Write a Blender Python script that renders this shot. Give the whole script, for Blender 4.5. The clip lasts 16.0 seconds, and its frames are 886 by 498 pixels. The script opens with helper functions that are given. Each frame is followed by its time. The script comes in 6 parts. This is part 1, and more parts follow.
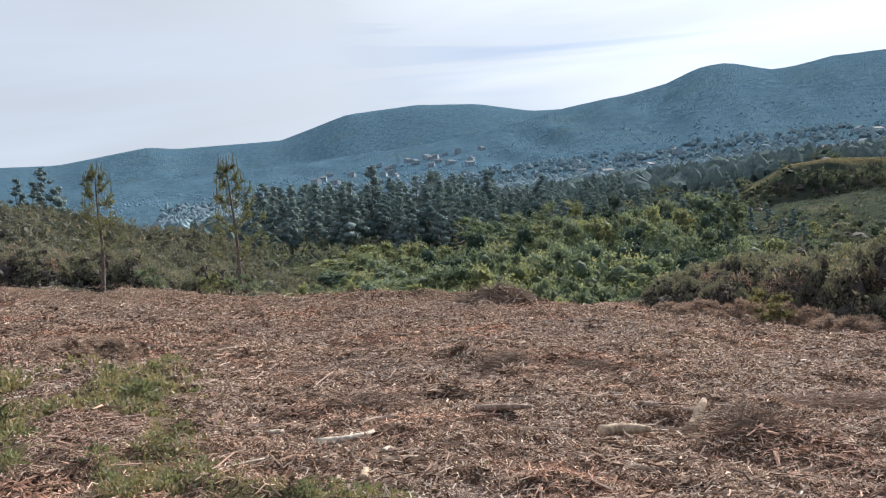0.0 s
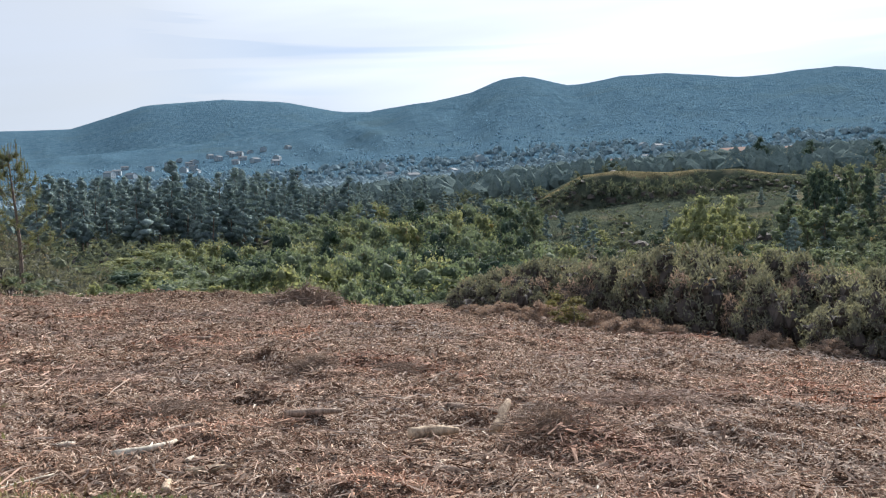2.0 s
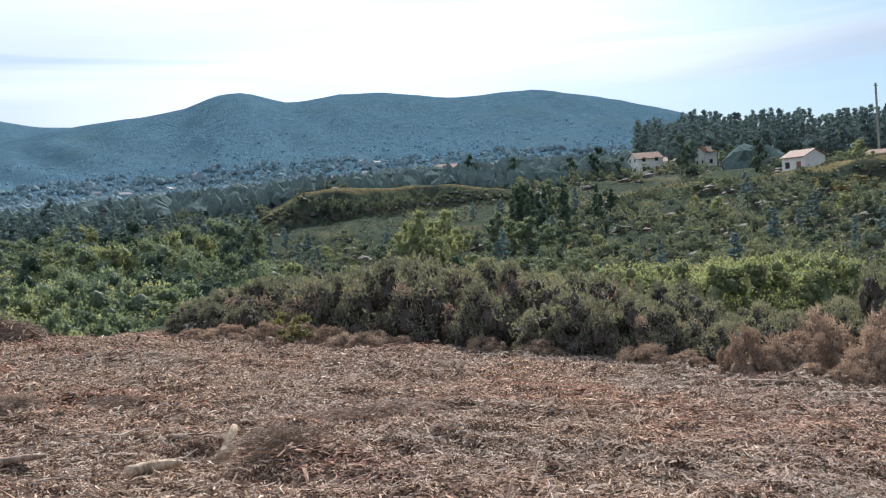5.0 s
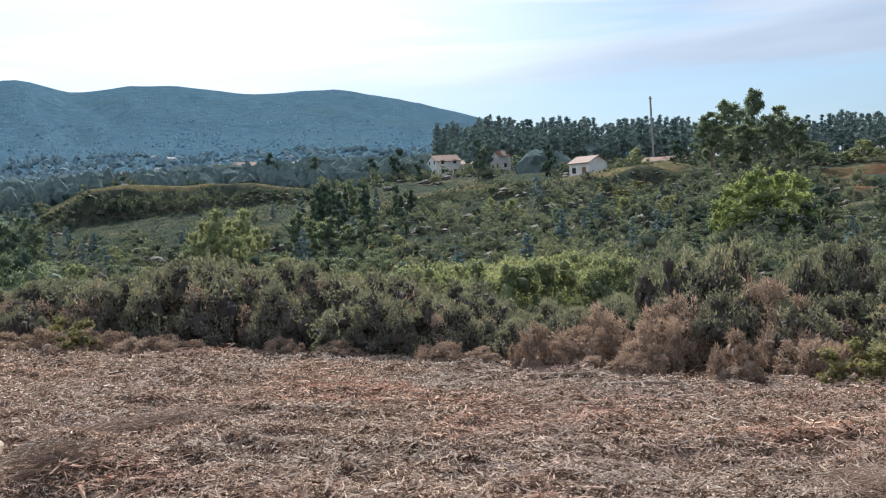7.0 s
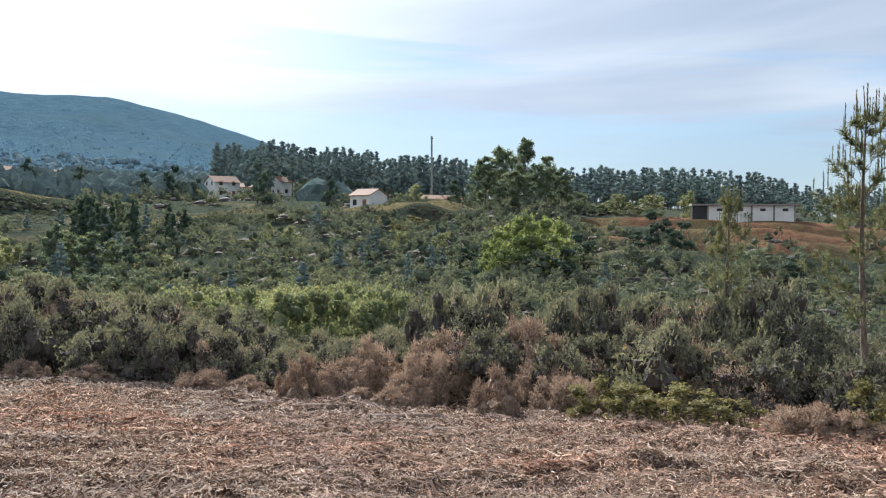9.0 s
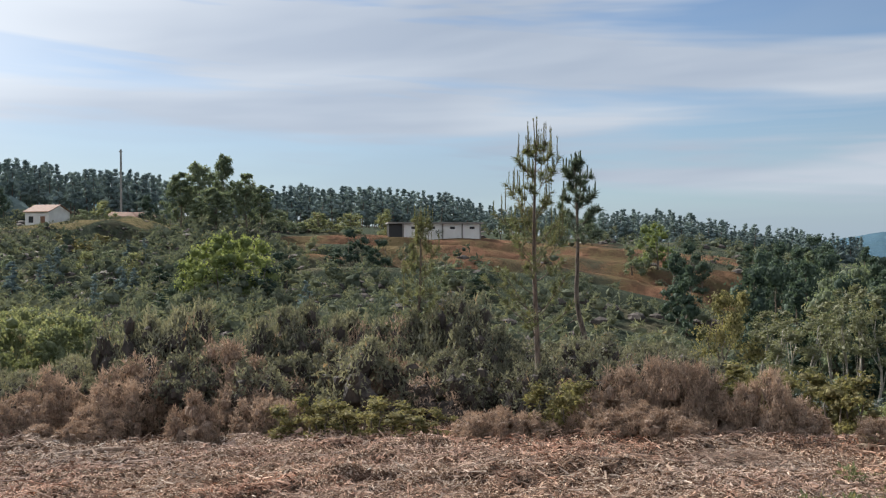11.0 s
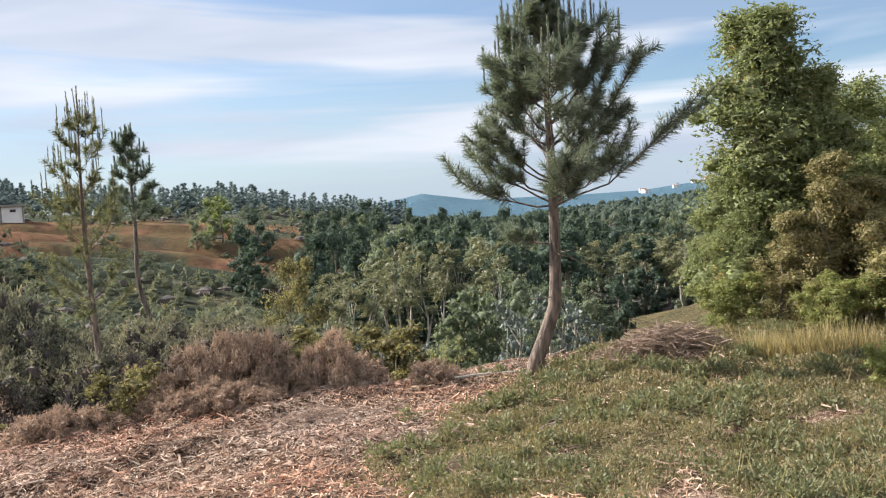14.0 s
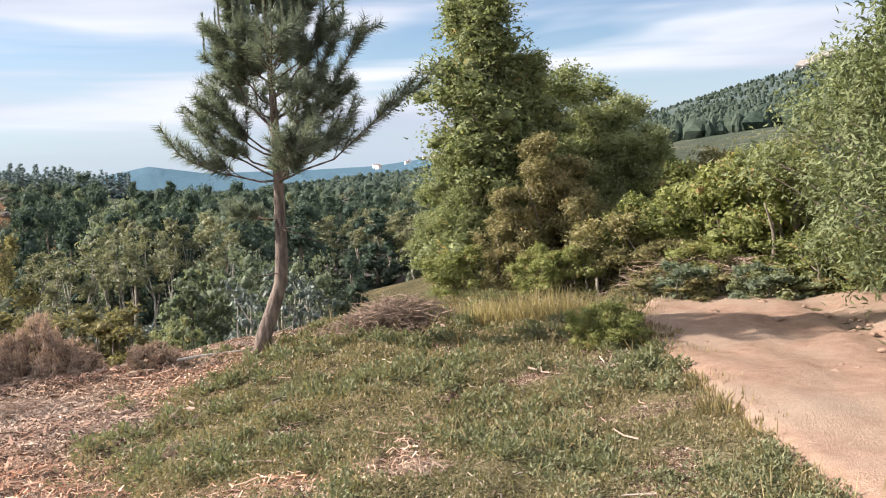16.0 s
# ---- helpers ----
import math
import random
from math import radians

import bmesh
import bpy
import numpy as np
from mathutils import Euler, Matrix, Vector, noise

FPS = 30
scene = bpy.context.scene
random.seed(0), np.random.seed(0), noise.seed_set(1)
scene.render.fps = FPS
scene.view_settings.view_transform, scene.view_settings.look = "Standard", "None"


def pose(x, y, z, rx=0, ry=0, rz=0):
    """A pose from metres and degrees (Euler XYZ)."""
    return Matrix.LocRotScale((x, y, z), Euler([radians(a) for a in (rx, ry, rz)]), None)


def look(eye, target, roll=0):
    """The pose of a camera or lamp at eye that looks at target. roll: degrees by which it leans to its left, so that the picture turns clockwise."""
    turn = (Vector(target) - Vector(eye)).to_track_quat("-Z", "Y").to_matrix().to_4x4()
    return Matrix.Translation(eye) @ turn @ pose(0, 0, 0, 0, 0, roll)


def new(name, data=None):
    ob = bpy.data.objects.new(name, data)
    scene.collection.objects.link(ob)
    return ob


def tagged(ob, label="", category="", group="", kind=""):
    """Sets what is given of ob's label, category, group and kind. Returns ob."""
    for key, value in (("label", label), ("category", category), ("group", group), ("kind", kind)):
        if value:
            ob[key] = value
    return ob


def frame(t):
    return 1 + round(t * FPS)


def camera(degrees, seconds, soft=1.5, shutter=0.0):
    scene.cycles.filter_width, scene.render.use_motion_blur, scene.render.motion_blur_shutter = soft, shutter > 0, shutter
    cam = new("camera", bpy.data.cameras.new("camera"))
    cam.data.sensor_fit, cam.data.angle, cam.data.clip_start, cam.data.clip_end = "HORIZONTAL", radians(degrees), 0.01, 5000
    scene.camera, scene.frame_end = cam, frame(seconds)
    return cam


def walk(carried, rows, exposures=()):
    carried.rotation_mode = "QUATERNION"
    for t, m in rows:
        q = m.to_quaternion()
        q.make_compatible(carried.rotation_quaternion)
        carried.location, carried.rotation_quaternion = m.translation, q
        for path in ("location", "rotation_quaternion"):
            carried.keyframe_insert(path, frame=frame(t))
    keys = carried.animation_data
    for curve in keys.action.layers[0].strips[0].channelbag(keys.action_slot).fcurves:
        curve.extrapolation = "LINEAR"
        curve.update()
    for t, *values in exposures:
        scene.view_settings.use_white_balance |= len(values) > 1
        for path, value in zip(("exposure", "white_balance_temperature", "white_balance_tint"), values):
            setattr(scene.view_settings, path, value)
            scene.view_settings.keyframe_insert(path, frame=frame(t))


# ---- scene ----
cam = camera(54.3, 16.0, soft=1.15)

# seconds, place, turn
PATH = [
    (0, -0.000, -0.000, 1.600, 88.43, 4.47, -0.12),
    (0.5, -0.002, -0.005, 1.606, 88.12, 4.30, -2.42),
    (1, -0.024, 0.001, 1.610, 87.90, 3.54, -5.57),
    (1.5, -0.046, 0.013, 1.618, 87.73, 2.79, -9.18),
    (2, -0.062, 0.037, 1.619, 87.70, 2.96, -12.95),
    (2.5, -0.066, 0.058, 1.621, 87.77, 3.42, -17.30),
    (3, -0.069, 0.083, 1.617, 88.20, 3.50, -20.83),
    (5.5, -0.018, 0.082, 1.609, 87.47, 4.57, -34.02),
    (6, -0.011, 0.075, 1.605, 87.52, 4.51, -37.23),
    (6.5, 0.010, 0.090, 1.605, 87.50, 4.29, -40.51),
    (7, 0.043, 0.087, 1.604, 86.72, 3.84, -44.29),
    (7.5, 0.100, 0.092, 1.597, 86.10, 2.67, -47.92),
    (8, 0.150, 0.117, 1.593, 86.82, 1.45, -51.92),
    (10.5, -0.000, 0.015, 1.629, 89.15, -0.45, -71.91),
    (11, 0.027, 0.030, 1.634, 89.43, 0.08, -78.48),
    (11.5, 0.070, 0.027, 1.633, 90.17, 0.40, -84.70),
    (12, 0.058, 0.020, 1.641, 91.24, 0.55, -90.42),
    (12.5, 0.088, -0.000, 1.640, 91.19, 1.44, -94.58),
    (13, 0.083, -0.003, 1.635, 89.88, 2.67, -97.93),
    (13.5, 0.097, -0.010, 1.641, 88.25, 3.29, -102.10),
    (14, 0.124, -0.029, 1.636, 86.74, 3.33, -106.84),
    (14.5, 0.129, -0.043, 1.635, 85.75, 3.26, -110.72),
    (15, 0.117, -0.046, 1.638, 85.11, 3.08, -114.19),
    (15.5, 0.119, -0.100, 1.636, 84.41, 2.98, -118.62),
    (16, 0.130, -0.158, 1.632, 84.19, 2.56, -124.24),
]
EXPOSURES = [(0.0, 0.6, 5900, 11), (3.0, 0.68, 5800, 10), (5.5, 0.72, 5700, 8), (7.0, 0.72, 5700, 8), (7.5, 0.87, 5700, 8), (8.0, 0.87, 5700, 8), (10.5, 0.61, 6080, 10), (12.0, 0.45, 6080, 10), (12.5, 0.55, 6080, 10), (13.0, 0.94, 6130, 11), (13.5, 0.89, 6180, 12), (14.5, 1.22, 6330, 14), (15.5, 1.22, 6380, 15), (16.0, 1.17, 6380, 15)]
walk(cam, [(t, pose(*p)) for t, *p in PATH], EXPOSURES)

# ---------------------------------------------------------------- light
SUN_AZ, SUN_EL = 40.0, 33.0


def heading(az, el=0.0):
    """Unit vector: azimuth clockwise from +Y, elevation up, in degrees."""
    a, e = radians(az), radians(el)
    return Vector((math.sin(a) * math.cos(e), math.cos(a) * math.cos(e), math.sin(e)))


sun = new("sun", bpy.data.lights.new("sun", "SUN"))
sun.data.energy = 5.0
sun.data.angle = radians(0.8)
sun.data.color = (1.0, 0.92, 0.80)
sun.matrix_world = look(heading(SUN_AZ, SUN_EL) * 50, (0, 0, 0))


class Nodes:
    """Short hand for a node tree."""

    def __init__(self, tree):
        self.tree = tree
        tree.nodes.clear()

    def add(self, kind, **inputs):
        n = self.tree.nodes.new(kind)
        for k, v in inputs.items():
            if k in n.bl_rna.properties:
                setattr(n, k, v)
        return n

    def link(self, a, b):
        self.tree.links.new(a, b)

    def put(self, value, socket):
        if isinstance(value, bpy.types.NodeSocket):
            self.tree.links.new(value, socket)
        else:
            socket.default_value = value

    def math(self, op, a, b=0.0, clamp=False):
        n = self.tree.nodes.new("ShaderNodeMath")
        n.operation, n.use_clamp = op, clamp
        self.put(a, n.inputs[0])
        self.put(b, n.inputs[1])
        return n.outputs[0]

    def ramp(self, fac, *stops):
        n = self.tree.nodes.new("ShaderNodeValToRGB")
        el = n.color_ramp.elements
        while len(el) < len(stops):
            el.new(0.5)
        for e, (p, c) in zip(el, stops):
            e.position = p
            e.color = (c, c, c, 1) if isinstance(c, (int, float)) else (*c, 1)
        self.put(fac, n.inputs[0])
        return n.outputs[0]

    def mix(self, fac, a, b, blend="MIX"):
        n = self.tree.nodes.new("ShaderNodeMix")
        n.data_type, n.blend_type = "RGBA", blend
        self.put(fac, n.inputs[0])
        for v, i in ((a, 6), (b, 7)):
            self.put((*v, 1) if isinstance(v, tuple) else v, n.inputs[i])
        return n.outputs[2]

    def noise(self, scale, detail=4.0, vector=None, rough=0.55, distortion=0.0):
        n = self.tree.nodes.new("ShaderNodeTexNoise")
        n.inputs["Scale"].default_value = scale
        n.inputs["Detail"].default_value = detail
        n.inputs["Roughness"].default_value = rough
        n.inputs["Distortion"].default_value = distortion
        if vector is not None:
            self.link(vector, n.inputs["Vector"])
        return n.outputs[0]


def make_world():
    w = bpy.data.worlds.new("sky")
    scene.world = w
    w.use_nodes = True
    n = Nodes(w.node_tree)
    sky = n.add("ShaderNodeTexSky")
    sky.sky_type = "NISHITA"
    sky.sun_disc = False
    sky.sun_elevation, sky.sun_rotation = radians(SUN_EL), radians(SUN_AZ)
    sky.air_density, sky.dust_density, sky.ozone_density = 1.0, 0.3, 3.0
    blue = n.mix(1.0, sky.outputs[0], (SKY, SKY, SKY), "MULTIPLY")
    tc = n.add("ShaderNodeTexCoord")
    sep = n.add("ShaderNodeSeparateXYZ")
    n.link(tc.outputs["Generated"], sep.inputs[0])
    # the thick air low down is paler
    blue = n.mix(n.ramp(sep.outputs[2], (0.0, 0.75), (0.16, 0.0)), blue, (0.29, 0.40, 0.48))
    # long level streaks of high cloud: bearing along, height across
    bearing = n.math("ARCTAN2", sep.outputs[0], sep.outputs[1])
    high = n.math("ADD", sep.outputs[2], n.math("MULTIPLY", bearing, 0.035))
    comb = n.add("ShaderNodeCombineXYZ")
    n.link(n.math("MULTIPLY", bearing, 0.8), comb.inputs[0])
    n.link(n.math("MULTIPLY", high, 9.0), comb.inputs[1])
    streaks = n.noise(1.35, 4, comb.outputs[0], 0.55, 0.5)
    comb2 = n.add("ShaderNodeCombineXYZ")
    n.link(n.math("ADD", bearing, 3.7), comb2.inputs[0])
    n.link(n.math("MULTIPLY", n.math("SUBTRACT", sep.outputs[2], n.math("MULTIPLY", bearing, 0.05)), 8.0), comb2.inputs[1])
    veil = n.noise(1.1, 4, comb2.outputs[0], 0.5, 0.3)
    # nearness to the sun: thin cloud glows round it
    dot = n.add("ShaderNodeVectorMath")
    dot.operation = "DOT_PRODUCT"
    n.link(tc.outputs["Generated"], dot.inputs[0])
    dot.inputs[1].default_value = heading(SUN_AZ, SUN_EL)
    # the veil is thickest a little north of the sun
    bright = n.add("ShaderNodeVectorMath")
    bright.operation = "DOT_PRODUCT"
    n.link(tc.outputs["Generated"], bright.inputs[0])
    bright.inputs[1].default_value = heading(28, 30)
    glow = n.ramp(bright.outputs["Value"], (0.30, 0.0), (0.62, 0.04), (0.82, 0.34), (0.94, 1.0))
    core = n.ramp(dot.outputs["Value"], (0.945, 0.0), (0.985, 0.35), (1.0, 1.0))
    cover = n.ramp(streaks, (0.42, 0.0), (0.49, 0.35), (0.57, 1.0))
    cover = n.math("ADD", cover, n.math("MULTIPLY", glow, 0.9), True)
    # the sheet of thin cloud thickens towards the north
    north = n.ramp(n.math("ADD", n.math("MULTIPLY", bearing, -0.5), 0.5), (0.22, 0.0), (0.56, 1.0))
    cover = n.math("MAXIMUM", cover, n.math("MAXIMUM", north, n.ramp(veil, (0.42, 0.0), (0.64, 0.4))))
    white = n.mix(glow, n.mix(north, (0.58, 0.60, 0.62), (0.50, 0.51, 0.515)), (0.96, 0.97, 0.96))
    grey = n.mix(n.ramp(veil, (0.38, 0.0), (0.62, 0.75)), white, n.mix(n.math("MAXIMUM", glow, n.math("MULTIPLY", north, 0.8)), (0.28, 0.33, 0.41), (0.72, 0.74, 0.77)))
    col = n.mix(n.math("MULTIPLY", cover, 0.92), blue, grey)
    # the veiled sun itself
    col = n.mix(core, col, (9.0, 8.2, 7.0))
    bg = n.add("ShaderNodeBackground")
    n.link(col, bg.inputs[0])
    bg.inputs[1].default_value = 0.80
    out = n.add("ShaderNodeOutputWorld")
    n.link(bg.outputs[0], out.inputs[0])


SKY = 0.078
make_world()

# ---------------------------------------------------------------- materials
def material(name):
    m = bpy.data.materials.new(name)
    m.use_nodes = True
    n = Nodes(m.node_tree)
    bsdf = n.add("ShaderNodeBsdfPrincipled")
    out = n.add("ShaderNodeOutputMaterial")
    n.link(bsdf.outputs[0], out.inputs[0])
    return m, n, bsdf


def relief(n, bsdf, height, strength, distance):
    b = n.add("ShaderNodeBump")
    b.inputs["Strength"].default_value = strength
    b.inputs["Distance"].default_value = distance
    n.link(height, b.inputs["Height"])
    n.link(b.outputs[0], bsdf.inputs["Normal"])


def leaf_material(name, dark, light, odd=None, odd_share=0.1, rough=0.55, gloss=0.3, thin=0.25, grain=11.0, patchy=None, through_tint=(1.1, 1.12, 0.75), own=0.35, patch_scale=0.75):
    """Leaves: each one its own tone, each plant its own cast, a little light through the blade."""
    m, n, bsdf = material(name)
    geo = n.add("ShaderNodeNewGeometry")
    info = n.add("ShaderNodeObjectInfo")
    tone = n.math("ADD", n.math("MULTIPLY", geo.outputs["Random Per Island"], own), n.math("MULTIPLY", info.outputs["Random"], 0.55), True)
    col = n.mix(tone, dark, light)
    where = n.add("ShaderNodeTexCoord")
    fleck = n.noise(grain, 3, where.outputs["Object"], 0.75)
    col = n.mix(n.ramp(fleck, (0.34, 0.4), (0.50, 0.0)), col, tuple(0.6 * c for c in dark))
    col = n.mix(n.ramp(fleck, (0.52, 0.0), (0.68, 0.6)), col, tuple(min(1.25 * c, 1) for c in light))
    relief(n, bsdf, fleck, 0.35, 0.8 / grain)
    if patchy:
        spread = n.noise(patch_scale, 4, where.outputs["Object"], 0.6)
        col = n.mix(n.ramp(spread, (0.36, 0.75), (0.48, 0.0)), col, patchy[0])
        col = n.mix(n.ramp(spread, (0.54, 0.0), (0.66, 0.75)), col, patchy[1])
    if odd:
        tc = n.add("ShaderNodeTexCoord")
        patch = n.noise(1.3, 2, tc.outputs["Object"])
        pick = n.math("LESS_THAN", n.math("ADD", n.math("MULTIPLY", geo.outputs["Random Per Island"], 0.35),
                                          n.math("MULTIPLY", patch, 0.65)), odd_share + 0.25)
        col = n.mix(pick, col, odd)
    n.link(col, bsdf.inputs["Base Color"])
    bsdf.inputs["Roughness"].default_value = rough
    bsdf.inputs["Specular IOR Level"].default_value = gloss
    if thin:
        tr = n.add("ShaderNodeBsdfTranslucent")
        n.link(n.mix(1.0, col, through_tint, "MULTIPLY"), tr.inputs[0])
        mx = n.add("ShaderNodeMixShader")
        mx.inputs[0].default_value = thin
        n.link(bsdf.outputs[0], mx.inputs[1])
        n.link(tr.outputs[0], mx.inputs[2])
        out = next(k for k in n.tree.nodes if k.type == "OUTPUT_MATERIAL")
        n.link(mx.outputs[0], out.inputs[0])
    return m


def bark_material(name, dark, light, scale=18.0):
    m, n, bsdf = material(name)
    tc = n.add("ShaderNodeTexCoord")
    mp = n.add("ShaderNodeMapping")
    mp.inputs["Scale"].default_value = (1, 1, 0.22)
    n.link(tc.outputs["Object"], mp.inputs[0])
    fine = n.noise(scale, 5, mp.outputs[0], 0.65)
    big = n.noise(scale * 0.15, 3, tc.outputs["Object"])
    col = n.mix(n.ramp(fine, (0.38, 0.0), (0.62, 1.0)), dark, light)
    col = n.mix(n.ramp(big, (0.4, 0.0), (0.7, 0.5)), col, tuple(0.6 * c for c in light))
    n.link(col, bsdf.inputs["Base Color"])
    bsdf.inputs["Roughness"].default_value = 0.9
    relief(n, bsdf, fine, 0.9, 0.02)
    return m


def speckle_material(name, colours, rough=0.85, weathered=0.5):
    """Loose bits: each piece takes one of the colours."""
    m, n, bsdf = material(name)
    geo = n.add("ShaderNodeNewGeometry")
    k = len(colours) - 1
    col = n.ramp(geo.outputs["Random Per Island"], *[(i / k, c) for i, c in enumerate(colours)])
    tc = n.add("ShaderNodeTexCoord")
    patch, red = n.noise(0.35, 3, tc.outputs["Object"]), n.noise(0.5, 3, tc.outputs["Object"])
    col = n.mix(n.ramp(red, (0.48, 0.0), (0.64, 0.55)), col, n.mix(1.0, col, (1.25, 0.82, 0.66), "MULTIPLY"))
    col = n.mix(n.ramp(patch, (0.46, 0.0), (0.64, weathered)), col, (0.36, 0.33, 0.30))
    n.link(col, bsdf.inputs["Base Color"])
    bsdf.inputs["Roughness"].default_value = rough
    bsdf.inputs["Specular IOR Level"].default_value = 0.3
    return m


def plain_material(name, colour, rough=0.8, spread=0.25, scale=3.0):
    m, n, bsdf = material(name)
    tc = n.add("ShaderNodeTexCoord")
    a, b = n.noise(scale, 5, tc.outputs["Object"]), n.noise(scale * 12, 4, tc.outputs["Object"])
    col = n.mix(n.ramp(a, (0.35, 0.0), (0.7, 1.0)), colour, tuple(c * (1 - spread) for c in colour))
    col = n.mix(n.ramp(b, (0.4, 0.0), (0.7, spread)), col, tuple(c * 0.55 for c in colour))
    n.link(col, bsdf.inputs["Base Color"])
    bsdf.inputs["Roughness"].default_value = rough
    relief(n, bsdf, b, 0.3, 0.01)
    return m


def ground_material():
    """Wood-chip litter, grass, bare earth and scrub by what grows there; far slopes carry haze blue."""
    m, n, bsdf = material("ground_cover")
    at = n.add("ShaderNodeAttribute")
    at.attribute_name = "cover"
    sep = n.add("ShaderNodeSeparateColor")
    n.link(at.outputs["Color"], sep.inputs[0])
    grass, earth, far = sep.outputs[0], sep.outputs[1], sep.outputs[2]
    scrub = at.outputs["Alpha"]
    tc = n.add("ShaderNodeTexCoord")
    p = tc.outputs["Object"]
    n1, n2, n3, n4 = n.noise(0.5, 5, p, 0.6), n.noise(6, 6, p, 0.7), n.noise(42, 4, p, 0.7), n.noise(0.12, 4, p)
    def bits(scale, squash):
        """Slivers lying all ways: random tone and edge distance of stretched cells."""
        mp = n.add("ShaderNodeMapping")
        mp.inputs["Scale"].default_value = squash
        mp.inputs["Rotation"].default_value = (0, 0, squash[0] * 2.0)
        warp = n.add("ShaderNodeVectorMath")
        warp.operation = "MULTIPLY_ADD"
        ns = n.add("ShaderNodeTexNoise")
        ns.inputs["Scale"].default_value = scale * 0.12
        n.link(p, ns.inputs["Vector"])
        n.link(ns.outputs["Color"], warp.inputs[0])
        warp.inputs[1].default_value = (0.5, 0.5, 0.5)
        n.link(p, warp.inputs[2])
        n.link(warp.outputs[0], mp.inputs[0])
        v = n.add("ShaderNodeTexVoronoi")
        v.inputs["Scale"].default_value = scale
        n.link(mp.outputs[0], v.inputs["Vector"])
        sp = n.add("ShaderNodeSeparateColor")
        n.link(v.outputs["Color"], sp.inputs[0])
        return sp.outputs[0], v.outputs["Distance"]

    c1, d1 = bits(40, (1.0, 0.5, 1.0))
    c2, d2 = bits(58, (0.55, 1.1, 1.0))
    litter = n.mix(n.ramp(n2, (0.3, 0.0), (0.62, 1.0)), (0.058, 0.037, 0.027), (0.235, 0.14, 0.096))
    litter = n.mix(n.ramp(n1, (0.45, 0.0), (0.66, 0.8)), litter, (0.25, 0.195, 0.155))
    litter = n.mix(n.ramp(n3, (0.50, 0.0), (0.72, 0.75)), litter, (0.50, 0.34, 0.23))
    chips = n.ramp(n.mix(0.5, c1, c2), (0.22, (0.030, 0.021, 0.016)), (0.44, (0.12, 0.076, 0.054)), (0.60, (0.23, 0.142, 0.103)), (0.74, (0.36, 0.265, 0.20)), (0.86, (0.70, 0.60, 0.49)))
    litter = n.mix(0.8, litter, chips)
    green = n.mix(n.ramp(n2, (0.3, 0.0), (0.68, 1.0)), (0.045, 0.043, 0.025), (0.14, 0.125, 0.07))
    green = n.mix(0.5, green, n.ramp(c1, (0.1, (0.03, 0.034, 0.016)), (0.5, (0.12, 0.115, 0.055)), (0.9, (0.36, 0.30, 0.19))))
    green = n.mix(n.ramp(n1, (0.45, 0.0), (0.65, 0.7)), green, (0.23, 0.185, 0.105))
    soil = n.mix(n.ramp(n1, (0.35, 0.0), (0.65, 1.0)), (0.27, 0.15, 0.098), (0.19, 0.115, 0.075))
    soil = n.mix(n.ramp(n4, (0.42, 0.0), (0.55, 0.8)), soil, (0.14, 0.12, 0.065))
    soil = n.mix(n.ramp(n.noise(0.3, 5, p, 0.7), (0.48, 0.0), (0.6, 0.7)), soil, (0.10, 0.062, 0.045))
    shrub = n.mix(n.ramp(n1, (0.3, 0.0), (0.7, 1.0)), (0.045, 0.058, 0.045), (0.095, 0.108, 0.078))
    shrub = n.mix(n.ramp(n4, (0.54, 0.0), (0.66, 0.6)), shrub, (0.19, 0.165, 0.11))
    # far wooded slopes: the blue of the haze is mixed into the colour
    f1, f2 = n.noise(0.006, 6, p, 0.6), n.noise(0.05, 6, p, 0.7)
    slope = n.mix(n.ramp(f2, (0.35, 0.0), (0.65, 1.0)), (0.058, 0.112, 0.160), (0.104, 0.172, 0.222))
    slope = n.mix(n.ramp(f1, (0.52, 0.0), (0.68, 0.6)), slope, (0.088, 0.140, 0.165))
    edge = n.math("MULTIPLY", n.math("SUBTRACT", n2, 0.5), 0.9)

    def zone(mask):
        return n.ramp(n.math("ADD", mask, edge), (0.38, 0.0), (0.62, 1.0))

    col = n.mix(zone(scrub), litter, shrub)
    col = n.mix(zone(grass), col, green)
    col = n.mix(zone(earth), col, soil)
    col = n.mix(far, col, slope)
    n.link(col, bsdf.inputs["Base Color"])
    bsdf.inputs["Roughness"].default_value = 0.95
    bsdf.inputs["Specular IOR Level"].default_value = 0.0
    woods = n.math("MULTIPLY", n.noise(0.055, 5, p, 0.75), n.math("MULTIPLY", far, 9.0))
    rough_land = n.add("ShaderNodeBump")
    rough_land.inputs["Strength"].default_value = 1.0
    rough_land.inputs["Distance"].default_value = 1.0
    n.link(woods, rough_land.inputs["Height"])
    relief(n, bsdf, n.math("ADD", n.math("ADD", n2, n.math("MULTIPLY", n3, 0.5)), n.math("MULTIPLY", n.math("ADD", c1, c2), 0.5)), 1.0, 0.06)
    n.link(rough_land.outputs[0], bsdf.inputs["Normal"].links[0].from_node.inputs["Normal"])
    return m


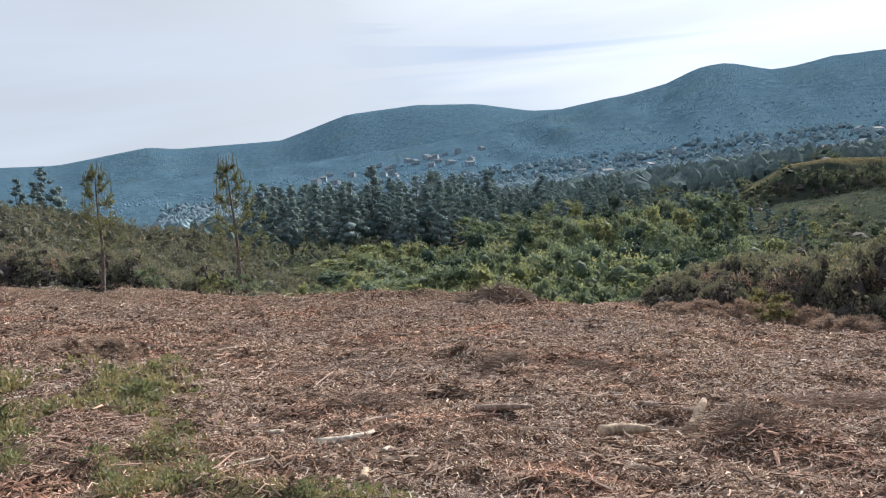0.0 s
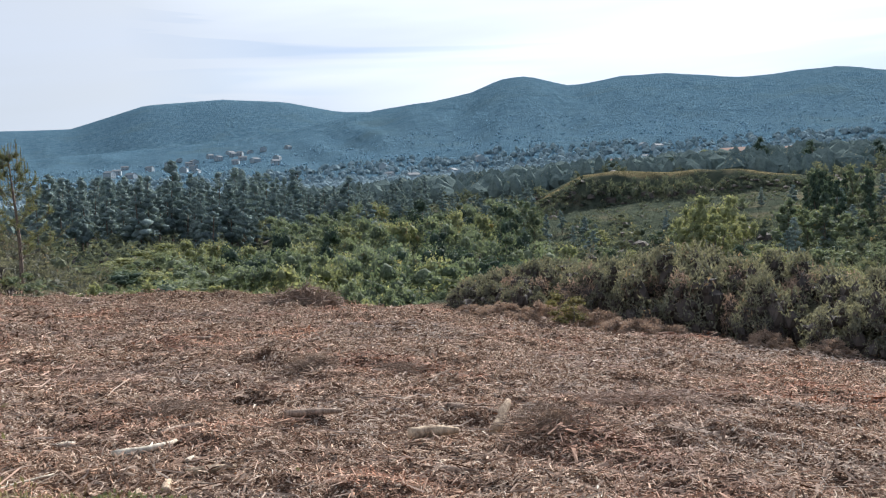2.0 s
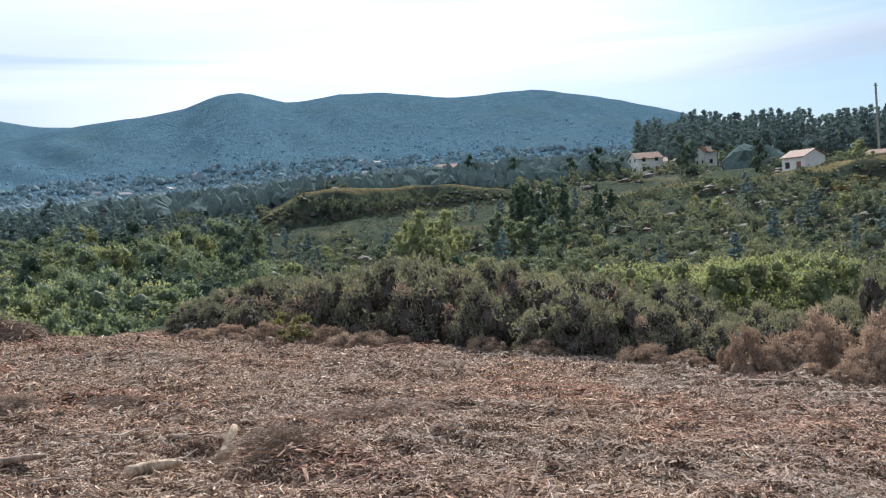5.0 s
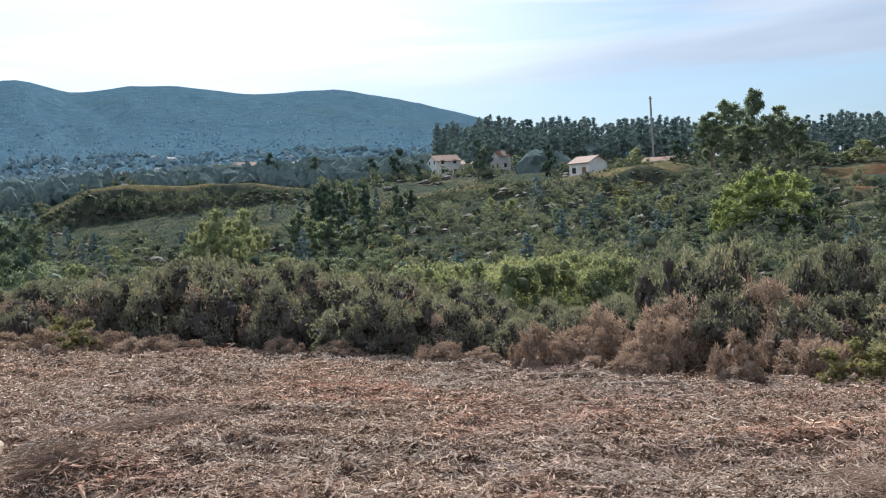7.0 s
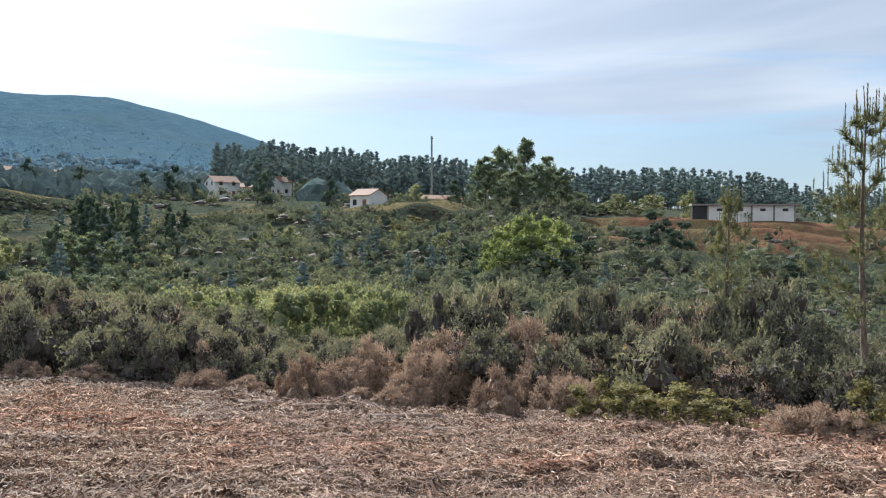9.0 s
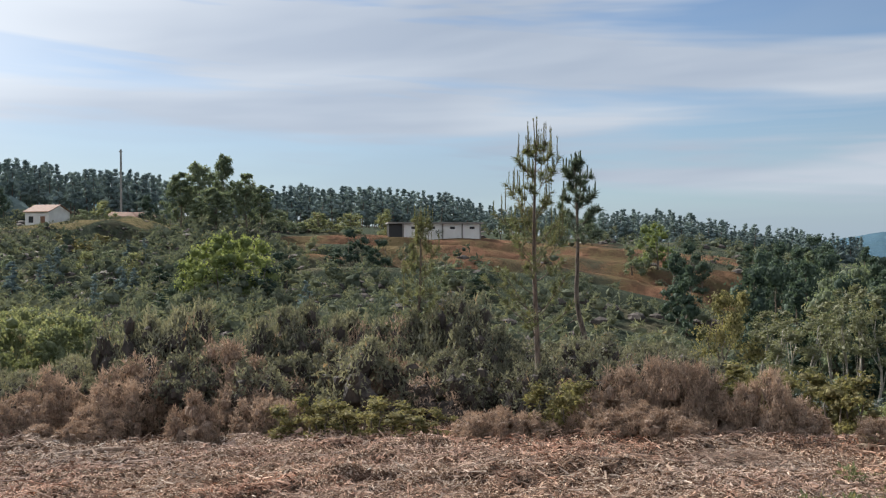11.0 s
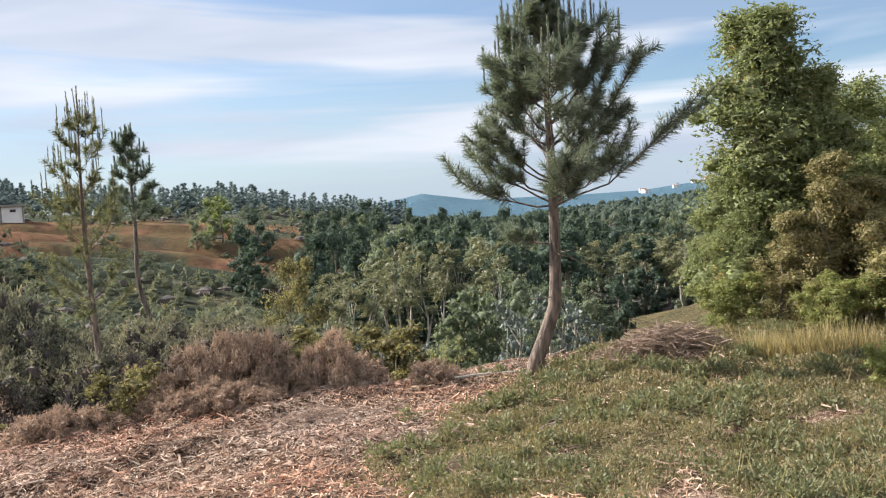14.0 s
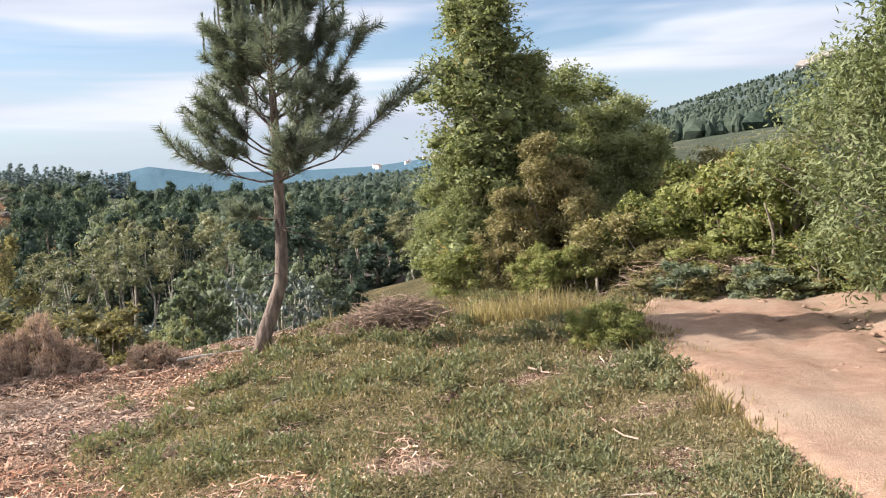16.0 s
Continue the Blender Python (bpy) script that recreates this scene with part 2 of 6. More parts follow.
def path_material():
    """Trodden reddish earth with grit, pebbles and paler dusty patches."""
    m, n, bsdf = material("trodden_earth")
    tc = n.add("ShaderNodeTexCoord")
    p = tc.outputs["Object"]
    big, mid, fine = n.noise(0.7, 4, p), n.noise(5, 6, p, 0.7), n.noise(60, 3, p, 0.7)
    v = n.add("ShaderNodeTexVoronoi")
    v.inputs["Scale"].default_value = 26
    n.link(p, v.inputs["Vector"])
    col = n.mix(n.ramp(mid, (0.35, 0.0), (0.65, 1.0)), (0.225, 0.14, 0.10), (0.33, 0.225, 0.165))
    col = n.mix(n.ramp(big, (0.42, 0.0), (0.62, 0.8)), col, (0.30, 0.235, 0.18))
    col = n.mix(n.ramp(fine, (0.5, 0.0), (0.7, 0.6)), col, (0.165, 0.10, 0.07))
    grit = n.ramp(v.outputs["Distance"], (0.06, 1.0), (0.16, 0.0))
    col = n.mix(n.math("MULTIPLY", grit, n.ramp(mid, (0.45, 0.0), (0.6, 0.8))), col, (0.38, 0.30, 0.24))
    n.link(col, bsdf.inputs["Base Color"])
    bsdf.inputs["Roughness"].default_value = 0.95
    bsdf.inputs["Specular IOR Level"].default_value = 0.1
    relief(n, bsdf, n.math("ADD", n.math("ADD", mid, fine), n.math("MULTIPLY", n.math("MULTIPLY", grit, n.ramp(mid, (0.5, 0.0), (0.62, 1.0))), 0.5)), 0.7, 0.022)
    return m


M_GROUND = ground_material()
M_PINE = leaf_material("pine_needles", (0.085, 0.115, 0.085), (0.25, 0.29, 0.215), (0.3, 0.27, 0.16), 0.02, 0.45, 0.35, 0.25)
M_PINE_PALE = leaf_material("sparse_pine_needles", (0.120, 0.132, 0.068), (0.272, 0.272, 0.152), (0.272, 0.224, 0.112), 0.06, 0.5, 0.3, 0.35)
# needle colour paled and blued to carry the haze across the valley
M_PINE_HAZED = leaf_material("hazed_pine_needles", (0.115, 0.161, 0.170), (0.270, 0.328, 0.316), None, 0, 0.95, 0.0, 0.2, 4, ((0.092, 0.127, 0.140), (0.287, 0.345, 0.310)), (1.1, 1.12, 0.85), 0.35, 0.1)
M_GORSE = leaf_material("gorse_leaves", (0.103, 0.108, 0.093), (0.302, 0.297, 0.221), (0.324, 0.238, 0.162), 0.03, 0.8, 0.1, 0.32, 12, None, (1.15, 1.1, 0.75))
M_SCRUB = leaf_material("far_scrub", (0.072, 0.096, 0.078), (0.198, 0.218, 0.160), (0.32, 0.27, 0.17), 0.03, 0.9, 0.0, 0.28, 5, ((0.050, 0.070, 0.060), (0.235, 0.245, 0.160)), (1.15, 1.1, 0.75), 0.8, 0.07)
M_GORSE_DEAD = leaf_material("dead_gorse", (0.235, 0.172, 0.130), (0.50, 0.385, 0.295), None, 0, 0.8, 0.15, 0.25, 14, None, (1.1, 1.0, 0.9))
M_BROAD = leaf_material("broad_leaves", (0.095, 0.128, 0.092), (0.265, 0.30, 0.205), (0.32, 0.28, 0.15), 0.03, 0.75, 0.12, 0.38, 7)
M_BRIGHT = leaf_material("bright_young_leaves", (0.145, 0.178, 0.105), (0.355, 0.375, 0.215), (0.40, 0.35, 0.2), 0.05, 0.75, 0.12, 0.42, 7, None, (1.15, 1.08, 0.7))
M_LIME = leaf_material("fresh_green_leaves", (0.133, 0.181, 0.082), (0.344, 0.387, 0.172), (0.310, 0.310, 0.138), 0.03, 0.75, 0.12, 0.45, 7, None, (1.2, 1.15, 0.65))
M_DEEP = leaf_material("deep_green_leaves", (0.038, 0.062, 0.052), (0.115, 0.155, 0.115), None, 0, 0.75, 0.12, 0.28, 6)
M_ACACIA = leaf_material("acacia_leaves", (0.146, 0.174, 0.082), (0.367, 0.391, 0.204), (0.425, 0.328, 0.174), 0.03, 0.75, 0.12, 0.38)
M_GUM = leaf_material("young_gum_leaves", (0.140, 0.150, 0.091), (0.308, 0.308, 0.189), (0.308, 0.252, 0.140), 0.05, 0.5, 0.3, 0.35)
M_BRAMBLE = leaf_material("bramble_leaves", (0.129, 0.151, 0.056), (0.336, 0.353, 0.140), (0.381, 0.280, 0.134), 0.06, 0.7, 0.15, 0.42)
M_PLUME = leaf_material("pale_dry_plumes", (0.277, 0.224, 0.112), (0.449, 0.376, 0.211), None, 0, 0.7, 0.2, 0.35)
M_RUST = leaf_material("rusty_acacia_leaves", (0.183, 0.165, 0.085), (0.403, 0.354, 0.189), (0.415, 0.268, 0.134), 0.05, 0.75, 0.1, 0.32)
M_OLIVE = leaf_material("olive_leaves", (0.095, 0.125, 0.060), (0.255, 0.285, 0.15), (0.13, 0.15, 0.06), 0.05, 0.7, 0.15, 0.35)
M_EUCALYPT = leaf_material("blue_gum_leaves", (0.095, 0.120, 0.106), (0.202, 0.235, 0.218), None, 0, 0.5, 0.3, 0.15)
M_YELLOW = leaf_material("yellowing_leaves", (0.16, 0.145, 0.072), (0.345, 0.305, 0.155), (0.13, 0.13, 0.065), 0.14, 0.7, 0.12, 0.38)
M_STRAW = leaf_material("dry_grass", (0.158, 0.124, 0.056), (0.315, 0.255, 0.128), None, 0, 0.7, 0.2, 0.3)
M_WEED = leaf_material("low_weeds", (0.122, 0.114, 0.061), (0.292, 0.269, 0.146), (0.340, 0.279, 0.177), 0.18, 0.55, 0.3, 0.3, 11.0, ((0.126, 0.136, 0.078), (0.320, 0.255, 0.143)))
M_HERB = leaf_material("leafy_herbs", (0.085, 0.098, 0.055), (0.235, 0.245, 0.14), (0.30, 0.25, 0.14), 0.08, 0.6, 0.2, 0.3)
M_BARK_PINE = bark_material("pine_bark", (0.055, 0.042, 0.035), (0.24, 0.185, 0.15))
M_BARK = bark_material("grey_bark", (0.07, 0.055, 0.042), (0.24, 0.20, 0.16))
M_BARK_PALE = bark_material("pale_gum_bark", (0.26, 0.23, 0.19), (0.50, 0.46, 0.40), 8)
M_TWIG = bark_material("dead_twigs", (0.16, 0.11, 0.08), (0.42, 0.31, 0.235), 30)
# brushwood, its colour darkened to carry the shade inside the bushes
M_SHADED_CORE = bark_material("shaded_brushwood", (0.045, 0.039, 0.038), (0.115, 0.095, 0.083), 9)
M_WOOD = bark_material("split_wood", (0.25, 0.17, 0.11), (0.56, 0.43, 0.30), 22)
M_PALEWOOD = bark_material("bleached_wood", (0.42, 0.35, 0.27), (0.74, 0.66, 0.54), 22)
M_CHIPS = speckle_material("wood_chips", [(0.125, 0.072, 0.047), (0.45, 0.25, 0.158), (0.24, 0.14, 0.094), (0.64, 0.405, 0.27),
                                          (0.47, 0.335, 0.24), (0.78, 0.58, 0.42), (0.30, 0.225, 0.18), (0.92, 0.82, 0.68)])
M_STRANDS = speckle_material("bark_strands", [(0.088, 0.055, 0.040), (0.396, 0.242, 0.160), (0.176, 0.110, 0.077), (0.605, 0.424, 0.303), (0.297, 0.209, 0.154), (0.858, 0.693, 0.528)])
M_GREY_STICKS = speckle_material("weathered_sticks", [(0.172, 0.115, 0.081), (0.437, 0.333, 0.265), (0.276, 0.190, 0.138), (0.644, 0.529, 0.425)])
M_RAKED = speckle_material("raked_bark", [(0.07, 0.045, 0.032), (0.20, 0.12, 0.08), (0.12, 0.075, 0.05), (0.30, 0.19, 0.13), (0.16, 0.12, 0.095), (0.42, 0.30, 0.22)], 0.85, 0.1)
# haze blue in the leaf colour, lightened to offset the trees' shaded sides
M_FARWOOD_HAZED = leaf_material("far_woodland_hazed", (0.200, 0.322, 0.418), (0.287, 0.418, 0.505), (0.313, 0.435, 0.487), 0.02, 0.95, 0.0, 0, 0.25)
# nearer slopes: a little haze blue in the leaf colour
M_MIDWOOD_HAZED = leaf_material("hillside_trees_hazed", (0.050, 0.082, 0.088), (0.145, 0.185, 0.175), (0.25, 0.26, 0.19), 0.04, 0.95, 0.0, 0, 0.9, None, (1, 1, 1), 0.9)
# middle distance: leaf colour paled and blued to carry the haze
M_HAZEWOOD = leaf_material("middle_trees_hazed", (0.098, 0.159, 0.193), (0.236, 0.305, 0.333), (0.310, 0.356, 0.333), 0.05, 0.95, 0.0, 0, 0.6, None, (1, 1, 1), 0.9)
M_PINEHILL = leaf_material("pine_hillside", (0.025, 0.041, 0.034), (0.072, 0.091, 0.069), None, 0, 0.95, 0.0, 0, 0.6, None, (1, 1, 1), 0.9)
M_PATH = path_material()
M_STONE = plain_material("reddish_stones", (0.288, 0.192, 0.136), 0.9, 0.4, 9)
M_WHITE = plain_material("white_render", (0.82, 0.80, 0.77), 0.8, 0.15, 0.8)
M_GREYWALL = plain_material("bare_cement", (0.30, 0.28, 0.26), 0.9, 0.25, 0.6)
# far village walls and roofs, with the haze blue put into their colour
M_HAZEWALL = plain_material("hazy_pale_walls", (0.34, 0.40, 0.44), 0.9, 0.2, 0.2)
M_HAZEROOF = plain_material("hazy_roofs", (0.17, 0.19, 0.21), 0.9, 0.2, 0.2)
M_TILE = plain_material("clay_roof_tiles", (0.28, 0.15, 0.10), 0.85, 0.35, 1.5)
# near black, for window panes and for the shade inside openings
M_DARK = plain_material("dark_opening", (0.025, 0.025, 0.028), 0.4, 0.1, 1)
M_CONCRETE = plain_material("concrete", (0.33, 0.32, 0.30), 0.9, 0.2, 2)
M_ROCK = plain_material("pale_granite", (0.25, 0.23, 0.21), 0.9, 0.3, 0.02)

# ---------------------------------------------------------------- mesh helpers
def build(name, verts, faces, mats=(), slots=None, smooth=False):
    """A mesh from arrays: verts (n, 3); faces a list of (m, 3) or (m, 4) arrays; slots one material number per array."""
    me = bpy.data.meshes.new(name)
    verts = np.asarray(verts, dtype=np.float32)
    faces = [np.asarray(f, dtype=np.int32) for f in faces]
    me.vertices.add(len(verts))
    me.vertices.foreach_set("co", verts.ravel())
    loops = np.concatenate([f.ravel() for f in faces])
    sizes = np.concatenate([np.full(len(f), f.shape[1], dtype=np.int32) for f in faces])
    me.loops.add(len(loops))
    me.loops.foreach_set("vertex_index", loops)
    me.polygons.add(len(sizes))
    me.polygons.foreach_set("loop_start", np.concatenate([[0], np.cumsum(sizes)[:-1]]).astype(np.int32))
    if slots is not None:
        me.polygons.foreach_set("material_index", np.concatenate([np.full(len(f), s, dtype=np.int32) for f, s in zip(faces, slots)]))
    me.polygons.foreach_set("use_smooth", np.full(len(sizes), smooth, dtype=bool))
    for m in mats:
        me.materials.append(m)
    me.update(calc_edges=True)
    return me


class Heap:
    """Gathers pieces of geometry for one mesh."""

    def __init__(self):
        self.v, self.f, self.n = [], [], 0

    def add(self, v, *faces):
        v = np.asarray(v, dtype=float).reshape(-1, 3)
        for f in faces:
            self.f.append(np.asarray(f, dtype=np.int64) + self.n)
        self.v.append(v)
        self.n += len(v)

    def mesh(self, name, mat, smooth=False):
        tri = [f for f in self.f if f.shape[1] == 3]
        quad = [f for f in self.f if f.shape[1] == 4]
        faces = [np.concatenate(k) for k in (tri, quad) if k]
        return build(name, np.concatenate(self.v), faces, (mat,), None, smooth)


def unit(v):
    return v / np.maximum(np.linalg.norm(v, axis=-1, keepdims=True), 1e-9)


def tube(heap, pts, radii, sides=6, cap=True):
    """A tapered limb along pts."""
    pts = np.asarray(pts, dtype=float)
    radii = np.asarray(radii, dtype=float)
    d = unit(np.gradient(pts, axis=0))
    ref = np.array([1.0, 0, 0]) if abs(d[0][0]) < 0.8 else np.array([0, 1.0, 0])
    a = unit(np.cross(d, ref))
    b = np.cross(d, a)
    w = np.linspace(0, 2 * math.pi, sides, endpoint=False)
    ring = pts[:, None] + radii[:, None, None] * (a[:, None] * np.cos(w)[None, :, None] + b[:, None] * np.sin(w)[None, :, None])
    k = len(pts)
    i, j = np.meshgrid(np.arange(k - 1), np.arange(sides), indexing="ij")
    q = np.stack([i * sides + j, i * sides + (j + 1) % sides, (i + 1) * sides + (j + 1) % sides, (i + 1) * sides + j], -1).reshape(-1, 4)
    if cap:
        v = np.concatenate([ring.reshape(-1, 3), pts[:1], pts[-1:]])
        s = np.arange(sides)
        low = np.stack([np.full(sides, k * sides), (s + 1) % sides, s], -1)
        top = np.stack([np.full(sides, k * sides + 1), (k - 1) * sides + s, (k - 1) * sides + (s + 1) % sides], -1)
        heap.add(v, q, np.concatenate([low, top]))
    else:
        heap.add(ring.reshape(-1, 3), q)


def leaves(heap, rng, base, way, length, width, fold=0.0, face=None):
    """Pointed blades: base, direction, length and width of each, and the way that each one faces."""
    k = len(base)
    if not k:
        return
    way = unit(way)
    side = unit(np.cross(way, rng.normal(size=(k, 3)) if face is None else face))
    length = np.broadcast_to(np.asarray(length, dtype=float), (k,))[:, None]
    width = np.broadcast_to(np.asarray(width, dtype=float), (k,))[:, None]
    mid = base + way * length * 0.45
    if fold:
        mid = mid + np.cross(way, side) * width * fold
    v = np.stack([base, mid + side * width * 0.5, base + way * length, mid - side * width * 0.5], 1)
    heap.add(v.reshape(-1, 3), np.arange(4 * k).reshape(-1, 4))


def needles(heap, rng, base, way, length, width, face=None):
    k = len(base)
    way = unit(way)
    side = unit(np.cross(way, rng.normal(size=(k, 3)) if face is None else face))
    length = np.broadcast_to(np.asarray(length, dtype=float), (k,))[:, None]
    v = np.stack([base + side * width * 0.5, base - side * width * 0.5, base + way * length], 1)
    heap.add(v.reshape(-1, 3), np.arange(3 * k).reshape(-1, 3))


def part(name, me, parent, label="", at=None):
    ob = new(name, me)
    ob.parent = parent
    if at is not None:
        ob.matrix_basis = at
    if label:
        ob["label"] = label
    return ob


def arrays(me):
    """Vertices and triangles of a mesh."""
    v = np.empty(len(me.vertices) * 3, dtype=np.float32)
    me.vertices.foreach_get("co", v)
    me.calc_loop_triangles()
    t = np.empty(len(me.loop_triangles) * 3, dtype=np.int32)
    me.loop_triangles.foreach_get("vertices", t)
    return v.reshape(-1, 3), t.reshape(-1, 3)


def merged(name, kinds, places, label, category):
    """Many plants as one mesh: kinds are lists of parts, places rows of kind, x, y, z, turn, width, height."""
    data = [[(*arrays(me), me.materials[0]) for _, me, _ in k] for k in kinds]
    mats = []
    for k in data:
        for _, _, m in k:
            if m not in mats:
                mats.append(m)
    out, tris, n = [], [[] for _ in mats], 0
    for k, x, y, z, turn, w, h in places:
        c, s = math.cos(turn), math.sin(turn)
        for v, t, m in data[int(k)]:
            out.append(np.stack([x + w * (c * v[:, 0] - s * v[:, 1]), y + w * (s * v[:, 0] + c * v[:, 1]), z + h * v[:, 2]], -1))
            tris[mats.index(m)].append(t + n)
            n += len(v)
    me = build(name, np.concatenate(out), [np.concatenate(t) for t in tris], mats, range(len(mats)))
    return tagged(new(name, me), label, category, "", "stuff")


def base(name, m, label, category, group="", kind=""):
    ob = new(name)
    ob.matrix_basis = m
    return tagged(ob, label, category, group, kind)


def box(heap, lo, hi):
    (a, b, c), (d, e, f) = lo, hi
    v = [(a, b, c), (d, b, c), (d, e, c), (a, e, c), (a, b, f), (d, b, f), (d, e, f), (a, e, f)]
    heap.add(v, [(3, 2, 1, 0), (4, 5, 6, 7), (0, 1, 5, 4), (1, 2, 6, 5), (2, 3, 7, 6), (3, 0, 4, 7)])


# ---------------------------------------------------------------- lie of the land
# fall of the cleared field by azimuth, and where it ends
FALL_AZ = [-180, -60, -27, -10, 10, 40, 60, 80, 95, 112, 137, 151, 180]
FALL = [0.0, -0.02, -0.02, 0.010, 0.032, 0.077, 0.097, 0.090, 0.077, 0.053, 0.042, 0.035, 0.0]
EDGE_AZ = [-180, -60, -30, -10, 5, 15, 27, 40, 50, 60, 80, 95, 105, 112, 118, 124, 130, 140, 180]
EDGE = [30, 30, 28, 26, 23, 20, 17, 15, 13.5, 13, 12, 11.5, 11, 11.3, 12.5, 14, 18, 26, 30]
# heights of the country beyond, ring by ring
LAND_AZ = [-180, -60, -34, -24, -16, -9, 5, 20, 35, 50, 65, 80, 95, 110, 122, 138, 150, 180]
RING_R = [40, 70, 110, 160, 230, 350, 600, 1000]
RING_40 = [0, 1.0, 1.2, 0.6, -1.2, -4.0, -6, -6.5, -6.5, -6, -5.5, -5.5, -6, -6.5, -4.5, -2.0, -1, 0]
RING_70 = [0, 4.0, 5.8, 4.3, 1.4, -2.6, -8, -8.5, -7, -5, -4.5, -5, -8, -9, -7, -2, -1, 0]
RING_110 = [0, 4.0, 4.5, 3.0, 0.5, -1.5, -4, -6, -4, -1.0, -1.5, -2, -6, -9, -8, -2, 0, 0]
RING_160 = [0, 3, 2, 1, 0.5, 0.5, -0.5, -0.5, 1.5, 4.3, 2.9, 2.0, -1, -8, -8, -1, 2, 0]
RING_230 = [0, 4, 2, 1, 1, 3, 3, 7.0, 7.0, 7.0, 5.0, 3.6, 0, -8, -8, 0, 5, 0]
RING_350 = [0, 6, 4, 4, 5, 8, 9, 14, 16, 14, 10, 5, -3, -12, -9, 4, 12, 0]
RING_600 = [0, 10, 10, 12, 16, 20, 22, 27, 29, 24, 15, 5, -6, -18, -10, 14, 26, 0]
RING_1000 = [0, 20, 28, 32, 38, 44, 50, 56, 54, 40, 22, 5, -10, -22, -6, 28, 46, 0]
RINGS = [RING_40, RING_70, RING_110, RING_160, RING_230, RING_350, RING_600, RING_1000]
# skylines: elevation of the far and of the nearer mountain by azimuth
FAR_AZ = [-180, -90, -40, -27, -23.6, -18.2, -16.7, -13.5, -10, -5.6, -0.9, 3.0, 6.5, 9, 14, 60, 100, 104, 105.4, 109, 119, 140, 180]
FAR_EL = [3, 3.5, 5.0, 5.4, 5.4, 6.3, 6.1, 6.2, 6.3, 7.7, 8.0, 7.75, 7.0, 6.9, 6, 1.0, -0.4, 0.2, 0.5, -0.1, -0.2, 2, 3]
NEAR_AZ = [-180, -60, -27, -10, 0, 5, 9, 12.4, 15.2, 17.4, 19, 21.8, 25, 27.6, 32, 37.7, 41.8, 46.8, 54, 70, 112, 118, 123.4, 131, 138.7, 142.8, 147.4, 156, 180]
NEAR_EL = [2, 3, 3.6, 4.6, 5.4, 6.2, 6.95, 7.3, 7.8, 8.5, 8.6, 7.75, 8.15, 8.1, 7.45, 7.5, 6.7, 5.2, 3.0, -1, -1.2, -0.6, 0.2, 1.2, 2.6, 3.7, 4.6, 5, 2]
# the two brows: elevation seen from the clearing, by azimuth
BROW_A_AZ = [17.0, 18.8, 20.5, 22.3, 23.1, 27, 31.9, 35.2, 37.5, 40.0]
BROW_A_EL = [-0.6, 0.3, 1.4, 2.1, 2.1, 2.0, 1.7, 1.3, 0.9, 0.3]
BROW_B_AZ = [38.0, 40.7, 46.8, 52.3, 58.6, 62.0]
BROW_B_EL = [-0.4, 0.1, 0.65, 0.85, 1.5, 1.0]
EYE = 1.6


def smooth_step(t):
    t = np.clip(t, 0, 1)
    return t * t * (3 - 2 * t)


def waves(x, y, size, seed, octaves=4):
    """Soft rolling noise from crossing waves, about -1 to 1."""
    rng = np.random.RandomState(seed)
    z = 0
    for o in range(octaves):
        for _ in range(3):
            a, ph = rng.uniform(0, 2 * math.pi), rng.uniform(0, 6.3)
            k = 2 * math.pi / size * 1.9 ** o * rng.uniform(0.75, 1.3)
            z = z + np.sin((x * math.cos(a) + y * math.sin(a)) * k + ph + 1.3 * np.sin((x * math.sin(a) - y * math.cos(a)) * k * 0.6 + ph)) * 0.55 ** o / 3
    return z


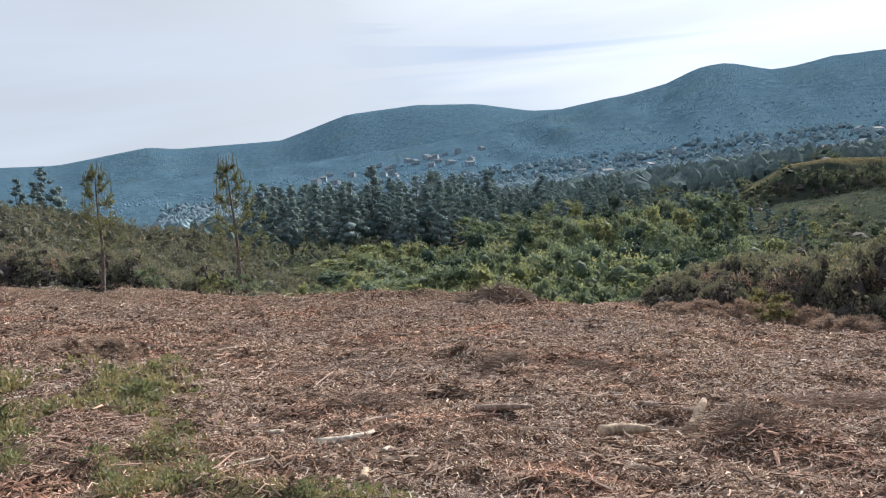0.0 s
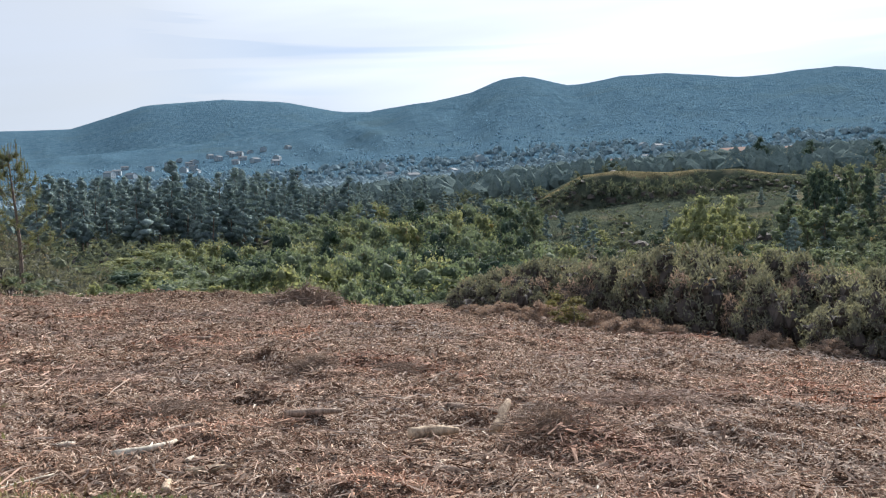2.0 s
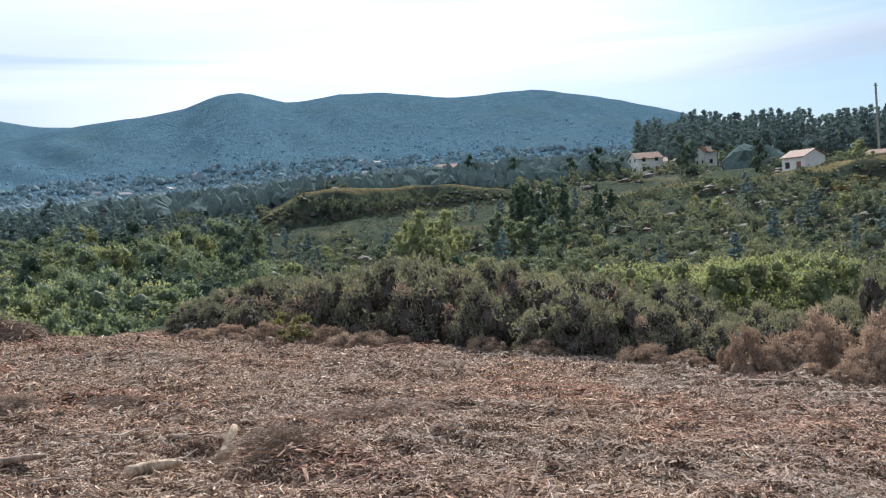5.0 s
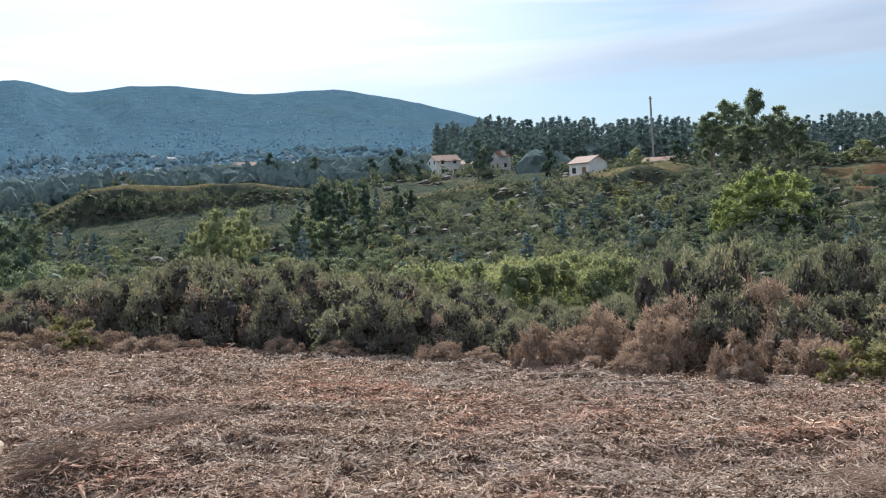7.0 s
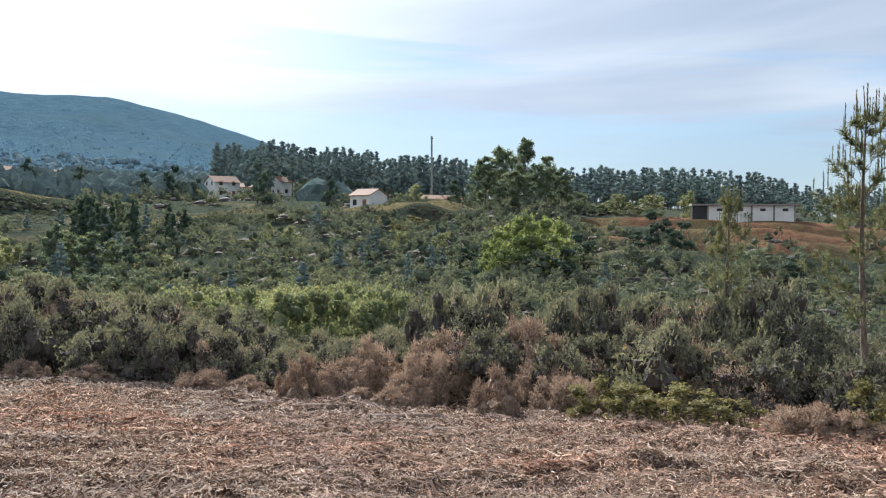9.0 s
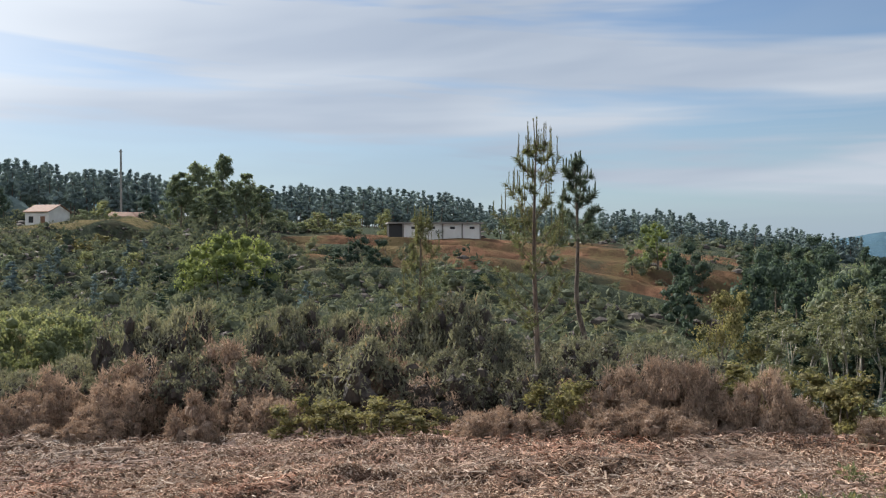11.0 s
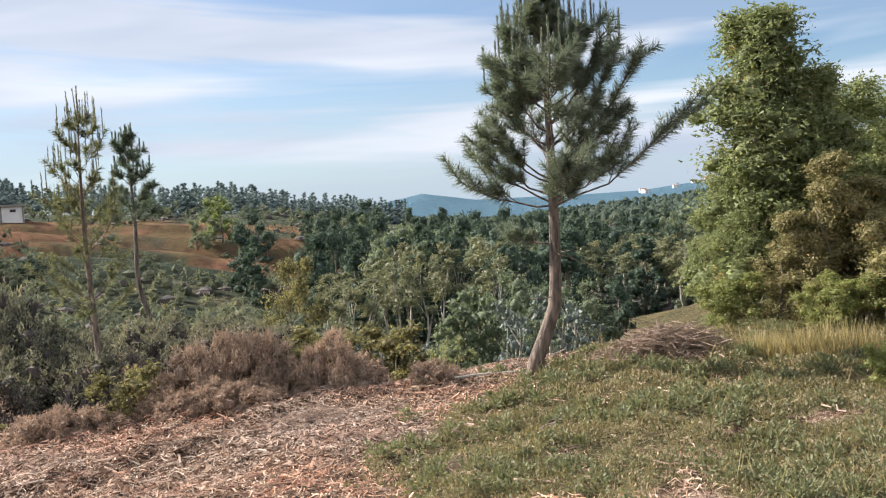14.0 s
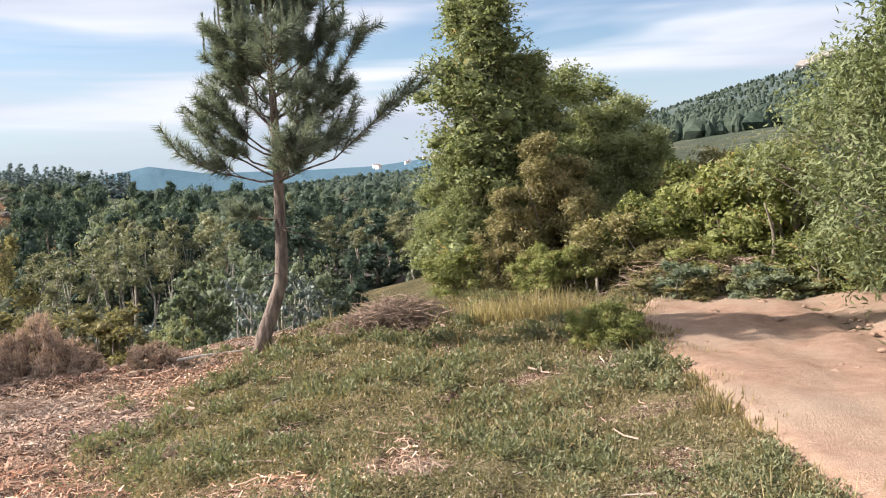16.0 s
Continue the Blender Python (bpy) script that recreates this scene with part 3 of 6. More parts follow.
def land(x, y):
    """Height of the ground."""
    x, y = np.asarray(x, dtype=float), np.asarray(y, dtype=float)
    az = np.degrees(np.arctan2(x, y))
    r = np.hypot(x, y)
    edge = np.interp(az, EDGE_AZ, EDGE)
    fall = np.interp(az, FALL_AZ, FALL)
    near = -np.minimum(r, edge + 9) * fall
    col = [np.interp(az, LAND_AZ, k) for k in RINGS]
    shelf = 8.0 * smooth_step((az - 8) / 8) * smooth_step((100 - az) / 6)
    t = smooth_step((r - edge - shelf) / (40 - edge - shelf)) ** 0.8
    z = near + (col[0] - near) * t
    for i in range(len(RING_R) - 1):
        t = smooth_step((r - RING_R[i]) / (RING_R[i + 1] - RING_R[i])) * 0.5 + 0.5 * np.clip((r - RING_R[i]) / (RING_R[i + 1] - RING_R[i]), 0, 1)
        z = np.where(r > RING_R[i], col[i] + (col[i + 1] - col[i]) * t, z)
    # small relief of the field and of the country
    lift = smooth_step((r - edge - 2) / 30)
    z = z + (0.045 * waves(x, y, 3.0, 5, 3) + 0.022 * waves(x * 0.8 + y * 0.5, y, 0.8, 6, 2)) * smooth_step(r / 3) * (1 - lift) + 0.7 * waves(x, y, 45, 7, 3) * lift
    # mounds, matted lumps and wheel ruts of the clearing
    here = (r < edge) * smooth_step((103 - az) / 6) * smooth_step((az + 42) / 4)
    z = z + here * smooth_step((r - 2.5) / 1.2) * (0.030 * waves(x, y, 0.45, 51, 2) + 0.075 * np.maximum(waves(x * 0.8, y * 1.1, 1.3, 52, 2) - 0.1, 0))
    z = z + here * 0.09 * np.maximum(waves(x, y * 1.3, 4.5, 41, 2) - 0.15, 0) * smooth_step((r - 3) / 2)
    z = z + here * 0.34 * np.exp(-((r - 24.0 + 0.12 * az) / 0.9) ** 2) * smooth_step((6 - az) / 8) * (0.7 + 0.3 * waves(x, y, 5, 43, 2))
    for a0, r0, a1, r1 in ((36, 4.6, 72, 6.4), (34, 8.2, 74, 8.6), (-20, 13.5, 22, 12.5)):
        p0 = np.array([r0 * math.sin(math.radians(a0)), r0 * math.cos(math.radians(a0))])
        p1 = np.array([r1 * math.sin(math.radians(a1)), r1 * math.cos(math.radians(a1))])
        d = (p1 - p0) / np.linalg.norm(p1 - p0)
        off = (x - p0[0]) * d[1] - (y - p0[1]) * d[0] + 0.12 * waves(x, y, 3, 44, 2)
        z = z + here * smooth_step((r - 3.5) / 1.0) * (-0.075 * np.exp(-(off / 0.13) ** 2) + 0.06 * np.exp(-((off - 0.28) / 0.16) ** 2))
    # brows of the terraces across the valley
    for azs, els, top_r, run in ((BROW_A_AZ, BROW_A_EL, 190, 11), (BROW_B_AZ, BROW_B_EL, 150, 10)):
        w = smooth_step((az - azs[0]) / 2.0) * smooth_step((azs[-1] - az) / 2.0)
        top = EYE + top_r * np.tan(np.radians(np.interp(az, azs, els))) + 0.7 * waves(x, y, 34, 67, 3)
        t = smooth_step((r - top_r + run + 3 * waves(x, y, 22, 68, 2)) / run) * (1 - smooth_step((r - top_r - 20) / 40))
        z = z + (top - z) * t * w
    step = smooth_step((az - 67) / 3) * smooth_step((100 - az) / 3) * smooth_step((r - 92) / 6) * smooth_step((150 - r) / 6)
    z = z + step * 1.7 * (smooth_step((np.mod(r + 3 * waves(x, y, 40, 61, 2), 17) - 9) / 3) - 0.5)
    # mountains
    plain = z
    m1 = np.interp(az, NEAR_AZ, NEAR_EL)
    m2 = np.interp(az, FAR_AZ, FAR_EL)
    for el, r0, r1, seed in ((m1, 800, 2300, 11), (m2, 2000, 4000, 12)):
        top = EYE + r1 * np.tan(np.radians(el))
        t = np.clip((r - r0) / (r1 - r0), 0, 1)
        foot = plain
        rise = foot + (top - foot) * (0.45 * t + 0.55 * smooth_step(t))
        gully = np.abs(waves(az * 40, r * 0.35, 330, seed, 3)) * 13 * np.sin(math.pi * t) ** 1.2
        back = np.clip((r - r1) / 900, 0, 1)
        m = rise - gully - back * (r1 * 0.12)
        z = np.where(r > r0, np.maximum(z, m), z)
    return z


def ground_at(x, y):
    return float(land(np.array([x]), np.array([y]))[0])


def spot(az, r, turn=0.0, sink=0.0):
    """Pose of a thing on the ground at that bearing and distance."""
    x, y = r * math.sin(radians(az)), r * math.cos(radians(az))
    return pose(x, y, ground_at(x, y) - sink, 0, 0, turn)


def grass_share(az, r):
    """1 where the weedy grass grows."""
    x, y = r * np.sin(np.radians(az)), r * np.cos(np.radians(az))
    gaps = waves(x, y, 1.7, 45, 3)
    right = smooth_step((az - (93 + (r - 4) * 2.4) + 5 * gaps) / 5) * (az < 158) * (1 - 0.6 * smooth_step((gaps - 0.35) / 0.3))
    left = smooth_step((-15 - az) / 5) * smooth_step((12.5 - r) / 2.5) * smooth_step((gaps + 0.45) / 0.5)
    near = smooth_step((6.1 - r) / 0.8) * smooth_step((3 - az) / 10) * smooth_step((gaps + 0.40) / 0.5)
    return np.maximum(np.maximum(right, left * 0.8), near * 0.75)


def make_ground():
    az = np.concatenate([np.arange(-180, -45, 3.0), np.arange(-45, 165, 0.7), np.arange(165, 180, 3.0)])
    r = np.unique(np.concatenate([[0.0], np.geomspace(0.5, 4900, 210), np.arange(3.0, 12.0, 0.07), np.arange(12.0, 25.0, 0.18), np.arange(96, 200, 2.0)]))
    R, A = np.meshgrid(r, az, indexing="ij")
    X, Y = R * np.sin(np.radians(A)), R * np.cos(np.radians(A))
    Z = land(X, Y)
    nr, na = R.shape
    i, j = np.meshgrid(np.arange(nr - 1), np.arange(na), indexing="ij")
    q = np.stack([i * na + j, (i + 1) * na + j, (i + 1) * na + (j + 1) % na, i * na + (j + 1) % na], -1).reshape(-1, 4)
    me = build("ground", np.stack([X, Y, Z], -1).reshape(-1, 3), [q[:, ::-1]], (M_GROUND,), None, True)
    edge = np.interp(A, EDGE_AZ, EDGE)
    cover = np.zeros((nr, na, 4), dtype=np.float32)
    cover[..., 0] = np.maximum(grass_share(A, R) * (R < 30), 0.9 * np.exp(-((R - 164) / 18.0) ** 2) * smooth_step((A - 39) / 3) * smooth_step((63 - A) / 3))
    bare = np.exp(-((A - 80) / 14.0) ** 2) * smooth_step((R - 95) / 30) * smooth_step((200 - R) / 40)
    bare = np.maximum(bare, np.exp(-((A - 95) / 7.0) ** 2) * smooth_step((R - 95) / 20) * smooth_step((190 - R) / 30))
    crest = np.exp(-((R - 190) / 4.5) ** 2) * smooth_step((A - 17.5) / 2) * smooth_step((40 - A) / 2)
    crest = crest * np.clip(0.75 + 0.6 * waves(X, Y, 18, 69, 3), 0, 1)
    cover[..., 0] = np.maximum(cover[..., 0], np.maximum(crest, 0.95 * smooth_step((R - 144.5) / 2) * smooth_step((182 - R) / 10) * smooth_step((A - 39) / 2) * smooth_step((61 - A) / 2)))
    bare = np.maximum(bare, 0.8 * np.exp(-((A - 51.5) / 2.6) ** 2 - ((R - 158) / 8.0) ** 2))
    meadow = smooth_step((A - 116.5) / 2) * smooth_step((126 - A) / 2) * smooth_step((R - 18) / 6) * smooth_step((62 - R) / 6)
    cover[..., 0] = np.maximum(cover[..., 0], meadow)
    cover[..., 1] = bare * np.where(A > 66, 0.9 + 0.6 * waves(X, Y, 26, 63, 3), 1.2)
    # share of the haze-blue slope colour, growing with distance
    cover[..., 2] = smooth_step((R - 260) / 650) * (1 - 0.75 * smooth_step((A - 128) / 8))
    cover[..., 3] = smooth_step((R - edge - 1.5) / 4)
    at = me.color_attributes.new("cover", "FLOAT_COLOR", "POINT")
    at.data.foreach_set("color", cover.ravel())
    tagged(new("ground", me), "rolling ground of chipped clearing, scrub and wooded slopes", "ground", "", "structure")


make_ground()

# ---------------------------------------------------------------- plants
def curve_up(start, az, length, rise, sag, k=6):
    """A limb that leaves start at azimuth az (radians), going out and bending up."""
    s = np.linspace(0, 1, k)
    out = np.array([math.sin(az), math.cos(az), 0.0])
    return start + np.outer(s * length, out) + np.outer(length * (rise * s ** 1.35 - sag * s * (1 - s)), [0, 0, 1.0])


def pine_meshes(seed, h, radius, bare, reach, whorls, per, needle, density, candle=0.3, lean=(0.0, 0.0), thick=0.008, subs=5, mat=None, bark=None, extra=(), fall=0.75, sway=0.012, bow=2.2, steep=0.5, tips=None):
    """A young pine: leaning trunk, whorls of upswept limbs with needle brushes, upright candles at the ends."""
    rng = np.random.RandomState(seed)
    wood, green = Heap(), Heap()
    zs = np.linspace(0, 1, 16)
    bend = np.stack([lean[0] * smooth_step(np.minimum(1, zs * bow)) + sway * h * (np.sin(zs * 5 + seed) - math.sin(seed)), lean[1] * zs + sway * h * (np.sin(zs * 4 + 2 * seed) - math.sin(2 * seed)), zs * h], -1)
    flare = radius * (1 - zs) ** 0.8 * (1 + 0.35 * np.exp(-zs * 14)) + 0.012
    tube(wood, bend, flare, 9)
    trunk_at = lambda z: np.array([np.interp(z, zs * h, bend[:, i]) for i in range(3)])

    def brush(pts, share, count, spread, nl):
        """Needles round the outer part of a shoot."""
        seg = np.diff(pts, axis=0)
        t = rng.uniform(1 - share, 1, count)
        f = t * (len(pts) - 1)
        i = np.minimum(f.astype(int), len(seg) - 1)
        p = pts[i] + seg[i] * (f - i)[:, None]
        d = unit(seg[i])
        w = unit(d * (1.0 - spread * 0.6) + unit(np.cross(d, rng.normal(size=(count, 3)))) * spread)
        needles(green, rng, p, w, nl * rng.uniform(0.7, 1.1, count), thick)

    limbs = [(f * h, az, ln, rise, 0.1) for f, az, ln, rise in extra]
    for wi in range(whorls):
        s = wi / max(whorls - 1, 1)
        length = reach * h * (float(np.interp(s, *tips)) if tips else 0.22 + 0.78 * (1 - s) ** fall)
        for b in range(per):
            az = 2 * math.pi * (b + rng.uniform(-0.3, 0.3)) / per + wi * 2.4
            z = h * (bare + (0.97 - bare) * s ** 0.95) + rng.uniform(-0.03, 0.03) * h
            limbs.append((z, az, length * rng.uniform(0.6, 1.12), rng.uniform(steep, steep + 0.4) + 0.6 * s, s))
    for z, az, ln, rise, s in limbs:
        pts = curve_up(trunk_at(z), az, ln, rise, 0.12 * (1 - s), 6)
        pts[1:] += rng.normal(size=(5, 3)) * 0.02 * ln
        tube(wood, pts, np.linspace(radius * 0.20 * (1 - 0.6 * s), 0.005, 6), 5, False)
        brush(pts, 0.55, int(density * (0.5 + 1.2 * ln)), 0.8, needle)
        for k in range(subs):
            q = rng.uniform(0.35, 0.97)
            f = q * 5
            i = int(f)
            st = pts[i] + (pts[min(i + 1, 5)] - pts[i]) * (f - i)
            sp = curve_up(st, az + rng.choice([-1, 1]) * rng.uniform(0.4, 1.2), ln * rng.uniform(0.18, 0.42), rng.uniform(0.4, 1.2), 0, 4)
            tube(wood, sp, np.linspace(radius * 0.09, 0.004, 4), 4, False)
            brush(sp, 0.62, int(density * 0.95), 0.75, needle * 0.95)
            if s > 0.3 and rng.rand() < 0.6:
                c = np.array([sp[-1], sp[-1] + [0, 0, candle * rng.uniform(0.5, 1.0)]])
                brush(c, 1.0, int(density * 0.8), 0.30, needle * 0.42)
        if s > 0.25:
            c = np.array([pts[-1], pts[-1] + [0, 0, candle * rng.uniform(0.8, 1.3)]])
            tube(wood, c, [0.008, 0.004], 4, False)
            brush(c, 1.0, int(density * 1.3), 0.30, needle * 0.42)
    for k in range(4):
        tip = trunk_at(h * 0.985)
        c = np.array([tip, tip + [rng.uniform(-0.12, 0.12), rng.uniform(-0.12, 0.12), candle * (1.6 if k == 0 else rng.uniform(0.7, 1.2))]])
        tube(wood, c, [0.012, 0.005], 4, False)
        brush(c, 1.0, int(density * 1.3), 0.30, needle * 0.42)
    # dead twigs on the bare trunk
    for k in range(10):
        z = h * rng.uniform(0.12, bare)
        pts = curve_up(trunk_at(z), rng.uniform(0, 6.28), reach * h * rng.uniform(0.15, 0.5), rng.uniform(-0.5, 0.2), 0.1, 4)
        tube(wood, pts, np.linspace(radius * 0.12, 0.003, 4), 4, False)
    return [("trunk", wood.mesh("pine_trunk", bark or M_BARK_PINE, True), ""), ("crown", green.mesh("pine_crown", mat or M_PINE), "")]


def ico(level):
    """Unit ball of triangles."""
    bm = bmesh.new()
    bmesh.ops.create_icosphere(bm, subdivisions=level, radius=1.0)
    bm.verts.index_update()
    v = np.array([k.co[:] for k in bm.verts])
    f = np.array([[k.index for k in t.verts] for t in bm.faces])
    bm.free()
    return v, f


ICO = {1: ico(1), 2: ico(2)}


def ball(heap, ctr, r, rng, level=1, flat=0.95):
    """The dense inside of a clump of leaves: a rough billow."""
    v, f = ICO[level]
    heap.add(ctr + v * r * rng.uniform(0.6, 1.3, (len(v), 1)) * [1, 1, flat], f)


def broad_meshes(seed, h, wide, low, clumps, per, leaf, mat, bark=None, stems=1, top=0.8, spread=0.24, tall=1.0, slim=0.55, trunk_r=None, heart_size=0.7, coarse=False, lobes=7, cone=False, lobe_size=0.46):
    """A leafy tree or shrub of height h and crown half-width wide: stems, limbs to each clump, blades gathered in clumps, clumps in billows."""
    rng = np.random.RandomState(seed)
    wood, green = Heap(), Heap()
    rad = trunk_r or 0.018 * h + 0.02
    roots = []
    for s in range(stems):
        off = np.array([rng.normal() * 0.25 * wide, rng.normal() * 0.25 * wide, 0]) if stems > 1 else np.zeros(3)
        k = np.linspace(0, 1, 8)
        top_at = off * 1.3 + np.array([rng.normal() * 0.02 * h, rng.normal() * 0.02 * h, h * top * rng.uniform(0.72, 0.84)])
        pts = off + np.outer(k, top_at - off) + 0.02 * h * np.sin(np.outer(k * 5, [1, 1.3, 0]) + seed + s)
        tube(wood, pts, rad * (1 - 0.85 * k) * (1 + 0.4 * np.exp(-k * 12)), 5 if coarse else 7)
        roots.append(pts)

    def ring_at(q):
        return wide * ((1 - 0.8 * q ** 1.3) * (0.75 + 0.25 * min(1, q * 5)) if cone else math.sin(math.pi * min(0.14 + 0.83 * q, 1)) ** 0.6)

    heads = []
    for k in range(lobes):
        q = min((k + rng.rand()) / lobes, 0.93) ** tall
        a = 2.4 * k + rng.uniform(-0.5, 0.5)
        out = ring_at(q) * rng.uniform(0.1 if cone else 0.35, 0.75)
        heads.append((np.array([out * math.sin(a), out * math.cos(a), h * (low + (0.93 - low) * q)]), max(ring_at(q), 0.3 * wide) * lobe_size * rng.uniform(0.8, 1.25)))
    for c in range(clumps):
        ctr, size = heads[c % lobes]
        d = unit(rng.normal(size=3) + [0, 0, 0.35])
        ctr = ctr + d * size * rng.uniform(0.55, 1.0) * [1, 1, 0.9]
        ctr[2] = np.clip(ctr[2], h * low + 0.02 * h, h * 0.985)
        z = ctr[2]
        st = roots[rng.randint(stems)]
        i = int(np.clip((z / h - 0.18) / top * 7, 1, 6))
        if c % (4 if coarse else 2) == 0:
            mid = 0.5 * (st[i] + ctr) + [0, 0, -0.05 * h * rng.rand()]
            tube(wood, [st[i], mid, ctr], [rad * 0.35, rad * 0.2, rad * 0.06], 3 if coarse else 4, False)
        size = min(wide * spread, max(size * 0.85, 0.1 * wide)) * rng.uniform(0.6, 1.35)
        if heart_size:
            ball(green, ctr, size * heart_size, rng, 1 if coarse else 2)
        d = unit(rng.normal(size=(per, 3)) + [0, 0, 0.2])
        p = ctr + d * size * np.minimum(np.abs(rng.normal(0.82, 0.26, (per, 1))), 1.2) * np.array([1, 1, 0.95])
        face = unit(d + rng.normal(size=(per, 3)) * 0.6)
        w = unit(np.cross(face, rng.normal(size=(per, 3)))) + face * (rng.rand(per, 1) < 0.22) * 1.6
        ln = leaf * rng.uniform(0.6, 1.4, per)
        if coarse:
            needles(green, rng, p, w, ln, (ln * slim)[:, None], face)
        else:
            leaves(green, rng, p, w, ln, ln * slim, 0.25, face)
    return [("trunk", wood.mesh("tree_trunk", bark or M_BARK, True), ""), ("crown", green.mesh("tree_crown", mat, True), "")]


def lump(heap, rng, r, h, sides=10, rows=5, rough=0.2):
    """A closed uneven mound."""
    k = np.linspace(0, 1, rows + 1)[:-1]
    v = []
    for q in k:
        for s in range(sides):
            a = 2 * math.pi * s / sides
            f = math.sqrt(max(1 - q ** 2, 0.02)) * (1 + rng.uniform(-rough, rough))
            v.append((r * f * math.cos(a), r * f * math.sin(a), h * q * (1 + rng.uniform(-rough, rough) * 0.5)))
    v.append((0, 0, h))
    i, j = np.meshgrid(np.arange(rows - 1), np.arange(sides), indexing="ij")
    q = np.stack([i * sides + j, i * sides + (j + 1) % sides, (i + 1) * sides + (j + 1) % sides, (i + 1) * sides + j], -1).reshape(-1, 4)
    s = np.arange(sides)
    t = np.stack([(rows - 1) * sides + s, (rows - 1) * sides + (s + 1) % sides, np.full(sides, rows * sides)], -1)
    heap.add(v, q, t)


def gorse_meshes(seed, lobes=11, per=58, dead=0.25, leaf=0.075, mat=None, dead_mat=None):
    """A bush about 1 m high and 1 m in half-width: billows of short sprays over a brushwood heart, parts of it dead and brown."""
    rng = np.random.RandomState(seed)
    core, live, dry = Heap(), Heap(), Heap()
    big = lobes > 6
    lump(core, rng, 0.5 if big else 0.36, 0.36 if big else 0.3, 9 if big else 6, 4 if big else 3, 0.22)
    dry_side = rng.uniform(0, 6.283)
    for b in range(lobes):
        a = 2.4 * b + rng.uniform(-0.4, 0.4)
        e = 1.5 if b == lobes - 1 else math.asin(np.clip((b + rng.rand()) / lobes * 0.95, 0.02, 0.95))
        d = np.array([math.cos(a) * math.cos(e), math.sin(a) * math.cos(e), math.sin(e)])
        head = d * rng.uniform(0.50, 0.68) * [1, 1, 0.95] + [0, 0, 0.06]
        size = rng.uniform(0.24, 0.40)
        isdry = dead > 0.9 or (math.cos(a - dry_side) > 1 - 1.2 * dead and e < 0.8)
        heap = dry if isdry else live
        # in big bushes the dark hearts give the shade between the sprays
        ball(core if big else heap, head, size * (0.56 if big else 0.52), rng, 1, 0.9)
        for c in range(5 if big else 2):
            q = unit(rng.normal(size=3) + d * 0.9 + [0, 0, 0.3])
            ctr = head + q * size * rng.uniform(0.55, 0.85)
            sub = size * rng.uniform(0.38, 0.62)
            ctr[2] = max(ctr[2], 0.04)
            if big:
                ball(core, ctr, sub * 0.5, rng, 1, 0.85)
            k = per if isdry or not big else int(per * np.clip(0.35 + 0.95 * ctr[2], 0.35, 1.1))
            f = unit(rng.normal(size=(k, 3)) + q * 0.5 + [0, 0, 0.35])
            p = ctr + f * sub * rng.uniform(0.55, 1.1, (k, 1))
            ln = leaf * rng.uniform(0.6, 1.4, k)
            face = unit(f + rng.normal(size=(k, 3)) * 0.6)
            out = (rng.rand(k, 1) < 0.35) * 1.6
            needles(heap, rng, p, unit(np.cross(face, rng.normal(size=(k, 3)))) + f * out, ln, (ln * (0.26 if isdry else 0.42))[:, None], face)
    out = [("brushwood", core.mesh("gorse_core", M_TWIG if dead > 0.9 else M_SHADED_CORE), "")]
    if live.n:
        out.append(("foliage", live.mesh("gorse_foliage", mat or M_GORSE), ""))
    if dry.n:
        out.append(("dead_sprays", dry.mesh("gorse_dry", dead_mat or M_GORSE_DEAD), "dry brown sprays"))
    return out


def plant(name, meshes, m, label, category, group="", scale=(1, 1, 1)):
    ob = base(name, m @ Matrix.Diagonal((*scale, 1)), label, category, group)
    for pname, me, plabel in meshes:
        part(pname, me, ob, plabel)
    return ob


R = np.random.RandomState(3)


def top_height(az, r, el):
    """How tall a thing at that place must be to reach that elevation."""
    x, y = r * math.sin(radians(az)), r * math.cos(radians(az))
    return EYE + r * math.tan(radians(el)) - ground_at(x, y)


def crown_pine_meshes(seed, bare, wide, tufts=22, top=1.0):
    """A tall pine seen from afar, 10 m high: bare trunk, tufted crown."""
    rng = np.random.RandomState(seed)
    wood, green = Heap(), Heap()
    k = np.linspace(0, 1, 6)
    pts = np.stack([0.3 * np.sin(k * 3 + seed), 0.2 * np.sin(k * 2 + seed), k * 9.6], -1)
    tube(wood, pts, 0.16 * (1 - 0.85 * k), 5, False)
    for t in range(tufts):
        q = (t + rng.rand()) / tufts
        z = 10 * (bare + (1 - bare) * q)
        rr = wide * (min(1, 0.45 + q * 2.2) if q < 0.3 else (1 - ((q - 0.3) / 0.7) ** (1.3 * top))) * rng.uniform(0.35, 1.0)
        a = rng.uniform(0, 6.283)
        c = np.array([rr * math.cos(a), rr * math.sin(a), z])
        size = rng.uniform(0.7, 1.15) * (1.2 - 0.6 * q)
        ball(green, c, size * 0.74, rng, 1, 0.7)
        d = unit(rng.normal(size=(20, 3)) * [1, 1, 0.7] + [0, 0, 0.35])
        face = unit(d + rng.normal(size=(20, 3)) * 0.4)
        w = unit(np.cross(face, rng.normal(size=(20, 3)))) + d * (rng.rand(20, 1) < 0.4) * 1.6
        needles(green, rng, c + d * size * rng.uniform(0.4, 0.9, (20, 1)) * [1, 1, 0.65], w, size * rng.uniform(0.4, 0.8, 20), size * 0.24, face)
        if t % 4 == 0:
            tube(wood, [np.array([pts[0, 0], 0, z - 0.5]), c], [0.06, 0.02], 3, False)
    return [("trunk", wood.mesh("pine_trunk", M_BARK_PINE), ""), ("crown", green.mesh("pine_crown", M_PINE_HAZED, True), "")]


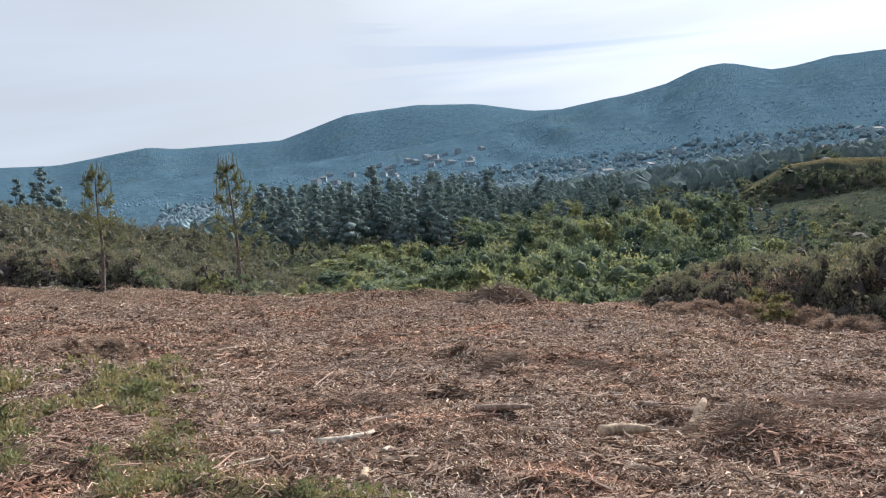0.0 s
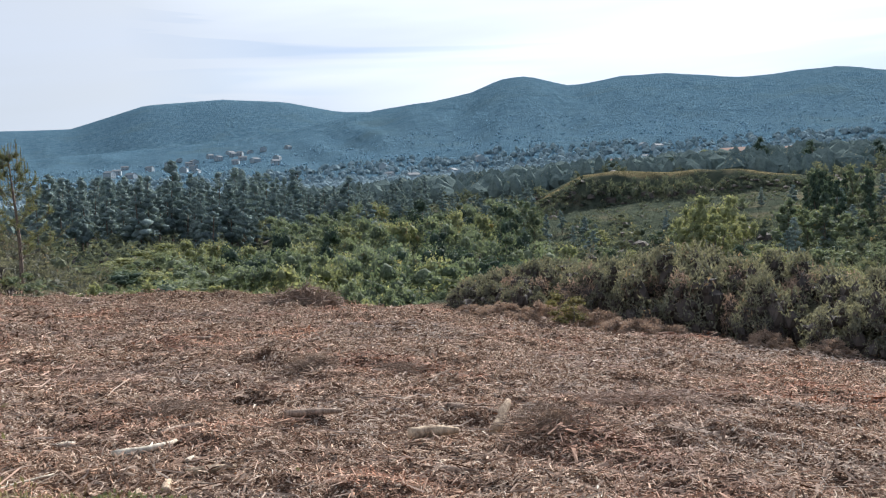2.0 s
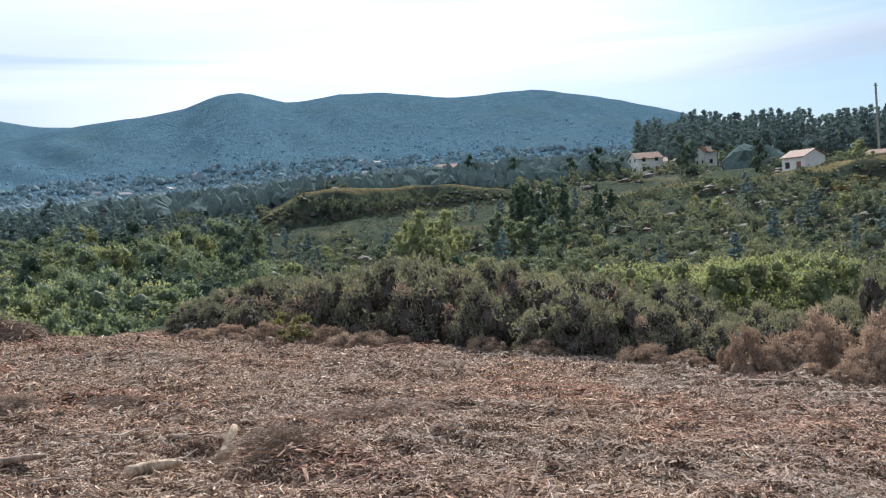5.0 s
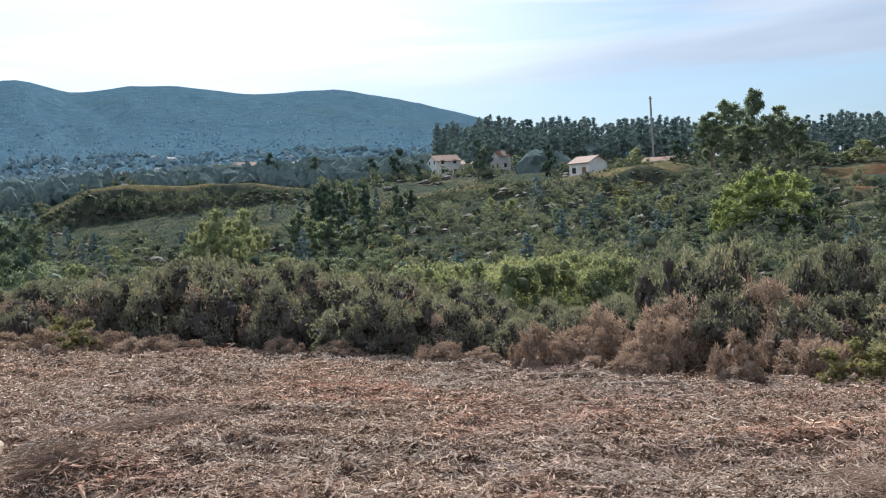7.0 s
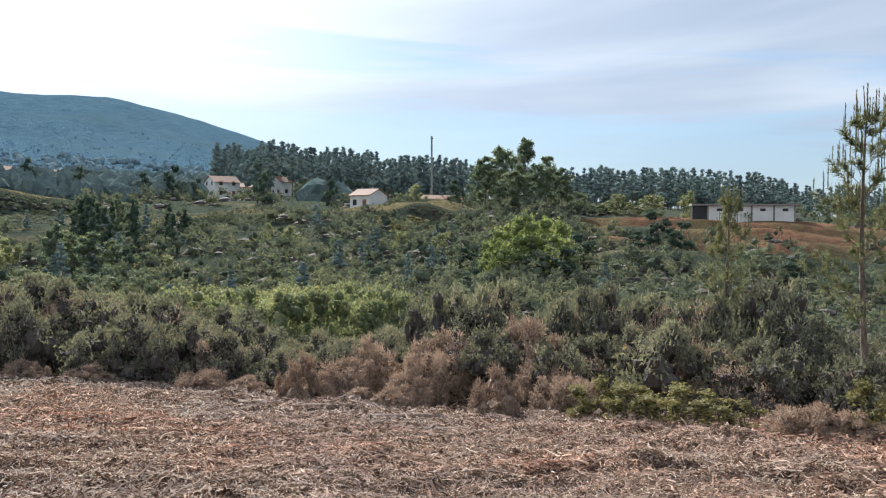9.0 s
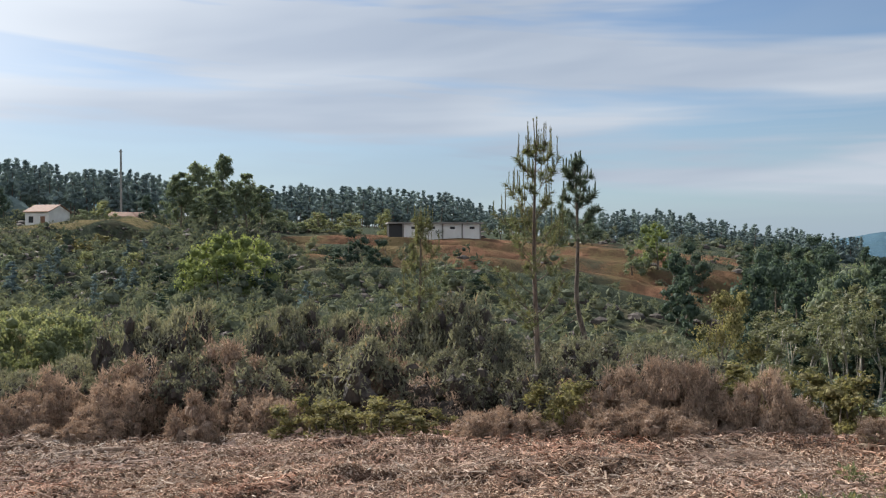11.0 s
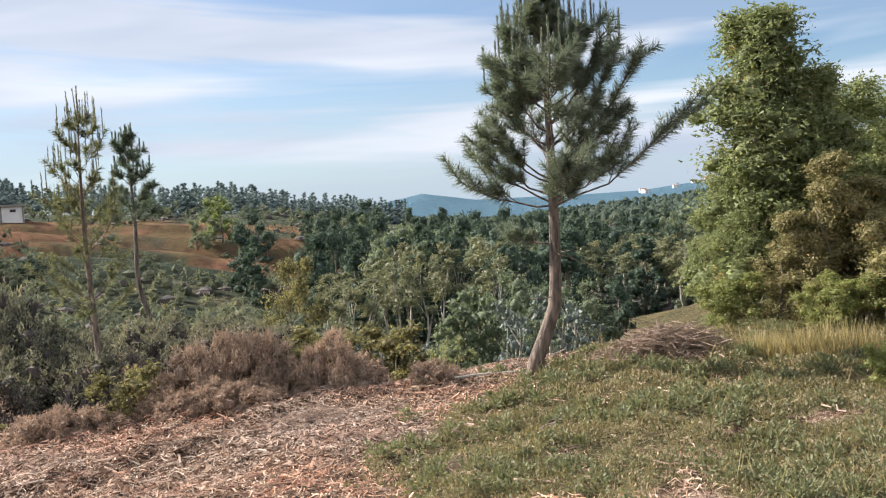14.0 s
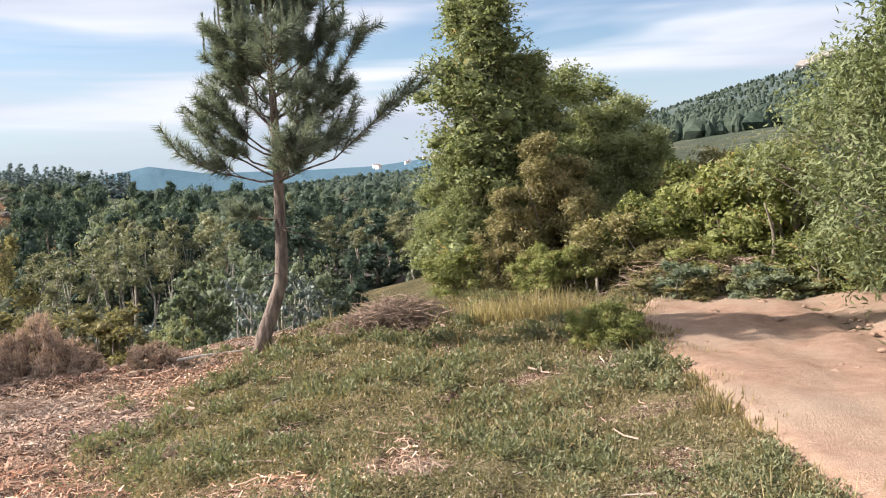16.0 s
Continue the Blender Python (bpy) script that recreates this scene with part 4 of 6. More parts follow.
# --- the pines
BIG_PINE = pine_meshes(24, 4.50, 0.078, 0.47, 0.205, 8, 4, 0.15, 120, 0.42, (0.29, 0.0), 0.0085, 13, None, None,
                       ((0.465, 1.57, 1.62, 0.68), (0.47, -1.57, 1.18, 0.30), (0.475, -1.35, 0.97, 0.72), (0.60, -1.5, 0.68, 1.75), (0.58, 1.5, 1.12, 1.15), (0.62, 1.75, 0.88, 1.4), (0.50, 1.3, 0.75, 0.6),
                        (0.56, 1.65, 0.85, 0.75), (0.53, -1.65, 0.76, 0.85), (0.45, 0.2, 0.8, 0.5), (0.46, 2.9, 0.8, 0.5), (0.37, -1.2, 0.6, 0.1), (0.66, -1.7, 0.6, 1.5), (0.68, 1.4, 0.7, 1.5)),
                       0.5, 0.006, 4.2, 0.62, ((0.0, 0.25, 0.5, 0.75, 1.0), (0.95, 0.90, 0.70, 0.44, 0.16)))
plant("pine_tree", BIG_PINE, spot(112.1, 10.5, -112.1, 0.06), "young maritime pine with leaning brown trunk and upright candles", "pine tree", "", (1, 1, 1))
SLIM = [pine_meshes(31 + k, 5.0, 0.055, 0.32, 0.20, 9, 4, 0.15, 46, 0.40, (0.10, 0.05), 0.012, 5, M_PINE_PALE, None, (), 1.0, 0.012, 2.2, 0.55) for k in range(3)]
for az, r, el, k in ((84.8, 13.6, 7.3, 0), (-21.6, 30.0, 5.3, 1), (-13.4, 29.0, 5.2, 2), (76.8, 16.5, 2.2, 1)):
    h = top_height(az, r, el) / 5.3
    plant("pine_tree", SLIM[k], spot(az, r, 50 * k, 0.05), "slender young pine with sparse yellowish needles", "pine tree", "young pines", (h * (0.95 if az > 0 else 1.25), h * (0.95 if az > 0 else 1.25), h))
DARK_SLIM = pine_meshes(36, 5.0, 0.06, 0.66, 0.13, 5, 4, 0.18, 80, 0.24, (-0.55, 0.0), 0.016, 4)
h = top_height(87.6, 20.5, 5.1) / 5.1
plant("pine_tree", DARK_SLIM, spot(88.5, 20.5, -88, 0.05), "slender leaning pine with a small dark crown", "pine tree", "young pines", (h, h, h))

FAR_PINES = [crown_pine_meshes(41 + k, (0.10, 0.35, 0.3, 0.06, 0.18, 0.12)[k], (1.25, 1.5, 1.7, 1.2, 1.2, 1.5)[k], 22, (1, 1.4, 1.8, 0.8, 1, 1.3)[k]) for k in range(6)]


def far_pine(az, r, h, group):
    k = R.randint(6)
    w = R.uniform(0.85, 1.2) * (h / 10) ** 0.8
    plant("pine_tree", FAR_PINES[k], spot(az, r, R.uniform(0, 360), 0.2), "tall dark green pine in the wood", "pine tree", group, (w, w, h / 10))


def place(kinds, az, r, w, h, sink=0.15):
    """A row for merged()."""
    x, y = r * math.sin(radians(az)), r * math.cos(radians(az))
    return (R.randint(kinds), x, y, ground_at(x, y) - sink, R.uniform(0, 6.28), w, h)


# pine wood across the valley: the front trees one by one, those behind as a mass
for i in range(66):
    az = R.uniform(-12.5, 3.5)
    far_pine(az, R.uniform(116, 150), R.uniform(6.5, 10.5), "pines of the valley wood")
for i in range(58):
    az = R.uniform(3.0, 19)
    far_pine(az, R.uniform(120, 180), R.uniform(4.5, 8.0), "pines of the valley wood")
for az, r, h in ((-4.3, 128, 12.6), (3.2, 150, 12.5), (-24.4, 92, 7.4), (-25.9, 95, 6.2), (-23.6, 96, 6.2), (-25, 90, 5.5), (6.8, 148, 10.5), (-1.0, 146, 10.0)):
    far_pine(az, r, h, "pines of the valley wood")
rows = []
for i in range(150):
    az, r = R.uniform(-13, 12), R.uniform(150, 215)
    h = R.uniform(8, 11.5) * (1 if az < 4 else 0.72)
    rows.append(place(6, az, r, R.uniform(0.85, 1.2) * h / 10, h / 10))
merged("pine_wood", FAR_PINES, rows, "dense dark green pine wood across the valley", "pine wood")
# pines on the skyline of the opposite hill
SKYLINE_AZ = [44, 48, 53, 58, 62, 66, 70.6, 73.5, 79, 81.7, 89.4, 93, 95.4, 100.4, 104]
SKYLINE_EL = [5.0, 5.2, 4.75, 4.5, 4.0, 3.7, 3.6, 3.6, 3.1, 2.4, 1.9, 2.1, 1.4, 0.7, 0.2]
rows = []
for i in range(430):
    az = 44 + 60.5 * (i + R.uniform(-0.5, 0.5)) / 430
    r = R.uniform(255, 345)
    el = np.interp(az, SKYLINE_AZ, SKYLINE_EL) + R.uniform(-0.6, 0.15)
    h = max(top_height(az, r, el), 4.5)
    rows.append(place(6, az, r, R.uniform(0.9, 1.3) * (h / 10) ** 0.7, h / 10, 0.3))
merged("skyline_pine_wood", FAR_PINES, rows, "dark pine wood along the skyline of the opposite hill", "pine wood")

# --- gorse and heather
GORSE = [gorse_meshes(60 + k, 13, 84, d, 0.06) for k, d in enumerate((0.0, 0.0, 0.1, 0.25, 0.0, 0.5))]
DEAD = [gorse_meshes(70 + k, 11, 80, 0.95, 0.085) for k in range(3)]
SCRUB = [gorse_meshes(75 + k, 4, 20, 0.0, 0.15, M_SCRUB) for k in range(4)]
HILLOCK = [gorse_meshes(85 + k, 6, 20, 0.0, 0.14, M_GORSE) for k in range(4)]


def gorse(az, r, h, w, dead=False, group="gorse along the clearing"):
    meshes = DEAD[R.randint(3)] if dead else GORSE[R.randint(6)]
    label = "dry brown dead gorse bush" if dead else "dense dark green gorse bush with brown skirts"
    return plant("gorse_bush", meshes, spot(az, r, R.uniform(0, 360), 0.1), label, "bush", group, (w, w * R.uniform(0.9, 1.1), h))


# hillock of scrub
for i in range(34):
    az, r = R.uniform(-34, -9), R.uniform(32, 38)
    gorse(az, r, R.uniform(1.2, 1.8), R.uniform(1.3, 1.9), False, "gorse on the hillock")
rows = []
for i in range(520):
    az = R.uniform(-40, -8)
    r = R.uniform(36, 92) if az < -13 else R.uniform(36, 66)
    rows.append(place(4, az, r, R.uniform(1.2, 2.1), R.uniform(1.2, 2.0)))
merged("hillock_scrub", HILLOCK, rows, "dense dark olive gorse over the hillock", "scrub")
rows = []
# scrub that covers every slope of the valley
for i in range(2100):
    az = R.uniform(-12, 132) if i % 3 else R.uniform(36, 70)
    r = math.exp(R.uniform(math.log(42), math.log(255)))
    if (r > 96 and 68 < az < 100 and R.rand() < 0.6) or (az > 98 and R.rand() < 0.6) or (r > 98 and 18 < az < 62 and R.rand() < 0.6) or (r > 98 and 78 < az < 92 and R.rand() < 0.45):
        continue
    if (39 < az < 62 and 142 < r < 190) or (116 < az < 126 and r < 64):
        continue
    s = R.uniform(1.3, 2.7) * (r / 80) ** 0.3
    rows.append(place(4, az, r, s * R.uniform(1.0, 1.5), s * R.uniform(0.9, 1.3)))
for i in range(480):
    az, r = R.uniform(18, 62), R.uniform(98, 176)
    rows.append(place(4, az, r, R.uniform(0.8, 1.6), R.uniform(0.5, 1.1)))
merged("scrub", SCRUB, rows, "dark green gorse and heather scrub over the slopes", "scrub")

# the belt below the clearing
BELT_AZ = [13, 16.5, 21.4, 27, 30.6, 38, 45.4, 50, 54, 57.4, 61.7, 64, 67, 69.5, 73.8, 79, 81, 83, 86.5, 92, 97]
BELT_EL = [-4.0, -2.8, -2.5, -1.9, -2.6, -3.9, -5.2, -6.5, -6.2, -5.6, -5.2, -5.6, -5.2, -4.8, -4.6, -4.8, -5.0, -5.4, -5.8, -5.5, -7]
for i in range(129):
    az = 14 + 82 * (i + R.uniform(-0.5, 0.5)) / 129
    edge = np.interp(az, EDGE_AZ, EDGE)
    back = i % 3
    r = edge + 1.6 + 1.9 * back + R.uniform(0, 1.4)
    el = np.interp(az, BELT_AZ, BELT_EL) + (R.uniform(-2.2, -0.3) if back == 0 else R.uniform(-1.0, 0.15))
    h = float(np.clip(top_height(az, r, el), 0.8, 3.4))
    dry = R.rand() < 0.03
    h = min(h, 1.2) if dry else h
    gorse(az, r, h, float(np.clip(h * R.uniform(0.6, 0.85), 0.8, 1.9)), dry)
# the big bushes that stand out of the belt
for az, r, el, w in ((58.4, 16.6, -3.9, 0.95), (60.6, 16.9, -2.9, 1.15), (62.6, 17.2, -3.2, 1.0), (66.4, 16.2, -4.0, 0.95), (68.0, 16.8, -3.1, 1.1), (69.8, 17.0, -3.6, 1.0), (72.4, 16.6, -3.5, 1.1), (74.8, 16.0, -3.7, 1.1), (77.0, 16.2, -3.1, 1.15), (79.2, 16.0, -2.9, 1.25), (81.2, 15.8, -3.6, 1.0),
                     (29.0, 20.0, -2.2, 1.3), (26.6, 20.4, -2.3, 1.2), (33.6, 19.4, -2.3, 1.3), (39.4, 18.4, -3.6, 1.2), (18.6, 22.0, -2.6, 1.2), (22.4, 21.0, -2.6, 1.2)):
    gorse(az, r, top_height(az, r, el), w)
# dry brown bushes at the edge of the chips
SITES_A1 = ((14.5, 20.2, 0.4, 0.6), (16, 19.8, 0.5, 0.7), (18.8, 19, 0.55, 0.6), (21.0, 18.7, 0.5, 0.6), (22.5, 18.2, 0.55, 0.6), (24.0, 17.6, 0.45, 0.6), (25.6, 17.4, 0.5, 0.5), (27.4, 17.2, 0.35, 0.5), (33, 16.8, 0.4, 0.5), (36.4, 16.3, 0.35, 0.5), (43.2, 15.2, 0.5, 0.45), (46, 14.9, 0.35, 0.5), (49.4, 14.0, 0.85, 0.45), (51.0, 14.2, 0.5, 0.45), (52.6, 14.6, 0.8, 0.6), (54.0, 15.4, 1.15, 0.75), (53.4, 13.8, 0.35, 0.5), (56.0, 13.6, 0.45, 0.4), (57.0, 13.9, 0.7, 0.55), (58.0, 14.4, 1.05, 0.7), (59.0, 14.9, 1.35, 0.85))
SITES_A2 = ((62.3, 12.9, 0.78, 0.50), (64.7, 14.6, 1.5, 0.9), (65.8, 14.0, 0.95, 0.75), (66.6, 13.3, 0.75, 0.55), (68.2, 13.2, 0.6, 0.5), (81.2, 11.9, 0.5, 0.5), (82.6, 11.8, 0.55, 0.45), (88, 12, 0.7, 0.55), (90.3, 12.3, 0.95, 0.6), (92.0, 12.5, 1.2, 0.6), (93.6, 12.2, 1.15, 0.6), (95.2, 12.4, 1.0, 0.6), (97, 11.9, 0.75, 0.5), (99, 11.8, 0.95, 0.5), (93.4, 11.4, 0.5, 0.5), (89.2, 11.5, 0.45, 0.5), (91.2, 11.6, 0.5, 0.45), (105.6, 11, 0.42, 0.38), (84.4, 11.7, 0.45, 0.5), (100.3, 12, 0.66, 0.57))
for az, r, h, w in SITES_A1 + SITES_A2:
    gorse(az, r, h, w, True, "dry bushes at the edge of the clearing")

for az, r, h, w in ((-23.2, 13.3, 0.42, 0.75), (-21.4, 13.2, 0.35, 0.5), (3.6, 11.2, 0.28, 0.36), (19.2, 7.2, 0.25, 0.26)):
    gorse(az, r, h, w, True, "dry bushes at the edge of the clearing")

# --- broad-leaved growth
GREEN = [broad_meshes(80 + k, 6.0, 2.6, 0.06, 42, 64, 0.165, m, None, 2, 0.8, 0.24, 1.0, 0.8, None, 0.56, True, (6, 8, 5, 9, 7, 8)[k]) for k, m in enumerate((M_BROAD, M_BRIGHT, M_DEEP, M_BROAD, M_BRIGHT, M_LIME))]
SHRUB = [broad_meshes(90 + k, 2.0, 1.0, 0.02, 26, 62, 0.095, m, None, 4, 0.8, 0.25, 1.0, 0.8, None, 0.55, True, 6) for k, m in enumerate((M_BRIGHT, M_BROAD, M_YELLOW))]
CONE = [broad_meshes(95 + k, 6.0, 1.5, 0.04, 44, 42, 0.18, m, None, 1, 0.95, 0.30, 1.0, 0.8, None, 0.7, True, 11, True, 0.6) for k, m in enumerate((M_DEEP, M_BROAD, M_DEEP))]


def tree(kind, az, r, el, w, label, group="", h=None):
    meshes, h0, w0 = kind
    h = h or max(top_height(az, r, el), 1.0)
    w = max(w, 0.33 * h * w0 / h0 / 0.43)
    plant("broadleaf_tree" if h > 2.6 else "shrub", meshes, spot(az, r, R.uniform(0, 360), 0.1), label, "tree" if h > 2.6 else "shrub", group, (w / w0, w / w0, h / h0))


LABELS = {0: "leafy mid-green tree on the valley side", 1: "bright yellow-green young tree", 2: "deep green leafy tree", 3: "leafy mid-green tree on the valley side", 4: "bright yellow-green young tree", 5: "broad fresh green tree on the slope"}
# valley bottom below the clearing
for i in range(64):
    az = -9 + 30 * (i + R.uniform(-0.5, 0.5)) / 64
    r = (42, 52, 63, 76)[i % 4] + R.uniform(-4, 4)
    k = (0, 1, 2, 0, 3, 4, 2)[R.randint(7)]
    el = np.interp(az, [-9, -5, 0, 10, 16, 21], [-1.8, -0.6, -0.1, -0.7, -1.3, -1.7]) - (78 - r) * 0.05 + R.uniform(-0.9, 0.2)
    tree((GREEN[k], 6.0, 2.6), az, r, el, R.uniform(2.0, 3.0), LABELS[k], "trees of the valley bottom")
for i in range(40):
    az = R.uniform(-11, 13)
    r = R.uniform(28, 37)
    k = R.randint(2)
    el = np.interp(az, [-11, -6, 0, 6, 13], [-2.8, -3.2, -3.9, -4.0, -4.8]) + R.uniform(-1.0, 0.3)
    tree((SHRUB[k], 2.0, 1.0), az, r, el, R.uniform(0.7, 1.2), "sunlit yellow-green shrub below the clearing", "shrubs below the clearing")
tree((SHRUB[1], 2.0, 1.0), -19.0, 28.5, -0.8, 0.6, "small rounded green shrub", "shrubs below the clearing")
tree((SHRUB[1], 2.0, 1.0), -13.4, 28.2, -1.9, 0.7, "small rounded green shrub", "shrubs below the clearing")
tree((SHRUB[0], 2.0, 1.0), -15.0, 28.6, -2.4, 0.6, "small rounded green shrub", "shrubs below the clearing")
# mixed growth farther up the valley
for i in range(40):
    az = 2 + 17 * (i + R.uniform(-0.5, 0.5)) / 40
    k = (0, 2, 3, 2, 0, 4)[R.randint(6)]
    r = R.uniform(88, 135)
    tree((GREEN[k], 6.0, 2.6), az, r, R.uniform(-0.9, 0.3) + (r - 88) * 0.025, R.uniform(1.8, 3.0), LABELS[k], "trees of the upper valley")
slope = []
for i in range(60):
    az = R.uniform(9, 40)
    r = R.uniform(84, 150)
    if R.rand() < 0.45:
        far_pine(az, r, R.uniform(3.0, 5.5), "young pines on the slope")
    else:
        slope.append(place(5, az, r, R.uniform(0.4, 0.7), R.uniform(0.35, 0.6)))
for az, r, el, w in ((29.2, 100, 0.6, 2.6), (30.9, 102, 0.5, 2.7), (30.0, 96, -0.6, 2.6), (28.4, 98, -0.8, 1.8), (32.0, 98, -0.8, 1.8)):
    tree((GREEN[1], 6.0, 2.6), az, r, el, w, "broad bright green tree", "trees on the slope")
for az, r, el, w in ((34.6, 96, 0.2, 1.9), (36.6, 92, -0.3, 2.2), (37.9, 94, -0.9, 1.9), (35.6, 98, -0.5, 1.8)):
    tree((CONE[1], 6.0, 1.5), az, r, el, w, "upright pointed green tree", "trees on the slope")
for i in range(22):
    az = R.uniform(35.5, 42.5)
    tree((CONE[R.randint(3)], 6.0, 1.5), az, R.uniform(112, 150), np.interp(az, [35.5, 38, 42.5], [1.4, 2.0, 0.6]) + R.uniform(-1.0, 0.3), R.uniform(0.8, 1.4), "slender hazy green tree", "trees on the slope")
# hedge along the terrace brow, and its scrubby face
for i in range(46):
    az = 19.0 + 20.0 * (i + R.uniform(-0.4, 0.4)) / 46
    r = R.uniform(180, 184)
    el = np.interp(az, BROW_A_AZ, BROW_A_EL) + R.uniform(-0.5, 0.12)
    h = float(np.clip(top_height(az, r, el), 1.4, 5))
    plant("hedge_shrub", SCRUB[R.randint(4)], spot(az, r, R.uniform(0, 360), 0.2), "dense dark shrub of the terrace hedge", "bush", "scrub on the terrace bank", (max(h * 0.6, 2.4), max(h * 0.6, 2.4), h))
rows = []
for i in range(420):
    az = R.uniform(18.5, 61)
    r = R.uniform(176, 185) if az < 39 else R.uniform(136, 145)
    if az > 39 and (54.5 < az < 58 and r < 142 or 52.6 < az < 54.2):
        continue
    rows.append(place(4, az, r, R.uniform(0.9, 1.7), R.uniform(0.6, 1.3), 0.3))
merged("bank_scrub", SCRUB, rows, "dense dark green scrub on the terrace banks", "scrub")
# yellowed growth and a slide of pale rubble on the bank below the houses
for i in range(16):
    tree((SHRUB[2], 2.0, 1.0), R.uniform(54.4, 58.2), R.uniform(124, 142), 0, R.uniform(1.0, 1.9), "yellowed bracken clump on the bank", "bracken on the bank", R.uniform(0.9, 1.6))
# scrub slope under the houses
for i in range(44):
    az = R.uniform(38, 70)
    r = R.uniform(60, 118)
    if R.rand() < 0.5:
        far_pine(az, r, R.uniform(2.5, 4.5), "young pines on the slope")
    else:
        slope.append(place(5, az, r, R.uniform(0.35, 0.6), R.uniform(0.3, 0.5)))
for i in range(34):
    az = R.uniform(41.5, 57)
    r = R.uniform(34, 54)
    tree((GREEN[1 + 3 * (i % 2)], 6.0, 2.6), az, r, -3.7 + R.uniform(-1.3, 0.3), R.uniform(1.2, 1.8), "pale green young tree behind the gorse", "trees behind the gorse")
for i in range(50):
    slope.append(place(5, R.uniform(20, 40), R.uniform(58, 96), R.uniform(0.45, 0.75), R.uniform(0.4, 0.66)))
merged("slope_woods", [GREEN[k] for k in (0, 2, 3, 2, 4)], slope, "scattered leafy green trees over the scrubby slopes", "woodland")
# around the houses
for az, r, el, w, k in ((41.4, 230, 3.6, 3.2, 2), (39.8, 240, 3.1, 2.6, 2), (47.0, 205, 3.9, 3.0, 2), (42.9, 215, 2.8, 2.0, 2), (51.4, 200, 3.2, 2.4, 2), (57.0, 185, 2.6, 2.6, 4), (55.9, 178, 2.0, 1.6, 0),
                        (59.6, 195, 2.9, 3.0, 2), (49.6, 250, 2.9, 3.0, 0), (36, 260, 3.4, 3.0, 2), (33.2, 300, 3.8, 3.0, 2), (28.0, 260, 2.9, 2.6, 2), (30.0, 300, 3.3, 3.0, 0), (60.8, 190, 2.6, 2.5, 0)):
    tree((GREEN[k], 6.0, 2.6), az, r, el, w, LABELS[k], "trees about the houses")
# the tall gum trees
BLUEGUM = [broad_meshes(101 + k, 12.0, 2.6, 0.22, 60, 60, 0.36, M_BROAD, M_BARK, 1, 0.97, 0.30, 0.8, 0.6, 0.16, 0.5, True, 13, False, 0.42) for k in range(2)]
for az, r, el, w in ((61.6, 158, 4.6, 2.4), (62.7, 160, 5.3, 2.6), (64.3, 162, 5.9, 2.3), (65.6, 160, 4.6, 2.2), (63.6, 150, 3.6, 3.0), (66.6, 166, 3.8, 2.4)):
    tree((BLUEGUM[R.randint(2)], 12.0, 2.6), az, r, el, w * 1.1, "tall dark gum tree with a loose crown", "gum trees on the terrace")
SITES_B1 = ((64.6, 80, 0.7, 3.2, 5), (66.0, 81, 0.3, 2.8, 5), (63.2, 79, 0.0, 2.6, 5), (62.2, 78, -0.9, 1.8, 5), (64.2, 80, -1.2, 2.8, 2), (66.6, 80, -1.6, 2.8, 2), (62.0, 82, -1.2, 2.0, 2), (60.3, 84, -1.5, 1.6, 2), (68, 90, -0.6, 2.0, 2), (67.9, 165, 2.1, 2.6, 0), (70.2, 160, 2.0, 3.0, 4), (72.4, 160, 1.9, 3.2, 4), (74.6, 172, 2.2, 2.4, 1), (71, 162, 1.3, 2.4, 1), (69, 160, 1.2, 2.0, 0), (72.6, 108, 0.9, 2.4, 2), (74.0, 106, 0.2, 2.6, 2), (71.4, 112, -0.4, 2.0, 2), (76.6, 100, -0.9, 2.0, 2), (82.6, 165, 1.6, 2.4, 0))
SITES_B2 = ((84.6, 160, 1.4, 3.0, 0), (92.2, 130, 1.2, 3.2, 5), (91.2, 128, 0.2, 2.4, 3), (94.0, 118, 0.0, 2.0, 2), (95.0, 116, -0.8, 2.2, 2), (78.6, 92, -1.5, 2.0, 0), (81, 88, -2.0, 2.2, 2), (88.0, 175, 1.4, 3.0, 0), (86.0, 172, 1.3, 2.6, 4))
for az, r, el, w, k in SITES_B1 + SITES_B2:
    tree((GREEN[k], 6.0, 2.6), az, r, el, w, LABELS[k], "trees on the opposite terrace")
tree((CONE[0], 6.0, 1.5), 93.6, 90, -0.2, 2.1, "upright pointed dark green tree", "trees on the opposite terrace")
tree((CONE[0], 6.0, 1.5), 94.3, 84, -1.0, 1.8, "upright pointed dark green tree", "trees on the opposite terrace")

# --- wooded valley
YELLOWISH = broad_meshes(120, 6.0, 2.2, 0.05, 70, 100, 0.14, M_YELLOW, None, 3, 0.8, 0.22, 1.0, 0.7, None, 0.35, True, 10)
tree((YELLOWISH, 6.0, 2.2), 97.0, 44, -2.6, 1.6, "yellowing bushy tree by the valley", "trees of the wooded valley")
GUM = [broad_meshes(125 + k, 7.0, 0.95, 0.36, 30, 54, 0.13, M_GUM, M_BARK_PALE, 1, 0.95, 0.36, 0.9, 0.6, 0.075, 0.45, True, 8) for k in range(3)]
for az, r, el in ((99.6, 45, -3.6), (100.4, 47, -4.2), (101.6, 44, -3.1), (102.6, 48, -3.0), (103.4, 46, -2.0), (104.2, 50, -1.8), (105.2, 47, -2.3), (106.4, 52, -2.0), (107.3, 55, -2.6), (98.9, 50, -3.8), (109.0, 54, -1.8), (110.2, 50, -2.2)):
    tree((GUM[R.randint(3)], 7.0, 0.9), az, r, el, R.uniform(0.75, 1.1), "slim young gum tree with a pale trunk", "young gum trees")
